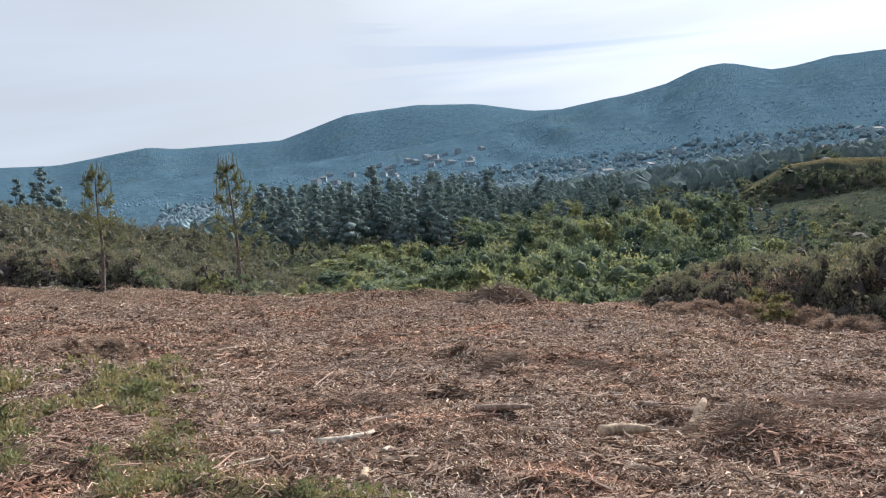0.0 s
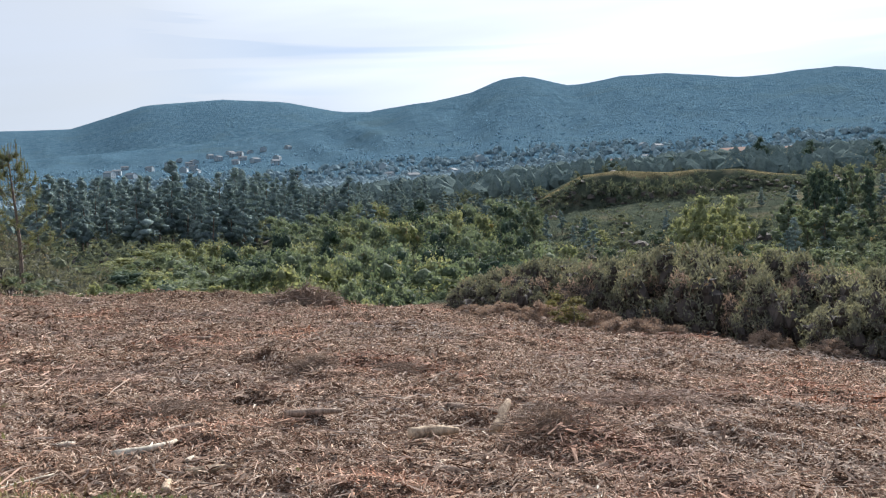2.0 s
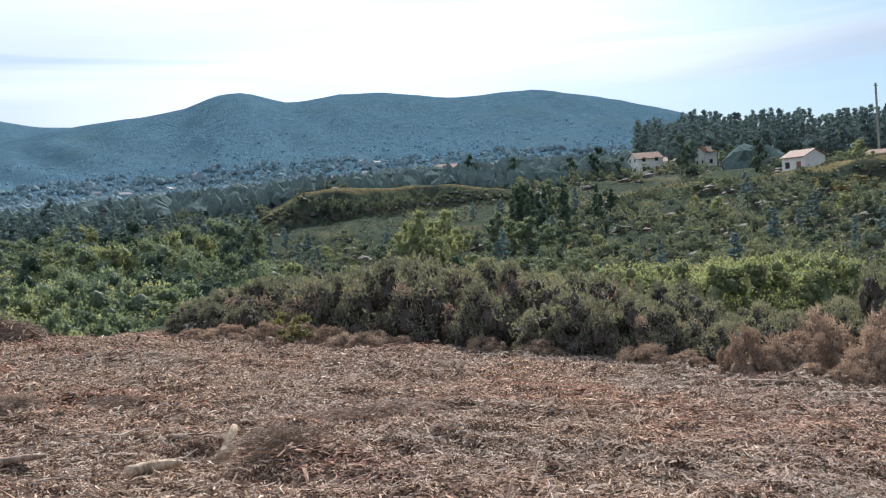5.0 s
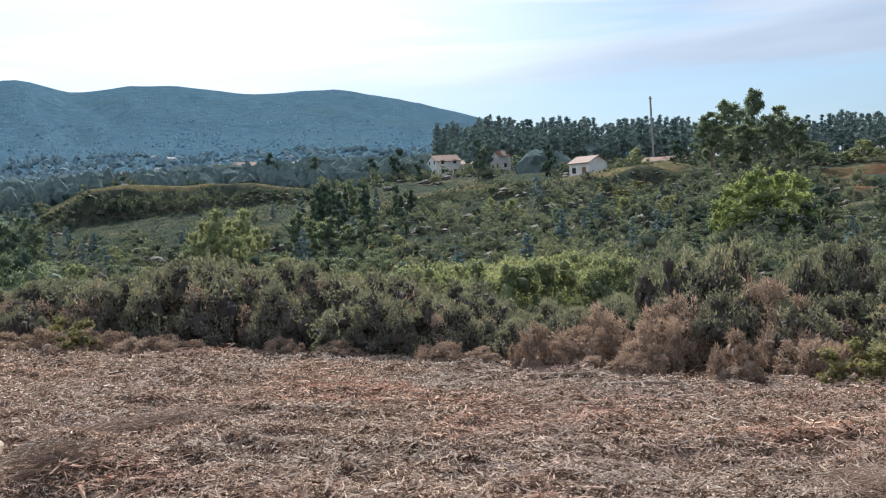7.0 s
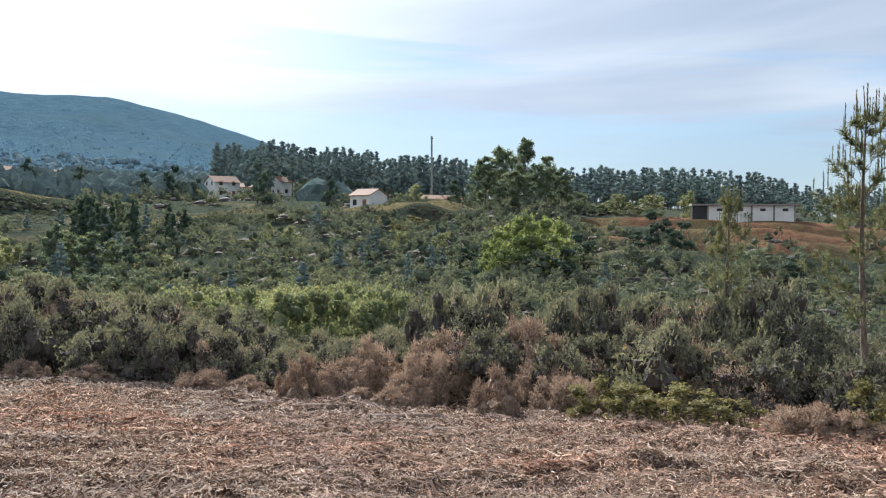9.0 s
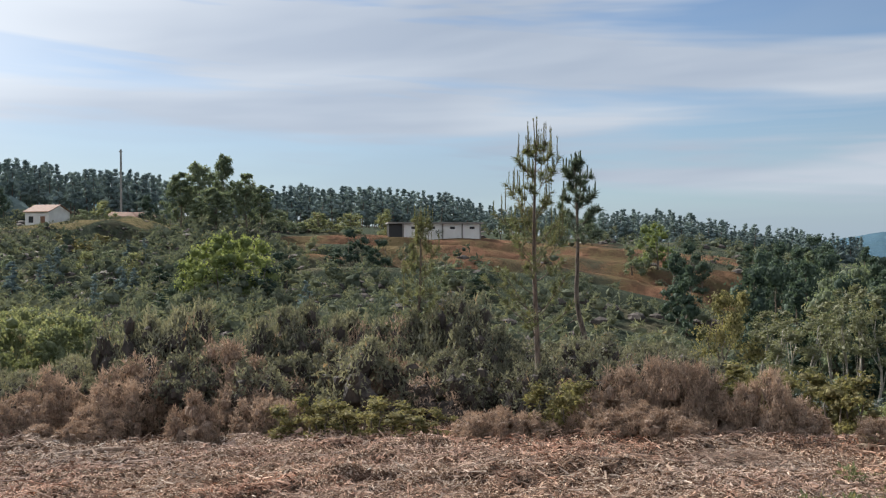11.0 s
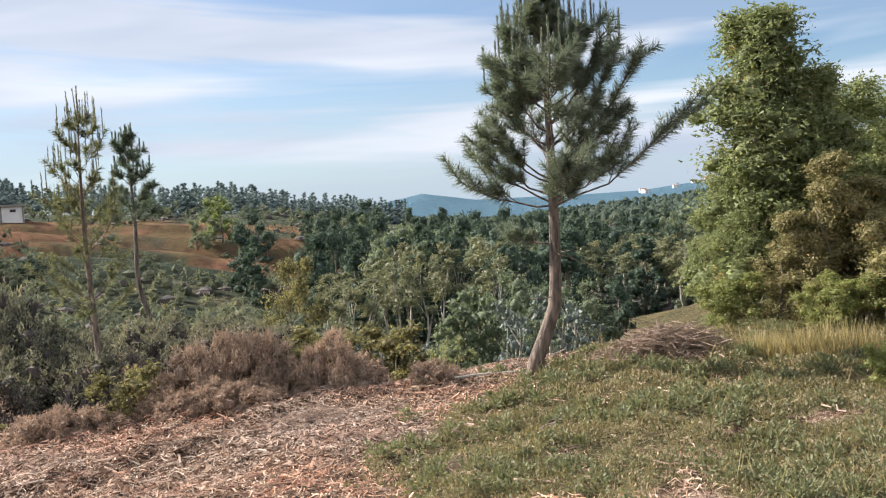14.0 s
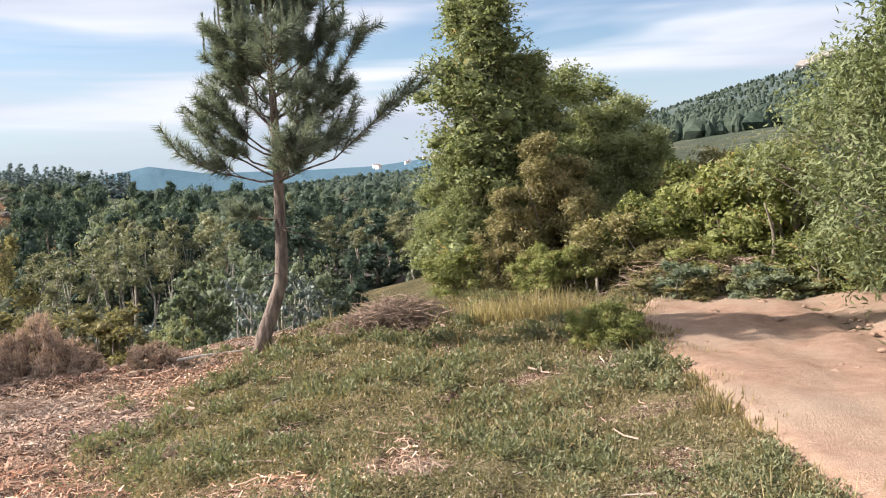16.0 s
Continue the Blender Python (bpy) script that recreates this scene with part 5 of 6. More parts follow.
for i in range(16):
    az = R.uniform(115.5, 124)
    r = R.uniform(62, 80)
    tree((GUM[R.randint(3)], 7.0, 0.9), az, r, -2.2 + R.uniform(-0.8, 0.4), R.uniform(0.9, 1.4), "slim young gum tree with a pale trunk", "young gum trees")
deep = []
for i in range(165):
    az = R.uniform(97.5, 127)
    r = R.uniform(54, 150)
    k = (2, 2, 2, 2, 2, 3)[R.randint(6)]
    el = np.interp(az, [97, 101, 106, 112, 120, 127], [0.2, 0.4, 0.1, -0.4, -0.6, -0.2]) - (150 - r) * 0.012 + R.uniform(-1.2, 0.1)
    if r > 78:
        h = max(top_height(az, r, el), 2.0)
        w = max(R.uniform(1.6, 2.6), 0.2 * h)
        deep.append((R.choice([0, 1, 0, 1, 2, 3]), r * math.sin(radians(az)), r * math.cos(radians(az)), EYE + r * math.tan(radians(el)) - h - 0.15, R.uniform(0, 6.28), w / 1.7, h / 6))
    elif R.rand() < 0.6:
        tree((CONE[R.choice([0, 2])] if k == 2 else CONE[1], 6.0, 1.5), az, r, el, R.uniform(1.6, 2.6), "tall dark green tree of the valley wood", "trees of the wooded valley")
    else:
        tree((GREEN[k], 6.0, 2.6), az, r, el, R.uniform(1.8, 3.2), LABELS[k], "trees of the wooded valley")
merged("valley_wood", [CONE[0], CONE[2], CONE[1], GREEN[2]], deep, "dense dark green wood in the valley", "woodland")
for az, r, el, w, k in ((107.6, 24, -5.2, 0.75, 1), (108.8, 25, -4.9, 0.9, 1), (110.2, 24, -6.0, 0.8, 0), (106.4, 23, -7.4, 0.6, 1), (112.4, 27, -5.6, 1.0, 0), (115.4, 28, -5.4, 0.9, 0), (113.8, 25, -7.2, 0.8, 0), (116.6, 30, -6.8, 0.9, 1), (111.4, 30, -4.6, 0.9, 0)):
    tree((CONE[1] if k else GREEN[3], 6.0, 1.5 if k else 2.6), az, r, el, w, "leafy green young tree", "young trees below the pine")
tree((CONE[0], 6.0, 1.5), 118.1, 31, -4.7, 0.7, "upright pointed green tree", "young trees below the pine")
SILVER = broad_meshes(131, 2.0, 0.7, 0.08, 16, 26, 0.12, M_EUCALYPT, M_BARK_PALE, 3, 0.85, 0.34, 1.0, 0.55, None, 0.4)
for az, r, el, w in ((104.9, 21, -8.6, 0.35), (101.6, 19, -8.8, 0.45), (102.8, 19.5, -8.9, 0.4), (113.4, 22, -5.8, 0.6), (114.8, 23, -6.2, 0.65), (110.9, 21, -6.3, 0.45), (116.0, 23, -7.4, 0.5)):
    tree((SILVER, 2.0, 0.7), az, r, el, w, "silvery blue young gum shoots", "silver gum shoots")
for az, r, el, w in ((106.0, 18, -9.4, 0.5), (107.0, 17, -9.8, 0.5), (104.0, 17.5, -9.7, 0.4)):
    tree((SHRUB[0], 2.0, 1.0), az, r, el, w, "bright green leafy shrub", "young trees below the pine")
for az, r, el, w in ((100.5, 14.5, -9.6, 0.7), (102.3, 14.2, -9.9, 0.7), (98.2, 15, -9.2, 0.8), (103.6, 13.8, -10.4, 0.6)):
    tree((SHRUB[2], 2.0, 1.0), az, r, el, w, "yellowish bracken and bramble", "bracken at the edge")
# yellow-green growth at the edge of the chips
for az, r, h, w in ((68.6, 12.6, 0.7, 0.45), (70.2, 12.4, 0.6, 0.5), (72.0, 12.4, 0.55, 0.5), (73.8, 12.3, 0.6, 0.5), (75.8, 12.3, 0.5, 0.45), (77.5, 12.2, 0.42, 0.4), (85.5, 12.0, 0.8, 0.5), (86.9, 12.2, 0.85, 0.5), (20.5, 18.2, 0.75, 0.5), (97.5, 12.4, 0.7, 0.5)):
    tree((SHRUB[2], 2.0, 1.0), az, r, 0, w, "yellowish dry-leaved shrub at the clearing's edge", "shrubs at the edge", h)

# --- the stand of acacias, brambles and the olive by the track
ACACIA = [broad_meshes(144, 7.0, 1.45, 0.03, 240, 190, 0.085, M_ACACIA, None, 2, 0.95, 0.25, 0.95, 0.5, 0.085, 0.42, True, 30, True, 0.72),
          broad_meshes(141, 6.0, 1.8, 0.06, 140, 210, 0.085, M_ACACIA, None, 3, 0.85, 0.17, 0.9, 0.5, 0.07, 0.35, True, 12),
          broad_meshes(142, 5.0, 1.5, 0.02, 130, 200, 0.08, M_RUST, None, 3, 0.85, 0.18, 1.0, 0.5, 0.06, 0.35, True, 12, True, 0.55)]
for az, r, el, w, k, lab in ((127.2, 17.0, 12.2, 1.65, 0, "tall dense green acacia tree"), (129.6, 17.6, 8.2, 1.3, 0, "tall dense green acacia tree"), (125.6, 16.6, 2.0, 1.0, 1, "bushy green acacia beside the track"), (124.2, 17.5, -1.0, 0.8, 1, "bushy green acacia beside the track"),
                             (130.6, 15.6, 2.6, 1.1, 2, "rust-tinged acacia with dying leaves"), (128.4, 15.2, -1.0, 0.9, 2, "rust-tinged acacia with dying leaves"), (132.8, 16.2, 1.0, 1.2, 2, "rust-tinged acacia with dying leaves"),
                             (132.6, 19.5, 6.4, 1.9, 1, "broad grey-green acacia tree"), (134.9, 19.0, 4.6, 1.6, 1, "broad grey-green acacia tree"), (136.4, 18.4, 2.6, 1.3, 1, "broad grey-green acacia tree"), (137.6, 19, 1.2, 1.2, 1, "broad grey-green acacia tree")):
    h0, w0 = (7.0, 6.0, 5.0)[k], (1.35, 1.8, 1.5)[k]
    plant("acacia_tree", ACACIA[k], spot(az, r, R.uniform(0, 360), 0.1), lab, "tree", "acacias by the track", (w / w0, w / w0, top_height(az, r, el) / h0))
NEAR_SHRUB = [broad_meshes(150 + k, 2.4, 1.1, 0.01, 84, 125, 0.068, m, None, 5, 0.8, 0.19, 1.0, 0.7, None, 0.5, True, 9) for k, m in enumerate((M_BRAMBLE, M_BRAMBLE, M_YELLOW))]
for az, r, el, w, k in ((136.0, 14.6, -3.0, 0.9, 2), (137.6, 14.8, -2.0, 1.0, 0), (139.4, 15.2, -1.6, 1.1, 0), (141.4, 15.0, -0.6, 1.1, 1), (143.4, 14.8, 0.2, 1.2, 1), (139.8, 17.0, -0.3, 1.2, 1), (142.0, 17.5, 0.8, 1.3, 2), (134.6, 14.2, -6.6, 0.7, 2),
                        (138.4, 13.9, -5.6, 0.7, 2), (141.0, 13.9, -5.0, 0.8, 0), (130.8, 14.2, -7.6, 0.6, 0), (132.6, 14.2, -7.4, 0.6, 0), (145.5, 14.2, 0.5, 1.2, 1), (125.2, 15.0, -7.4, 0.7, 1), (144.6, 16, 1.2, 1.3, 2), (147, 13.5, -5, 1.0, 1), (150, 13.4, -5, 1.1, 1), (153, 13.2, -5, 1.2, 1)):
    tree((NEAR_SHRUB[k], 2.4, 1.1), az, r, el, w, "tangled bramble and bush by the track", "bushes by the track")
OLIVE = broad_meshes(160, 5.0, 2.1, 0.12, 210, 190, 0.10, M_OLIVE, None, 3, 0.8, 0.19, 0.9, 0.32, None, 0.0, False, 14)
plant("olive_tree", OLIVE, spot(153.2, 11.8, 40, 0.1), "grey-green olive tree with narrow leaves beside the track", "tree", "", (0.92, 0.92, top_height(151.5, 11.6, 9.4) / 5.0))
plant("olive_tree", OLIVE, spot(158.5, 11.0, 130, 0.1), "grey-green olive tree with narrow leaves beside the track", "tree", "", (1.0, 1.0, 1.0))
# low growth on the bank behind the track
for i in range(22):
    az = R.uniform(137, 148)
    tree((SHRUB[(0, 2, 1)[R.randint(3)]], 2.0, 1.0), az, R.uniform(12.9, 13.6), 0, R.uniform(0.35, 0.55), "low yellowish growth on the track's bank", "growth on the bank", R.uniform(0.35, 0.7))

# ---------------------------------------------------------------- far woods and village
def far_woods():
    """Trees of the mountain sides, too many to count."""
    rng = np.random.RandomState(9)
    # the first three layers have haze put into their colour
    for name, count, a0, a1, lo, hi, size, mat, sharp, label in (("mountain_woods", 2400, -34, 60, 850, 1400, (1.8, 3.8), M_FARWOOD_HAZED, 0.25, "hazy blue-green woods on the mountain sides"),
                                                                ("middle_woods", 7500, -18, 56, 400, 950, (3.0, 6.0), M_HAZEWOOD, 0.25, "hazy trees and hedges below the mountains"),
                                                                ("hillside_woods", 2300, -16, 52, 225, 420, (3.0, 6.5), M_MIDWOOD_HAZED, 0.7, "scattered trees and hedges on the middle slopes"),
                                                                ("pine_hillside", 6000, 126, 160, 360, 2300, (4.0, 8.5), M_PINEHILL, 0.8, "dense dark pines over the hill behind the track"),
                                                                ("valley_head_woods", 2600, 96, 127, 260, 900, (2.2, 4.6), M_PINEHILL, 0.3, "dark woods at the head of the valley")):
        az = rng.uniform(a0, a1, count)
        r = np.exp(rng.uniform(math.log(lo), math.log(hi), count))
        x, y = r * np.sin(np.radians(az)), r * np.cos(np.radians(az))
        keep = waves(x, y, 260 if lo > 500 else 70, 4, 3) > (-0.35 if lo > 800 else -0.8)
        for h_az, h_r in ((53.9, 185), (44.5, 265), (46.0, 268), (48.6, 275), (31.6, 430), (35.2, 420), (22.5, 470), (24.6, 480), (58.6, 198)):
            keep &= ~((np.abs(az - h_az) < 400 / h_r) & (r < h_r + 6) & (r > h_r - (75 if h_r < 300 else 22)))
        x, y, r = x[keep], y[keep], r[keep]
        z = land(x, y)
        k = len(x)
        s = rng.uniform(*size, k) * np.clip(r / 2200, 0.55, 1.2) ** (0.4 if lo > 800 else 0)
        a = np.linspace(0, 2 * math.pi, 6, endpoint=False)
        f = rng.uniform(0.6, 1.35, (k, 3, 6))
        pointed = rng.rand(k) < sharp
        wide = (np.where(pointed, rng.uniform(0.26, 0.36, k), rng.uniform(0.5, 0.85, k)) * s)[:, None]
        ring = []
        for b, (share, zz) in enumerate(((0.8, 0.0), (1.0, 0.42), (0.66, 0.8))):
            ring.append(np.stack([x[:, None] + wide * share * f[:, b] * np.cos(a + 0.5 * b), y[:, None] + wide * share * f[:, b] * np.sin(a + 0.5 * b), z[:, None] - 0.4 + s[:, None] * (zz + rng.uniform(-0.06, 0.06, (k, 6)))], -1))
        tip = np.stack([x, y, z + s], -1)[:, None]
        v = np.concatenate(ring + [tip], 1)
        j = np.arange(6)
        n = (j + 1) % 6
        t = np.concatenate([np.stack([j, n, 6 + j], -1), np.stack([n, 6 + n, 6 + j], -1), np.stack([6 + j, 6 + n, 12 + j], -1), np.stack([6 + n, 12 + n, 12 + j], -1), np.stack([12 + j, 12 + n, np.full(6, 18)], -1)])
        faces = (t[None] + 19 * np.arange(k)[:, None, None]).reshape(-1, 3)
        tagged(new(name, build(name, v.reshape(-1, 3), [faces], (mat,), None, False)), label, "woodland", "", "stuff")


far_woods()


def house(az, r, turn, w, d, h, roof, label, windows=2, wall=None, group="", name="house", sink=0.3, storey=1, cover=None):
    """A gabled house with walls, two roof slopes, a door and windows set in the front and the side."""
    ob = base(name, spot(az, r, turn, sink), label, "house", group)
    g = Heap()
    t = 0.25
    a, b = w / 2, d / 2
    v = [(-a, -b, 0), (a, -b, 0), (a, b, 0), (-a, b, 0), (-a, -b, h), (a, -b, h), (a, b, h), (-a, b, h), (-a, 0, h + roof), (a, 0, h + roof)]
    g.add(v, [(0, 1, 5, 4), (1, 2, 6, 5), (2, 3, 7, 6), (3, 0, 4, 7)], [(5, 6, 9), (7, 4, 8)])
    part("wall", g.mesh("house_wall", wall or M_WHITE), ob)
    for s in (-1, 1):
        q = Heap()
        e, over = 0.35, 0.3
        lo = h - roof * e / b
        v = []
        for zz in (0.02, 0.16):
            v += [(-a - over, s * (b + e), lo + zz), (a + over, s * (b + e), lo + zz), (a + over, 0, h + roof + zz), (-a - over, 0, h + roof + zz)]
        q.add(v, [(0, 1, 2, 3), (4, 5, 6, 7), (0, 1, 5, 4), (1, 2, 6, 5), (2, 3, 7, 6), (3, 0, 4, 7)])
        part("roof", q.mesh("house_roof", cover or M_TILE), ob, "clay tile roof slope")
    for st in range(storey):
        for i in range(windows):
            x = -a + w * (i + 0.5) / windows
            q = Heap()
            lowz = 0.9 + 2.8 * st
            if i == windows // 2 and st == 0:
                box(q, (x - 0.5, -b - 0.03, 0), (x + 0.5, -b + 0.1, 2.1))
                part("door", q.mesh("house_door", M_TILE), ob)
            else:
                box(q, (x - 0.5, -b - 0.03, lowz), (x + 0.5, -b + 0.1, lowz + 1.2))
                part("window", q.mesh("house_window", M_DARK), ob)
            q = Heap()
            y = -b + d * (i + 0.5) / windows
            box(q, (-a - 0.03, y - 0.45, lowz), (-a + 0.1, y + 0.45, lowz + 1.1))
            part("window", q.mesh("house_window", M_DARK), ob)
    return ob


# turn: the front (-Y) faces the clearing when turn = -az
house(53.9, 185, -53.9 - 38, 5.2, 6.2, 3.0, 1.3, "small white house with a brown tiled roof", 2)
house(44.5, 265, -44.5 + 25, 8, 7, 4.6, 1.8, "white two-storey house with a tiled roof", 2, None, "", "house", 0.3, 2)
house(46.0, 268, -46 - 10, 6, 6, 3.0, 1.2, "white low house wing with a tiled roof", 2)
house(48.6, 275, -48.6 + 30, 8, 6, 4.4, 1.6, "white house among trees", 2)
house(31.6, 430, -31.6 + 15, 11, 8, 5.0, 2.0, "white house on the middle slope", 3, None, "", "house", 0.3, 2)
house(35.2, 420, -35.2, 8, 7, 3.5, 1.5, "white house on the middle slope", 2)
house(22.5, 470, -22.5 + 10, 14, 8, 4.0, 1.6, "long pale farmhouse on the middle slope", 3)
house(24.6, 480, -24.6, 9, 7, 4.0, 1.5, "pale farmhouse on the middle slope", 2)
house(58.6, 198, -58.6 + 10, 9, 5, 2.4, 0.9, "low grey stone outbuilding", 2, M_GREYWALL)
rv = np.random.RandomState(15)
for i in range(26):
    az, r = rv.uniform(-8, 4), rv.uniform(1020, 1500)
    house(az, r, rv.uniform(0, 360), rv.uniform(8, 13), rv.uniform(7, 10), rv.uniform(4, 7), 2.2, "small pale village house far off", 2, M_HAZEWALL, "far village", "village_house", 0.5, 2, M_HAZEROOF)
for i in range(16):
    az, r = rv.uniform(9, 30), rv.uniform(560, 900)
    house(az, r, rv.uniform(0, 360), rv.uniform(7, 11), rv.uniform(6, 9), rv.uniform(3, 6), 1.8, "small pale village house far off", 2, M_HAZEWALL, "far village", "village_house", 0.5, 1, M_HAZEROOF)
for i in range(14):
    az, r = rv.uniform(119.5, 125.5), rv.uniform(1700, 2280)
    house(az, r, rv.uniform(0, 360), rv.uniform(8, 14), rv.uniform(7, 10), rv.uniform(5, 9), 2.0, "pale house of a hilltop town far off", 3, None, "hilltop town", "village_house", 0.5, 2)


def barn():
    """Long low white shed with a flat grey roof, posts and small dark openings."""
    az, r = 78.0, 155
    ob = base("shed", spot(az, r, -az + 8, 0.2), "long low white shed with a flat grey roof", "shed")
    q = Heap()
    box(q, (-6, 0, 0), (8.2, 5, 3.0))
    part("wall", q.mesh("shed_wall", M_WHITE), ob)
    q = Heap()
    box(q, (-8.6, -0.5, 3.0), (8.6, 5.4, 3.28))
    part("roof", q.mesh("shed_roof", M_GREYWALL), ob, "flat grey concrete roof")
    # a solid block, with the shade under the roof put into its colour
    q = Heap()
    box(q, (-8.4, 0.3, 0), (-6.0, 5, 3.0))
    part("wall", q.mesh("shed_shaded_bay", M_DARK), ob, "solid block coloured dark as a shaded bay")
    for x in (-5.9, -2.4, 1.2, 4.8, 8.1):
        q = Heap()
        box(q, (x - 0.14, -0.09, 0), (x + 0.14, 0.0, 3.0))
        part("post", q.mesh("shed_post", M_GREYWALL), ob)
    for x in (-4.0, -0.6, 3.0, 6.6):
        q = Heap()
        box(q, (x - 0.45, -0.03, 2.05), (x + 0.45, 0.05, 2.5))
        part("window", q.mesh("shed_window", M_DARK), ob, "small dark opening")


barn()


def rock_outcrop():
    rng = np.random.RandomState(71)
    ob = None
    for az, r, w, h in ((147.2, 2240, 38, 26), (148.3, 2250, 52, 40), (149.6, 2245, 44, 34), (150.8, 2260, 50, 44)):
        g = Heap()
        lump(g, rng, w, h, 11, 5, 0.25)
        ob = new("rock_outcrop", g.mesh("rock_outcrop", M_ROCK))
        ob.matrix_basis = spot(az, r, rng.uniform(0, 360), 4)
        tagged(ob, "pale bare granite outcrop on the hilltop", "rock", "rocks on the hilltop")


rock_outcrop()


def utility_pole(az, r, el):
    h = top_height(az, r, el)
    ob = base("utility_pole", spot(az, r, 0, 0.3), "tall thin grey pole above the trees", "pole")
    g = Heap()
    tube(g, [(0, 0, 0), (0, 0, h * 0.5), (0, 0, h)], [0.28, 0.24, 0.2], 8)
    part("shaft", g.mesh("pole_shaft", M_CONCRETE), ob)
    g = Heap()
    box(g, (-0.6, -0.08, h - 0.6), (0.6, 0.08, h - 0.4))
    part("crossarm", g.mesh("pole_arm", M_CONCRETE), ob)


utility_pole(58.05, 205, 5.75)

# ---------------------------------------------------------------- the track
def make_track():
    """Trodden reddish track that bends away to the right, with a washed-out rut."""
    s = np.linspace(0, 1, 60)
    # centre line: comes past the camera's right, runs ahead and bends
    px = np.interp(s, [0, 0.12, 0.25, 0.5, 0.75, 0.9, 1], [-13.0, -1.6, 2.6, 5.6, 7.8, 7.4, 5.0])
    py = np.interp(s, [0, 0.12, 0.25, 0.5, 0.75, 0.9, 1], [-1.5, -3.6, -6.4, -8.6, -10.9, -15.0, -23.0])
    for _ in range(30):
        px[1:-1] = 0.25 * px[:-2] + 0.5 * px[1:-1] + 0.25 * px[2:]
        py[1:-1] = 0.25 * py[:-2] + 0.5 * py[1:-1] + 0.25 * py[2:]
    d = unit(np.stack([np.gradient(px), np.gradient(py)], -1))
    nrm = np.stack([d[:, 1], -d[:, 0]], -1)
    across = np.linspace(-1, 1, 31)
    half = 1.9
    X = px[:, None] + nrm[:, :1] * across * half
    Y = py[:, None] + nrm[:, 1:] * across * half
    rim = 0.16 * waves(s[:, None] * 40 + 0 * across, across * 0 + 3, 6, 3, 3)
    X, Y = X + nrm[:, :1] * rim * np.sign(across) * np.abs(across), Y + nrm[:, 1:] * rim * np.sign(across) * np.abs(across)
    Z = land(X, Y) + 0.06 - 0.06 * np.exp(-((across - 0.10 + 0.15 * np.sin(s * 9)[:, None]) / 0.10) ** 2) + 0.10 * smooth_step((across - 0.2) / 0.6) + 0.02 * waves(X, Y, 0.6, 8, 3)
    Z = np.where(np.abs(across) > 0.97, Z - 0.10, Z)
    i, j = np.meshgrid(np.arange(59), np.arange(30), indexing="ij")
    q = np.stack([i * 31 + j, i * 31 + j + 1, (i + 1) * 31 + j + 1, (i + 1) * 31 + j], -1).reshape(-1, 4)
    tagged(new("track", build("track", np.stack([X, Y, Z], -1).reshape(-1, 3), [q], (M_PATH,), None, True)), "trodden pinkish earth track with a stony rut", "track", "", "structure")
    rng = np.random.RandomState(33)
    for k in range(290):
        u = rng.uniform(0.22, 0.80) if k < 150 else rng.normal(0.50, 0.035)
        i = int(u * 59)
        c = 0.10 - 0.15 * math.sin(u * 9) + rng.normal() * 0.22 if k < 150 else rng.uniform(-0.7, 1.0)
        x, y = px[i] + nrm[i, 0] * c * half + rng.normal() * 0.1, py[i] + nrm[i, 1] * c * half + rng.normal() * 0.1
        g = Heap()
        size = rng.uniform(0.012, 0.05) if k > 14 else rng.uniform(0.05, 0.09)
        lump(g, rng, size, size * 0.8, 7, 3, 0.3)
        zz = ground_at(x, y) + 0.03
        ob = new("stone", g.mesh("stone", M_STONE))
        ob.matrix_basis = pose(x, y, zz, 0, 0, rng.uniform(0, 360))
        tagged(ob, "reddish loose stone on the track", "stone", "stones on the track")


make_track()

# ---------------------------------------------------------------- litter of the clearing
def scatter(rng, count, az0, az1, r0, r1, keep, power=0.9):
    az = rng.uniform(az0, az1, count)
    r = (r0 ** power + rng.rand(count) * (r1 ** power - r0 ** power)) ** (1 / power)
    ok = keep(az, r, rng.rand(count)) & (r < np.interp(az, EDGE_AZ, EDGE) + 0.8)
    az, r = az[ok], r[ok]
    x, y = r * np.sin(np.radians(az)), r * np.cos(np.radians(az))
    return az, r, np.stack([x, y, land(x, y)], -1)


def on_track(p):
    """Away from the track."""
    line = np.array([(-13.0, -1.5), (-1.6, -3.6), (2.6, -6.4), (5.6, -8.6), (7.8, -10.9), (7.4, -15.0)])
    best = np.full(len(p), 99.0)
    for a, b in zip(line[:-1], line[1:]):
        t = np.clip(((p[:, :2] - a) @ (b - a)) / ((b - a) @ (b - a)), 0, 1)
        best = np.minimum(best, np.linalg.norm(p[:, :2] - a - t[:, None] * (b - a), axis=1))
    return best < 1.75


def strips(heap, rng, p, length, width, tilt=0.28):
    """Chips: folded slivers lying about."""
    k = len(p)
    a = rng.uniform(0, 6.283, k)
    d = unit(np.stack([np.cos(a), np.sin(a), rng.normal(size=k) * tilt], -1))
    s = unit(np.cross(d, [0, 0, 1.0]) + np.stack([0 * a, 0 * a, rng.normal(size=k) * 0.45], -1))
    n = np.cross(s, d)
    L, W = length[:, None], width[:, None]
    c = p + n * (W * 0.5 + 0.004)
    v = np.stack([c - d * L / 2 + s * W / 2, c + d * L / 2 + s * W * 0.35 - n * W * 0.2, c + d * L / 2 - s * W * 0.35, c - d * L / 2 - s * W / 2 - n * W * 0.2], 1)
    heap.add(v.reshape(-1, 3), np.arange(4 * k).reshape(-1, 4))


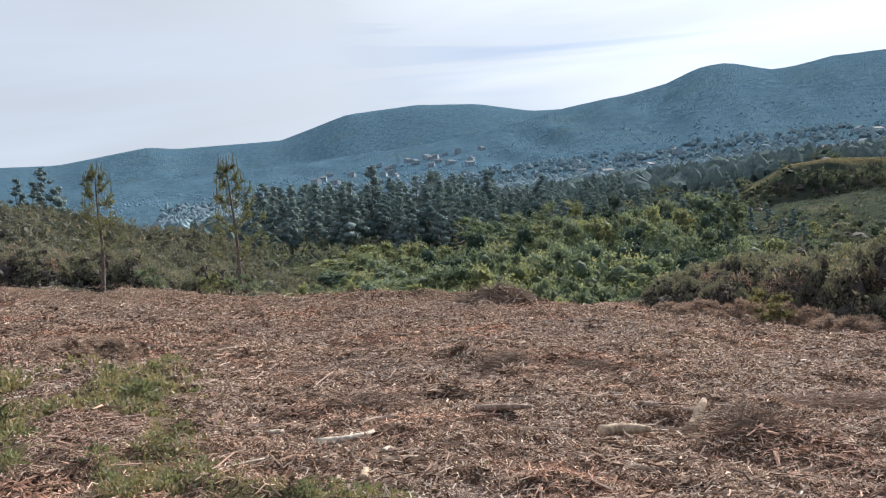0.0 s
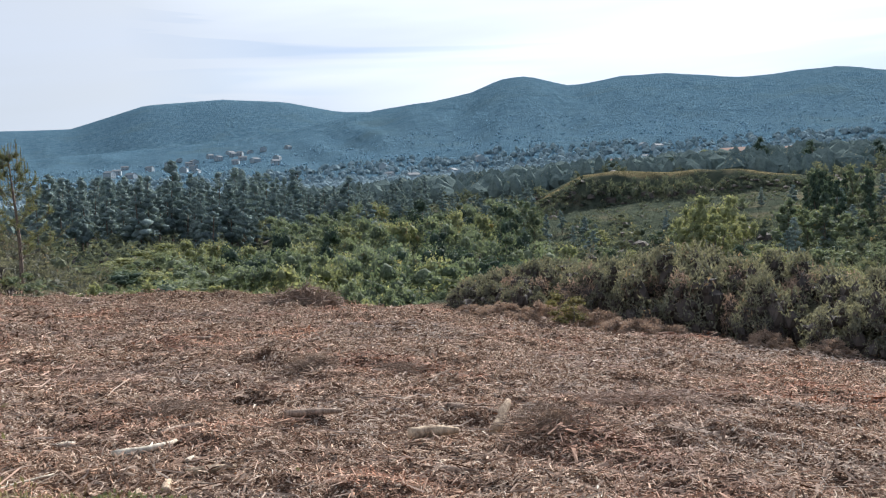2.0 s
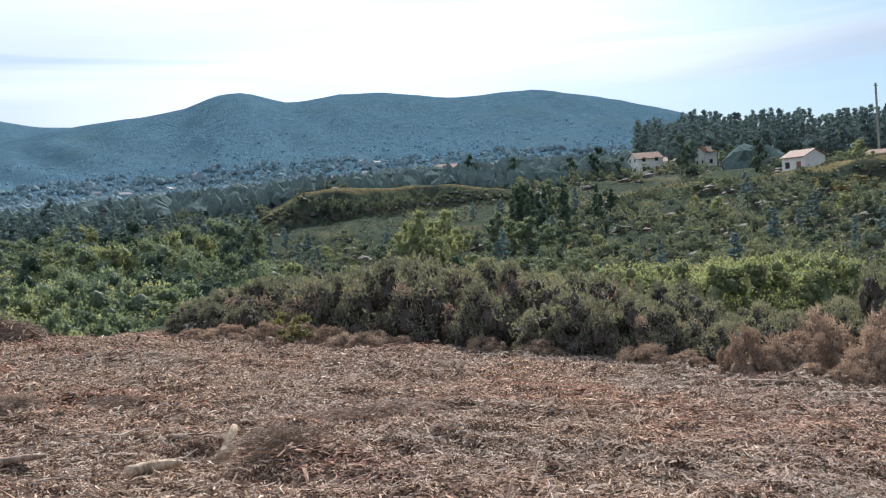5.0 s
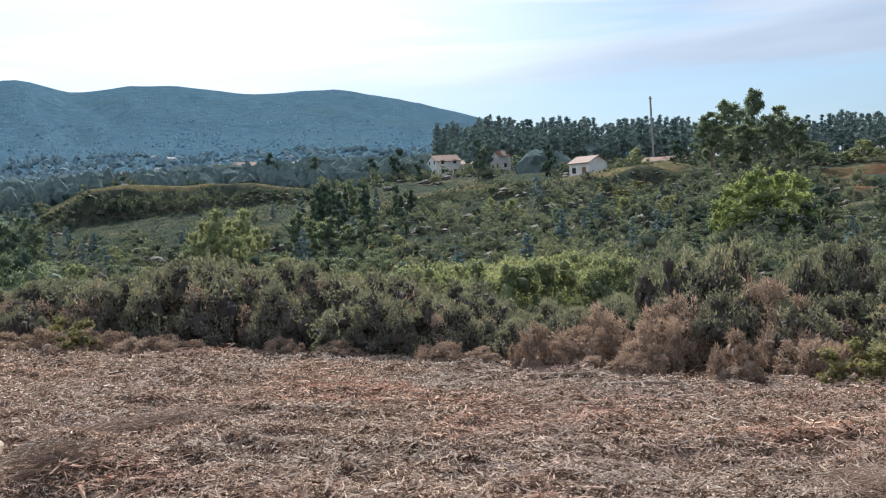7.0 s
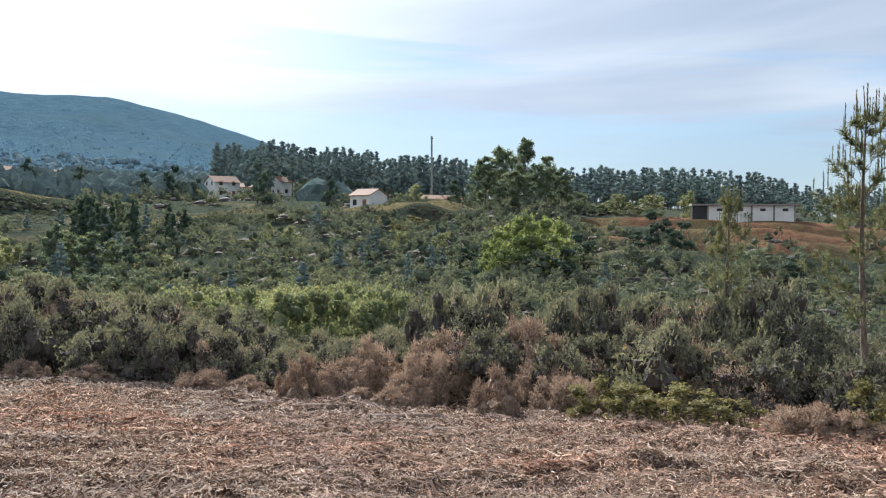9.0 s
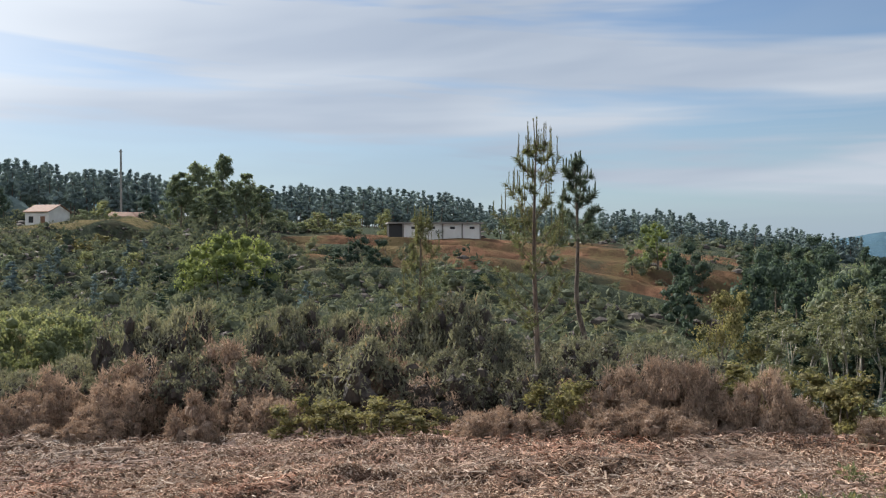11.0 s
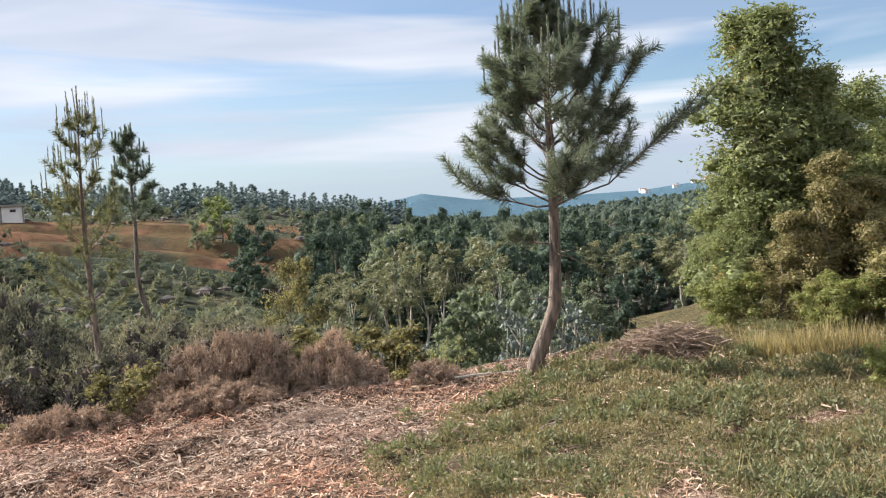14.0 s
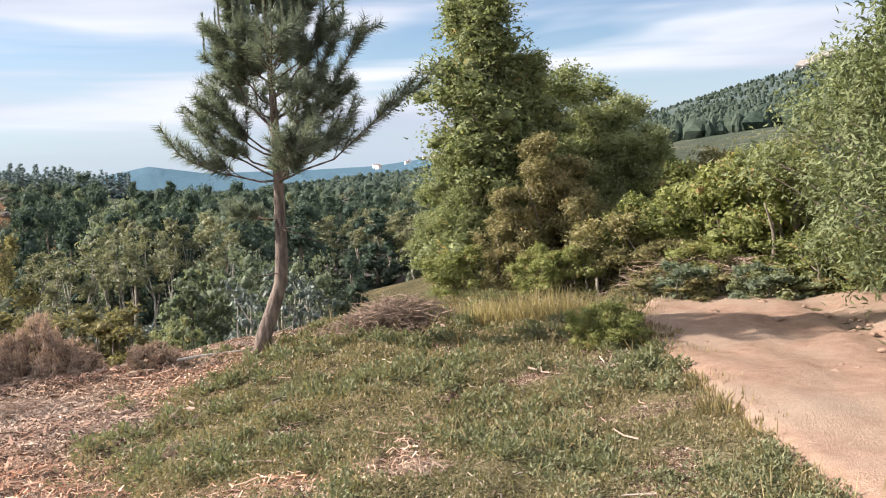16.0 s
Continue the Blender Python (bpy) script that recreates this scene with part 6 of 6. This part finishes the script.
def make_litter():
    rng = np.random.RandomState(50)
    g = Heap()
    az, r, p = scatter(rng, 255000, -36, 128, 0.9, 29, lambda a, q, u: u > grass_share(a, q) * 0.9, 0.75)
    p = p[~on_track(p)]
    r = np.hypot(p[:, 0], p[:, 1])
    k = len(p)
    size = np.clip(r / 10, 0.75, 1.5)
    strips(g, rng, p + rng.rand(k, 1) ** 2 * [0, 0, 0.035], rng.gamma(2.0, 0.016, k) * size + 0.012, rng.gamma(2.0, 0.0032, k) * size + 0.003, 0.9)
    tagged(new("wood_chips", g.mesh("wood_chips", M_CHIPS)), "reddish-brown wood chips and bark strewn over the clearing", "wood chips", "", "stuff")
    # long bent strands of bark matted over the chips
    g = Heap()
    az, r, p = scatter(rng, 94000, -36, 122, 0.9, 24, lambda a, q, u: u > grass_share(a, q) * 0.9, 0.7)
    p = p[~on_track(p)]
    k = len(p)
    far = np.clip(np.hypot(p[:, 0], p[:, 1]) / 9, 0.8, 1.6)
    a, ln = rng.uniform(0, 6.283, k), rng.gamma(3.0, 0.026, k) + 0.05
    turn = rng.normal(size=k) * 0.5
    lift = np.abs(rng.normal(size=k)) * 0.018
    line = []
    for q, b, up in ((-0.5, -1, 0.2), (0.0, 0, 1.0), (0.5, 1, 0.2)):
        w = a + turn * b
        c = p + np.stack([np.cos(w) * ln * q, np.sin(w) * ln * q, lift * up + 0.006], -1)
        side = np.stack([-np.sin(w), np.cos(w), rng.normal(size=k) * 0.5], -1) * (rng.uniform(0.003, 0.0075, k) * far)[:, None] * (1.0 if b == 0 else 0.6)
        line += [c + side, c - side]
    v = np.stack(line, 1)
    g.add(v.reshape(-1, 3), (np.array([(0, 1, 3, 2), (2, 3, 5, 4)])[None] + 6 * np.arange(k)[:, None, None]).reshape(-1, 4))
    tagged(new("bark_strands", g.mesh("bark_strands", M_STRANDS)), "matted pale and dark bark strands over the clearing", "bark litter", "", "stuff")
    # raked-up bits: low dark heaps of bark, needles and long slivers
    g = Heap()
    az, r, p = scatter(rng, 760, -36, 108, 3.0, 25, lambda a, q, u: u > grass_share(a, q) * 0.9, 0.85)
    for q in p:
        k = rng.randint(40, 120)
        wide, turn = rng.uniform(0.12, 0.75), -math.atan2(q[0], q[1]) + rng.uniform(-0.45, 0.45)
        o = rng.normal(size=(k, 2)) * [wide, wide * 0.4]
        xy = q[:2] + np.stack([o[:, 0] * math.cos(turn) - o[:, 1] * math.sin(turn), o[:, 0] * math.sin(turn) + o[:, 1] * math.cos(turn)], -1)
        hump = rng.uniform(0.04, 0.13) * np.exp(-(o[:, 0] / wide) ** 2 * 0.5 - (o[:, 1] / wide / 0.4) ** 2 * 0.5) * rng.rand(k) ** 0.5
        far = 1 + np.hypot(q[0], q[1]) / 14
        strips(g, rng, np.column_stack([xy, land(xy[:, 0], xy[:, 1]) + hump]), rng.gamma(2.0, 0.035, k) + 0.03, (rng.gamma(2.0, 0.003, k) + 0.004) * far, 0.3)
    tagged(new("raked_litter", g.mesh("raked_litter", M_RAKED)), "low raked heaps of dark bark and slivers", "wood litter", "", "stuff")
    g = Heap()
    az, r, p = scatter(rng, 9500, -36, 150, 3.0, 27, lambda a, q, u: u > grass_share(a, q) * 0.5, 0.75)
    p = p[~on_track(p)]
    p = p[(waves(p[:, 0], p[:, 1], 5.5, 21, 2) >= -0.05) | (rng.rand(len(p)) < 0.35)]
    k = len(p)
    a, ln = rng.uniform(0, 6.28, k), rng.gamma(2.0, 0.065, k) + 0.06
    d = np.stack([np.cos(a), np.sin(a), rng.normal(size=k) * 0.12], -1)
    side = np.stack([-d[:, 1], d[:, 0], 0 * a], -1)
    e = side * (rng.normal(size=k) * 0.12 * ln)[:, None]
    rad = rng.uniform(0.002, 0.006, k) * (1 + np.hypot(p[:, 0], p[:, 1]) / 14)
    s = np.stack([p - d * ln[:, None] / 2, p + e, p + d * ln[:, None] / 2], 1)
    s[..., 2] = np.maximum(s[..., 2], land(s[..., 0], s[..., 1])) + rng.uniform(0.005, 0.045, (k, 1))
    w = np.arange(3) * 2.094
    ring = s[:, :, None] + (rad[:, None] * [1.0, 0.9, 0.5])[..., None, None] * (side[:, None, None] * np.cos(w)[:, None] + np.array([0, 0, 1.0]) * np.sin(w)[:, None])
    q = np.array([(i * 3 + j, i * 3 + (j + 1) % 3, i * 3 + 3 + (j + 1) % 3, i * 3 + 3 + j) for i in range(2) for j in range(3)])
    g.add(ring.reshape(-1, 3), (q[None] + 9 * np.arange(k)[:, None, None]).reshape(-1, 4))
    tagged(new("fallen_twigs", g.mesh("fallen_twigs", M_GREY_STICKS)), "grey and brown broken twigs lying over the clearing", "twigs", "", "stuff")


make_litter()


def make_grass():
    rng = np.random.RandomState(51)
    for name, count, a0, a1, r0, r1, ln, slim, mat, label in (("low_weeds", 300000, 90, 158, 3.0, 16, 0.027, 0.5, M_WEED, "low green weeds and clover by the track"),
                                                               ("grass_blades", 13000, 88, 160, 2.0, 17, 0.13, 0.05, M_STRAW, "dry straw-coloured grass among the weeds"),
                                                               ("weed_patch", 90000, -38, 8, 3.5, 13, 0.040, 0.5, M_WEED, "patch of low green weeds on the clearing"),
                                                               ("dry_grass_patch", 9000, -38, 8, 2.0, 13, 0.10, 0.06, M_STRAW, "dry grass on the clearing")):
        az, r, p = scatter(rng, count, a0, a1, r0, r1, lambda a, q, u: u < grass_share(a, q), 0.8)
        tuft = waves(p[:, 0], p[:, 1], 0.9, 31, 3)
        ok = (~on_track(p)) & (tuft + rng.rand(len(p)) * 0.9 > 0.15)
        p, tuft, r = p[ok], tuft[ok], r[ok]
        k = len(p)
        size = ln * np.clip(r / 6, 0.8, 1.9) * rng.uniform(0.5, 1.4, k)
        up = rng.normal(size=(k, 3)) * 0.55 + [0, 0, 0.8]
        g = Heap()
        lift = np.maximum(tuft, 0)[:, None] * [0, 0, 0.11] * rng.rand(k, 1)
        leaves(g, rng, p + lift, up, size, np.maximum(size * slim, 0.004), 0.2)
        tagged(new(name, g.mesh(name, mat)), label, "grass", "", "stuff")


make_grass()


def make_herbs():
    """Leafy plants standing out of the low growth, thick along the track."""
    rng = np.random.RandomState(52)
    g, dry = Heap(), Heap()
    az, r, p = scatter(rng, 3600, 90, 158, 2.3, 16, lambda a, q, u: u < grass_share(a, q), 0.8)
    clump = waves(p[:, 0], p[:, 1], 2.6, 47, 2)
    ok = (~on_track(p)) & (clump + 0.5 * rng.rand(len(p)) > 0.25)
    p = np.concatenate([p[ok], scatter(rng, 620, -36, 6, 2.6, 12.5, lambda a, q, u: u < grass_share(a, q), 0.8)[2]])
    for q in p:
        k = rng.randint(30, 90)
        size = rng.uniform(0.06, 0.17)
        d = unit(rng.normal(size=(k, 3)) + [0, 0, 0.9])
        d[:, 2] = np.abs(d[:, 2])
        b = q + d * size * rng.uniform(0.3, 1.0, (k, 1)) * [1, 1, 0.9]
        ln = rng.uniform(0.022, 0.052, k) * np.clip(np.hypot(q[0], q[1]) / 6, 0.8, 1.6)
        leaves(g, rng, b, d + rng.normal(size=(k, 3)) * 0.5, ln, ln * 0.5, 0.25)
        m = rng.randint(0, 3)
        if m:
            up = unit(rng.normal(size=(m, 3)) * 0.45 + [0, 0, 1])
            leaves(dry, rng, q + rng.normal(size=(m, 3)) * [0.07, 0.07, 0], up, rng.uniform(0.12, 0.3, m), 0.006, 0.1)
    tagged(new("leafy_herbs", g.mesh("leafy_herbs", M_HERB)), "dark leafy herbs scattered in the grass", "weeds", "", "stuff")
    tagged(new("dry_stalks", dry.mesh("dry_stalks", M_PLUME)), "pale dry stalks standing among the herbs", "grass", "", "stuff")


make_herbs()


def tussock(az, r, h, w, seed, blades=300, mat=None, label="tall dry straw-coloured grass tussock"):
    rng = np.random.RandomState(seed)
    g = Heap()
    a, q = rng.uniform(0, 6.28, blades), np.sqrt(rng.rand(blades)) * w
    b = np.stack([q * np.cos(a), q * np.sin(a), 0 * a], -1)
    d = unit(np.stack([0.35 * np.cos(a) * q / w, 0.35 * np.sin(a) * q / w, 1 + 0 * a], -1) + rng.normal(size=(blades, 3)) * 0.14)
    leaves(g, rng, b, d, h * rng.uniform(0.35, 1.15, blades), 0.013, 0.1)
    ob = new("grass_tussock", g.mesh("grass_tussock", mat or M_PLUME))
    ob.matrix_basis = spot(az, r, 0, 0.02)
    tagged(ob, label, "grass", "grass tussocks")


for i, (az, r, h, w) in enumerate(((127.4, 11.4, 0.34, 0.3), (128.8, 11.4, 0.4, 0.35), (130.2, 11.3, 0.46, 0.4), (131.6, 11.2, 0.46, 0.4), (132.9, 11.2, 0.4, 0.35), (125.9, 11.8, 0.3, 0.25),
                                   (126.6, 11.4, 0.4, 0.3))):
    tussock(az, r, h, w * 0.8, 200 + i, 170)
for i, (az, r, el, w) in enumerate(((134.2, 9.6, -8.6, 0.35), (135.4, 9.4, -8.9, 0.35), (136.2, 9.8, -9.4, 0.3), (133.2, 9.9, -9.5, 0.3))):
    tree((NEAR_SHRUB[1], 2.4, 1.1), az, r, el, w, "low leafy green bush at the track's edge", "bushes by the track", max(top_height(az, r, el), 0.35))


# dry grass hanging over the track's edge
rt = np.random.RandomState(230)
for i in range(34):
    u = rt.uniform(0, 1)
    x = float(np.interp(u, [0, 0.35, 0.75, 1], [-0.4, 3.55, 6.6, 8.9])) + rt.normal() * 0.10
    y = float(np.interp(u, [0, 0.35, 0.75, 1], [-2.2, -4.95, -7.2, -9.6])) + rt.normal() * 0.10
    tussock(math.degrees(math.atan2(x, y)), math.hypot(x, y), rt.uniform(0.08, 0.17), rt.uniform(0.14, 0.26), 240 + i, 130, (M_STRAW, M_WEED, M_STRAW)[i % 3], "low dry grass at the track's edge")


def fence_post(az, r, el):
    h = top_height(az, r, el)
    g = Heap()
    tube(g, [(0, 0, 0), (0.01, 0, h * 0.5), (0, 0.01, h)], [0.024, 0.023, 0.02], 8)
    ob = new("fence_post", g.mesh("fence_post", M_BARK_PALE))
    ob.matrix_basis = spot(az, r, 0, 0.05)
    tagged(ob, "weathered wooden fence post in the brambles", "post", "fence posts")


for az, r, el in ((139.9, 13.8, -6.4), (143.6, 13.7, -6.2), (134.2, 13.8, -7.6)):
    fence_post(az, r, el)


TWIGS = {}


def twig_mesh(mat, k):
    """One crooked twig, a metre long and 2 cm thick before scaling."""
    if (mat.name, k) not in TWIGS:
        rng = np.random.RandomState(400 + k)
        g = Heap()
        s = np.array([(-0.5, 0, 0), (-0.15, rng.normal() * 0.06, rng.normal() * 0.03), (0.2, rng.normal() * 0.07, rng.normal() * 0.03), (0.5, 0, 0)])
        tube(g, s, [0.011, 0.010, 0.008, 0.004], 4)
        for b in range(4):
            st = s[1] + (s[2] - s[1]) * rng.uniform(-0.3, 1.5)
            tube(g, [st, st + [rng.uniform(0.08, 0.25), rng.choice([-1, 1]) * rng.uniform(0.05, 0.15), rng.normal() * 0.05]], [0.005, 0.002], 3, False)
        TWIGS[mat.name, k] = g.mesh("twig", mat)
    return TWIGS[mat.name, k]


def brush_pile(az, r, w, d, h, count, seed, label, mat=None, length=0.7, thick=0.008):
    """Heap of cut twigs, each its own piece."""
    rng = np.random.RandomState(seed)
    ob = base("brush_pile", spot(az, r, -az, 0.02), label, "brush pile", "brush piles")
    for k in range(min(count, 290)):
        x, y = rng.normal() * 0.42 * w, rng.normal() * 0.42 * d
        z = h * math.exp(-((x / w) ** 2 + (y / d) ** 2) * 1.3) * rng.rand() ** 0.6
        ln = length * rng.uniform(0.4, 1.2)
        t = thick * rng.uniform(0.6, 1.5) / 0.010
        m = pose(x, y, z + 0.015, rng.uniform(0, 360), rng.normal() * 9, rng.uniform(0, 360))
        part("twig", twig_mesh(mat or M_TWIG, rng.randint(6)), ob, "", m @ Matrix.Diagonal((ln, t, t, 1)))


brush_pile(121.2, 11.6, 0.85, 0.5, 0.46, 290, 301, "heap of reddish-brown cut brushwood on the grass", None, 0.75, 0.0055)
brush_pile(119.4, 11.4, 0.55, 0.4, 0.3, 280, 302, "heap of reddish-brown cut brushwood on the grass", None, 0.6, 0.0045)
brush_pile(120.4, 11.3, 0.7, 0.4, 0.38, 290, 315, "heap of reddish-brown cut brushwood on the grass", None, 0.5, 0.004)
brush_pile(3.2, 22, 1.1, 0.5, 0.42, 300, 303, "heap of reddish raked twigs at the field's edge", None, 0.9, 0.014)
brush_pile(18.6, 7.2, 0.45, 0.3, 0.2, 150, 304, "tangle of broken brown twigs", None, 0.34, 0.003)
brush_pile(3.6, 10.9, 0.42, 0.3, 0.22, 130, 305, "tangle of broken brown twigs", None, 0.4, 0.003)
brush_pile(8.9, 10.7, 0.5, 0.3, 0.16, 130, 306, "tangle of broken brown twigs", None, 0.4, 0.003)
brush_pile(-6.0, 8.2, 0.6, 0.28, 0.14, 150, 307, "tangle of broken brown twigs", None, 0.4, 0.003)
brush_pile(25.0, 9.4, 1.0, 0.28, 0.16, 130, 308, "long windrow of grey twigs", M_GREY_STICKS, 0.42, 0.003)
brush_pile(21.8, 9.2, 0.7, 0.28, 0.13, 100, 309, "long windrow of grey twigs", M_GREY_STICKS, 0.42, 0.003)
brush_pile(-10, 10.9, 1.0, 0.45, 0.06, 170, 310, "flattened patch of silvery grey twigs", M_GREY_STICKS, 0.42, 0.003)
brush_pile(-5, 11.0, 1.0, 0.4, 0.06, 170, 311, "flattened patch of silvery grey twigs", M_GREY_STICKS, 0.42, 0.003)
brush_pile(72, 6.3, 0.80, 0.50, 0.24, 290, 312, "tangle of grey dry twigs", M_GREY_STICKS, 0.36, 0.003)
brush_pile(98, 9.6, 0.9, 0.4, 0.12, 160, 313, "spread of pale twigs before the bushes", M_GREY_STICKS, 0.5, 0.003)
for a, q, w in ((138.4, 13.5, 0.8), (140.6, 13.5, 0.9), (143.0, 13.4, 0.8)):
    brush_pile(a, q, w, 0.3, 0.6, 160, int(a * 10), "tangle of bare grey bramble stems on the bank", M_GREY_STICKS, 0.75, 0.003)
for a, q in ((101.5, 4.6), (112.5, 4.3), (118.5, 4.0), (107.5, 6.6), (123.0, 5.2), (128.5, 4.2)):
    brush_pile(a, q, 0.35, 0.18, 0.05, 60, int(a * 7), "flattened pale twigs lying in the weeds", M_GREY_STICKS, 0.3, 0.0025)
brush_pile(107.0, 4.9, 0.3, 0.2, 0.06, 70, 314, "pale twigs on the grass", M_GREY_STICKS, 0.4, 0.003)


def branch(az, r, turn, length, rad, bend, label, mat, seed, name="branch", lift=0.0):
    rng = np.random.RandomState(seed)
    g = Heap()
    k = np.linspace(-0.5, 0.5, 7)
    pts = np.stack([k * length, bend * np.cos(k * 3.1) + rng.normal(size=7) * rad * 0.3, np.full(7, rad * 0.7) + lift * (k + 0.5)], -1)
    tube(g, pts, rad * np.array([1.0, 1.05, 1, 0.9, 0.85, 0.7, 0.45]) * rng.uniform(0.9, 1.1, 7), 8)
    if length > 0.45:
        tube(g, [pts[3], pts[3] + [length * 0.12, length * 0.14, rad]], [rad * 0.5, rad * 0.2], 5)
    ob = new(name, g.mesh(name, mat, True))
    ob.matrix_basis = spot(az, r, turn - az)
    tagged(ob, label, name.replace("_", " "), "pieces of wood on the clearing")


SITES_C1 = ((11.0, 7.05, 6, 0.42, 0.055, 0.02, "short thick pale cut log", M_WOOD, "log"), (15.6, 7.6, 70, 0.34, 0.05, 0.0, "short pale split log standing askew", M_WOOD, "log"), (13.8, 8.1, -38, 0.55, 0.04, 0.02, "grey-brown broken branch on chips", M_TWIG, "branch"), (-0.6, 8.75, 24, 0.42, 0.015, 0.05, "pale bare curved stick", M_PALEWOOD, "branch"), (-7.4, 6.95, 20, 0.5, 0.030, -0.06, "pale curved branch on the chips", M_PALEWOOD, "branch"), (-5.2, 7.5, 35, 0.4, 0.028, 0.02, "grey tapering end of a branch", M_TWIG, "branch"), (-12.1, 7.5, 10, 0.20, 0.03, 0.02, "pale broken chunk of wood", M_PALEWOOD, "log"), (-3.6, 6.25, 4, 0.34, 0.032, 0.02, "brown chunk of wood", M_WOOD, "log"), (-4.8, 6.6, 60, 0.12, 0.018, 0.0, "white chip of split wood", M_PALEWOOD, "log"), (-6.4, 5.95, 84, 0.26, 0.03, 0.0, "thick stub of cut wood", M_WOOD, "log"), (-8.3, 5.9, 76, 0.22, 0.024, 0.0, "pale stub of cut wood", M_WOOD, "log"), (-15.1, 5.9, 32, 0.6, 0.010, 0.05, "thin pale twig on the chips", M_PALEWOOD, "branch"), (-4.3, 14.6, -4, 0.75, 0.05, 0.05, "dark curled piece of bark", M_TWIG, "branch"))
SITES_C2 = ((11.7, 6.05, -10, 0.42, 0.04, 0.03, "brown slab of loose bark", M_TWIG, "branch"), (3.2, 7.6, -8, 0.5, 0.035, 0.03, "brown slab of loose bark", M_TWIG, "branch"), (-26.9, 9.8, 30, 0.4, 0.02, 0.02, "thin pale twig on the chips", M_PALEWOOD, "branch"), (7.0, 10.6, -28, 0.7, 0.012, 0.03, "thin grey twig on the chips", M_TWIG, "branch"), (30.0, 9.4, 10, 0.35, 0.03, 0.02, "grey-brown broken branch on chips", M_TWIG, "branch"), (112.5, 5.8, -28, 0.5, 0.010, 0.05, "thin curved dry stick on the grass", M_TWIG, "branch"), (105.4, 17.5, 14, 2.1, 0.075, 0.05, "pale fallen trunk on the slope", M_BARK_PALE, "log"), (109.3, 10.7, 12, 0.9, 0.02, 0.05, "dead pale branch at the pine's foot", M_BARK_PALE, "branch"), (104.9, 10.6, 10, 0.35, 0.035, 0.0, "pale split log by the bushes", M_WOOD, "log"), (51, 12.6, -4, 0.9, 0.04, 0.03, "dark fallen branch at the edge", M_TWIG, "branch"), (56, 12.0, 5, 1.1, 0.045, 0.03, "dark fallen branch at the edge", M_TWIG, "branch"))
for az, r, turn, ln, rad, bend, lab, mat, nm in SITES_C1 + SITES_C2:
    branch(az, r, turn, ln, rad, bend, lab, mat, int(az * 7 + 300), nm, 0.2 if "askew" in lab else 0.0)
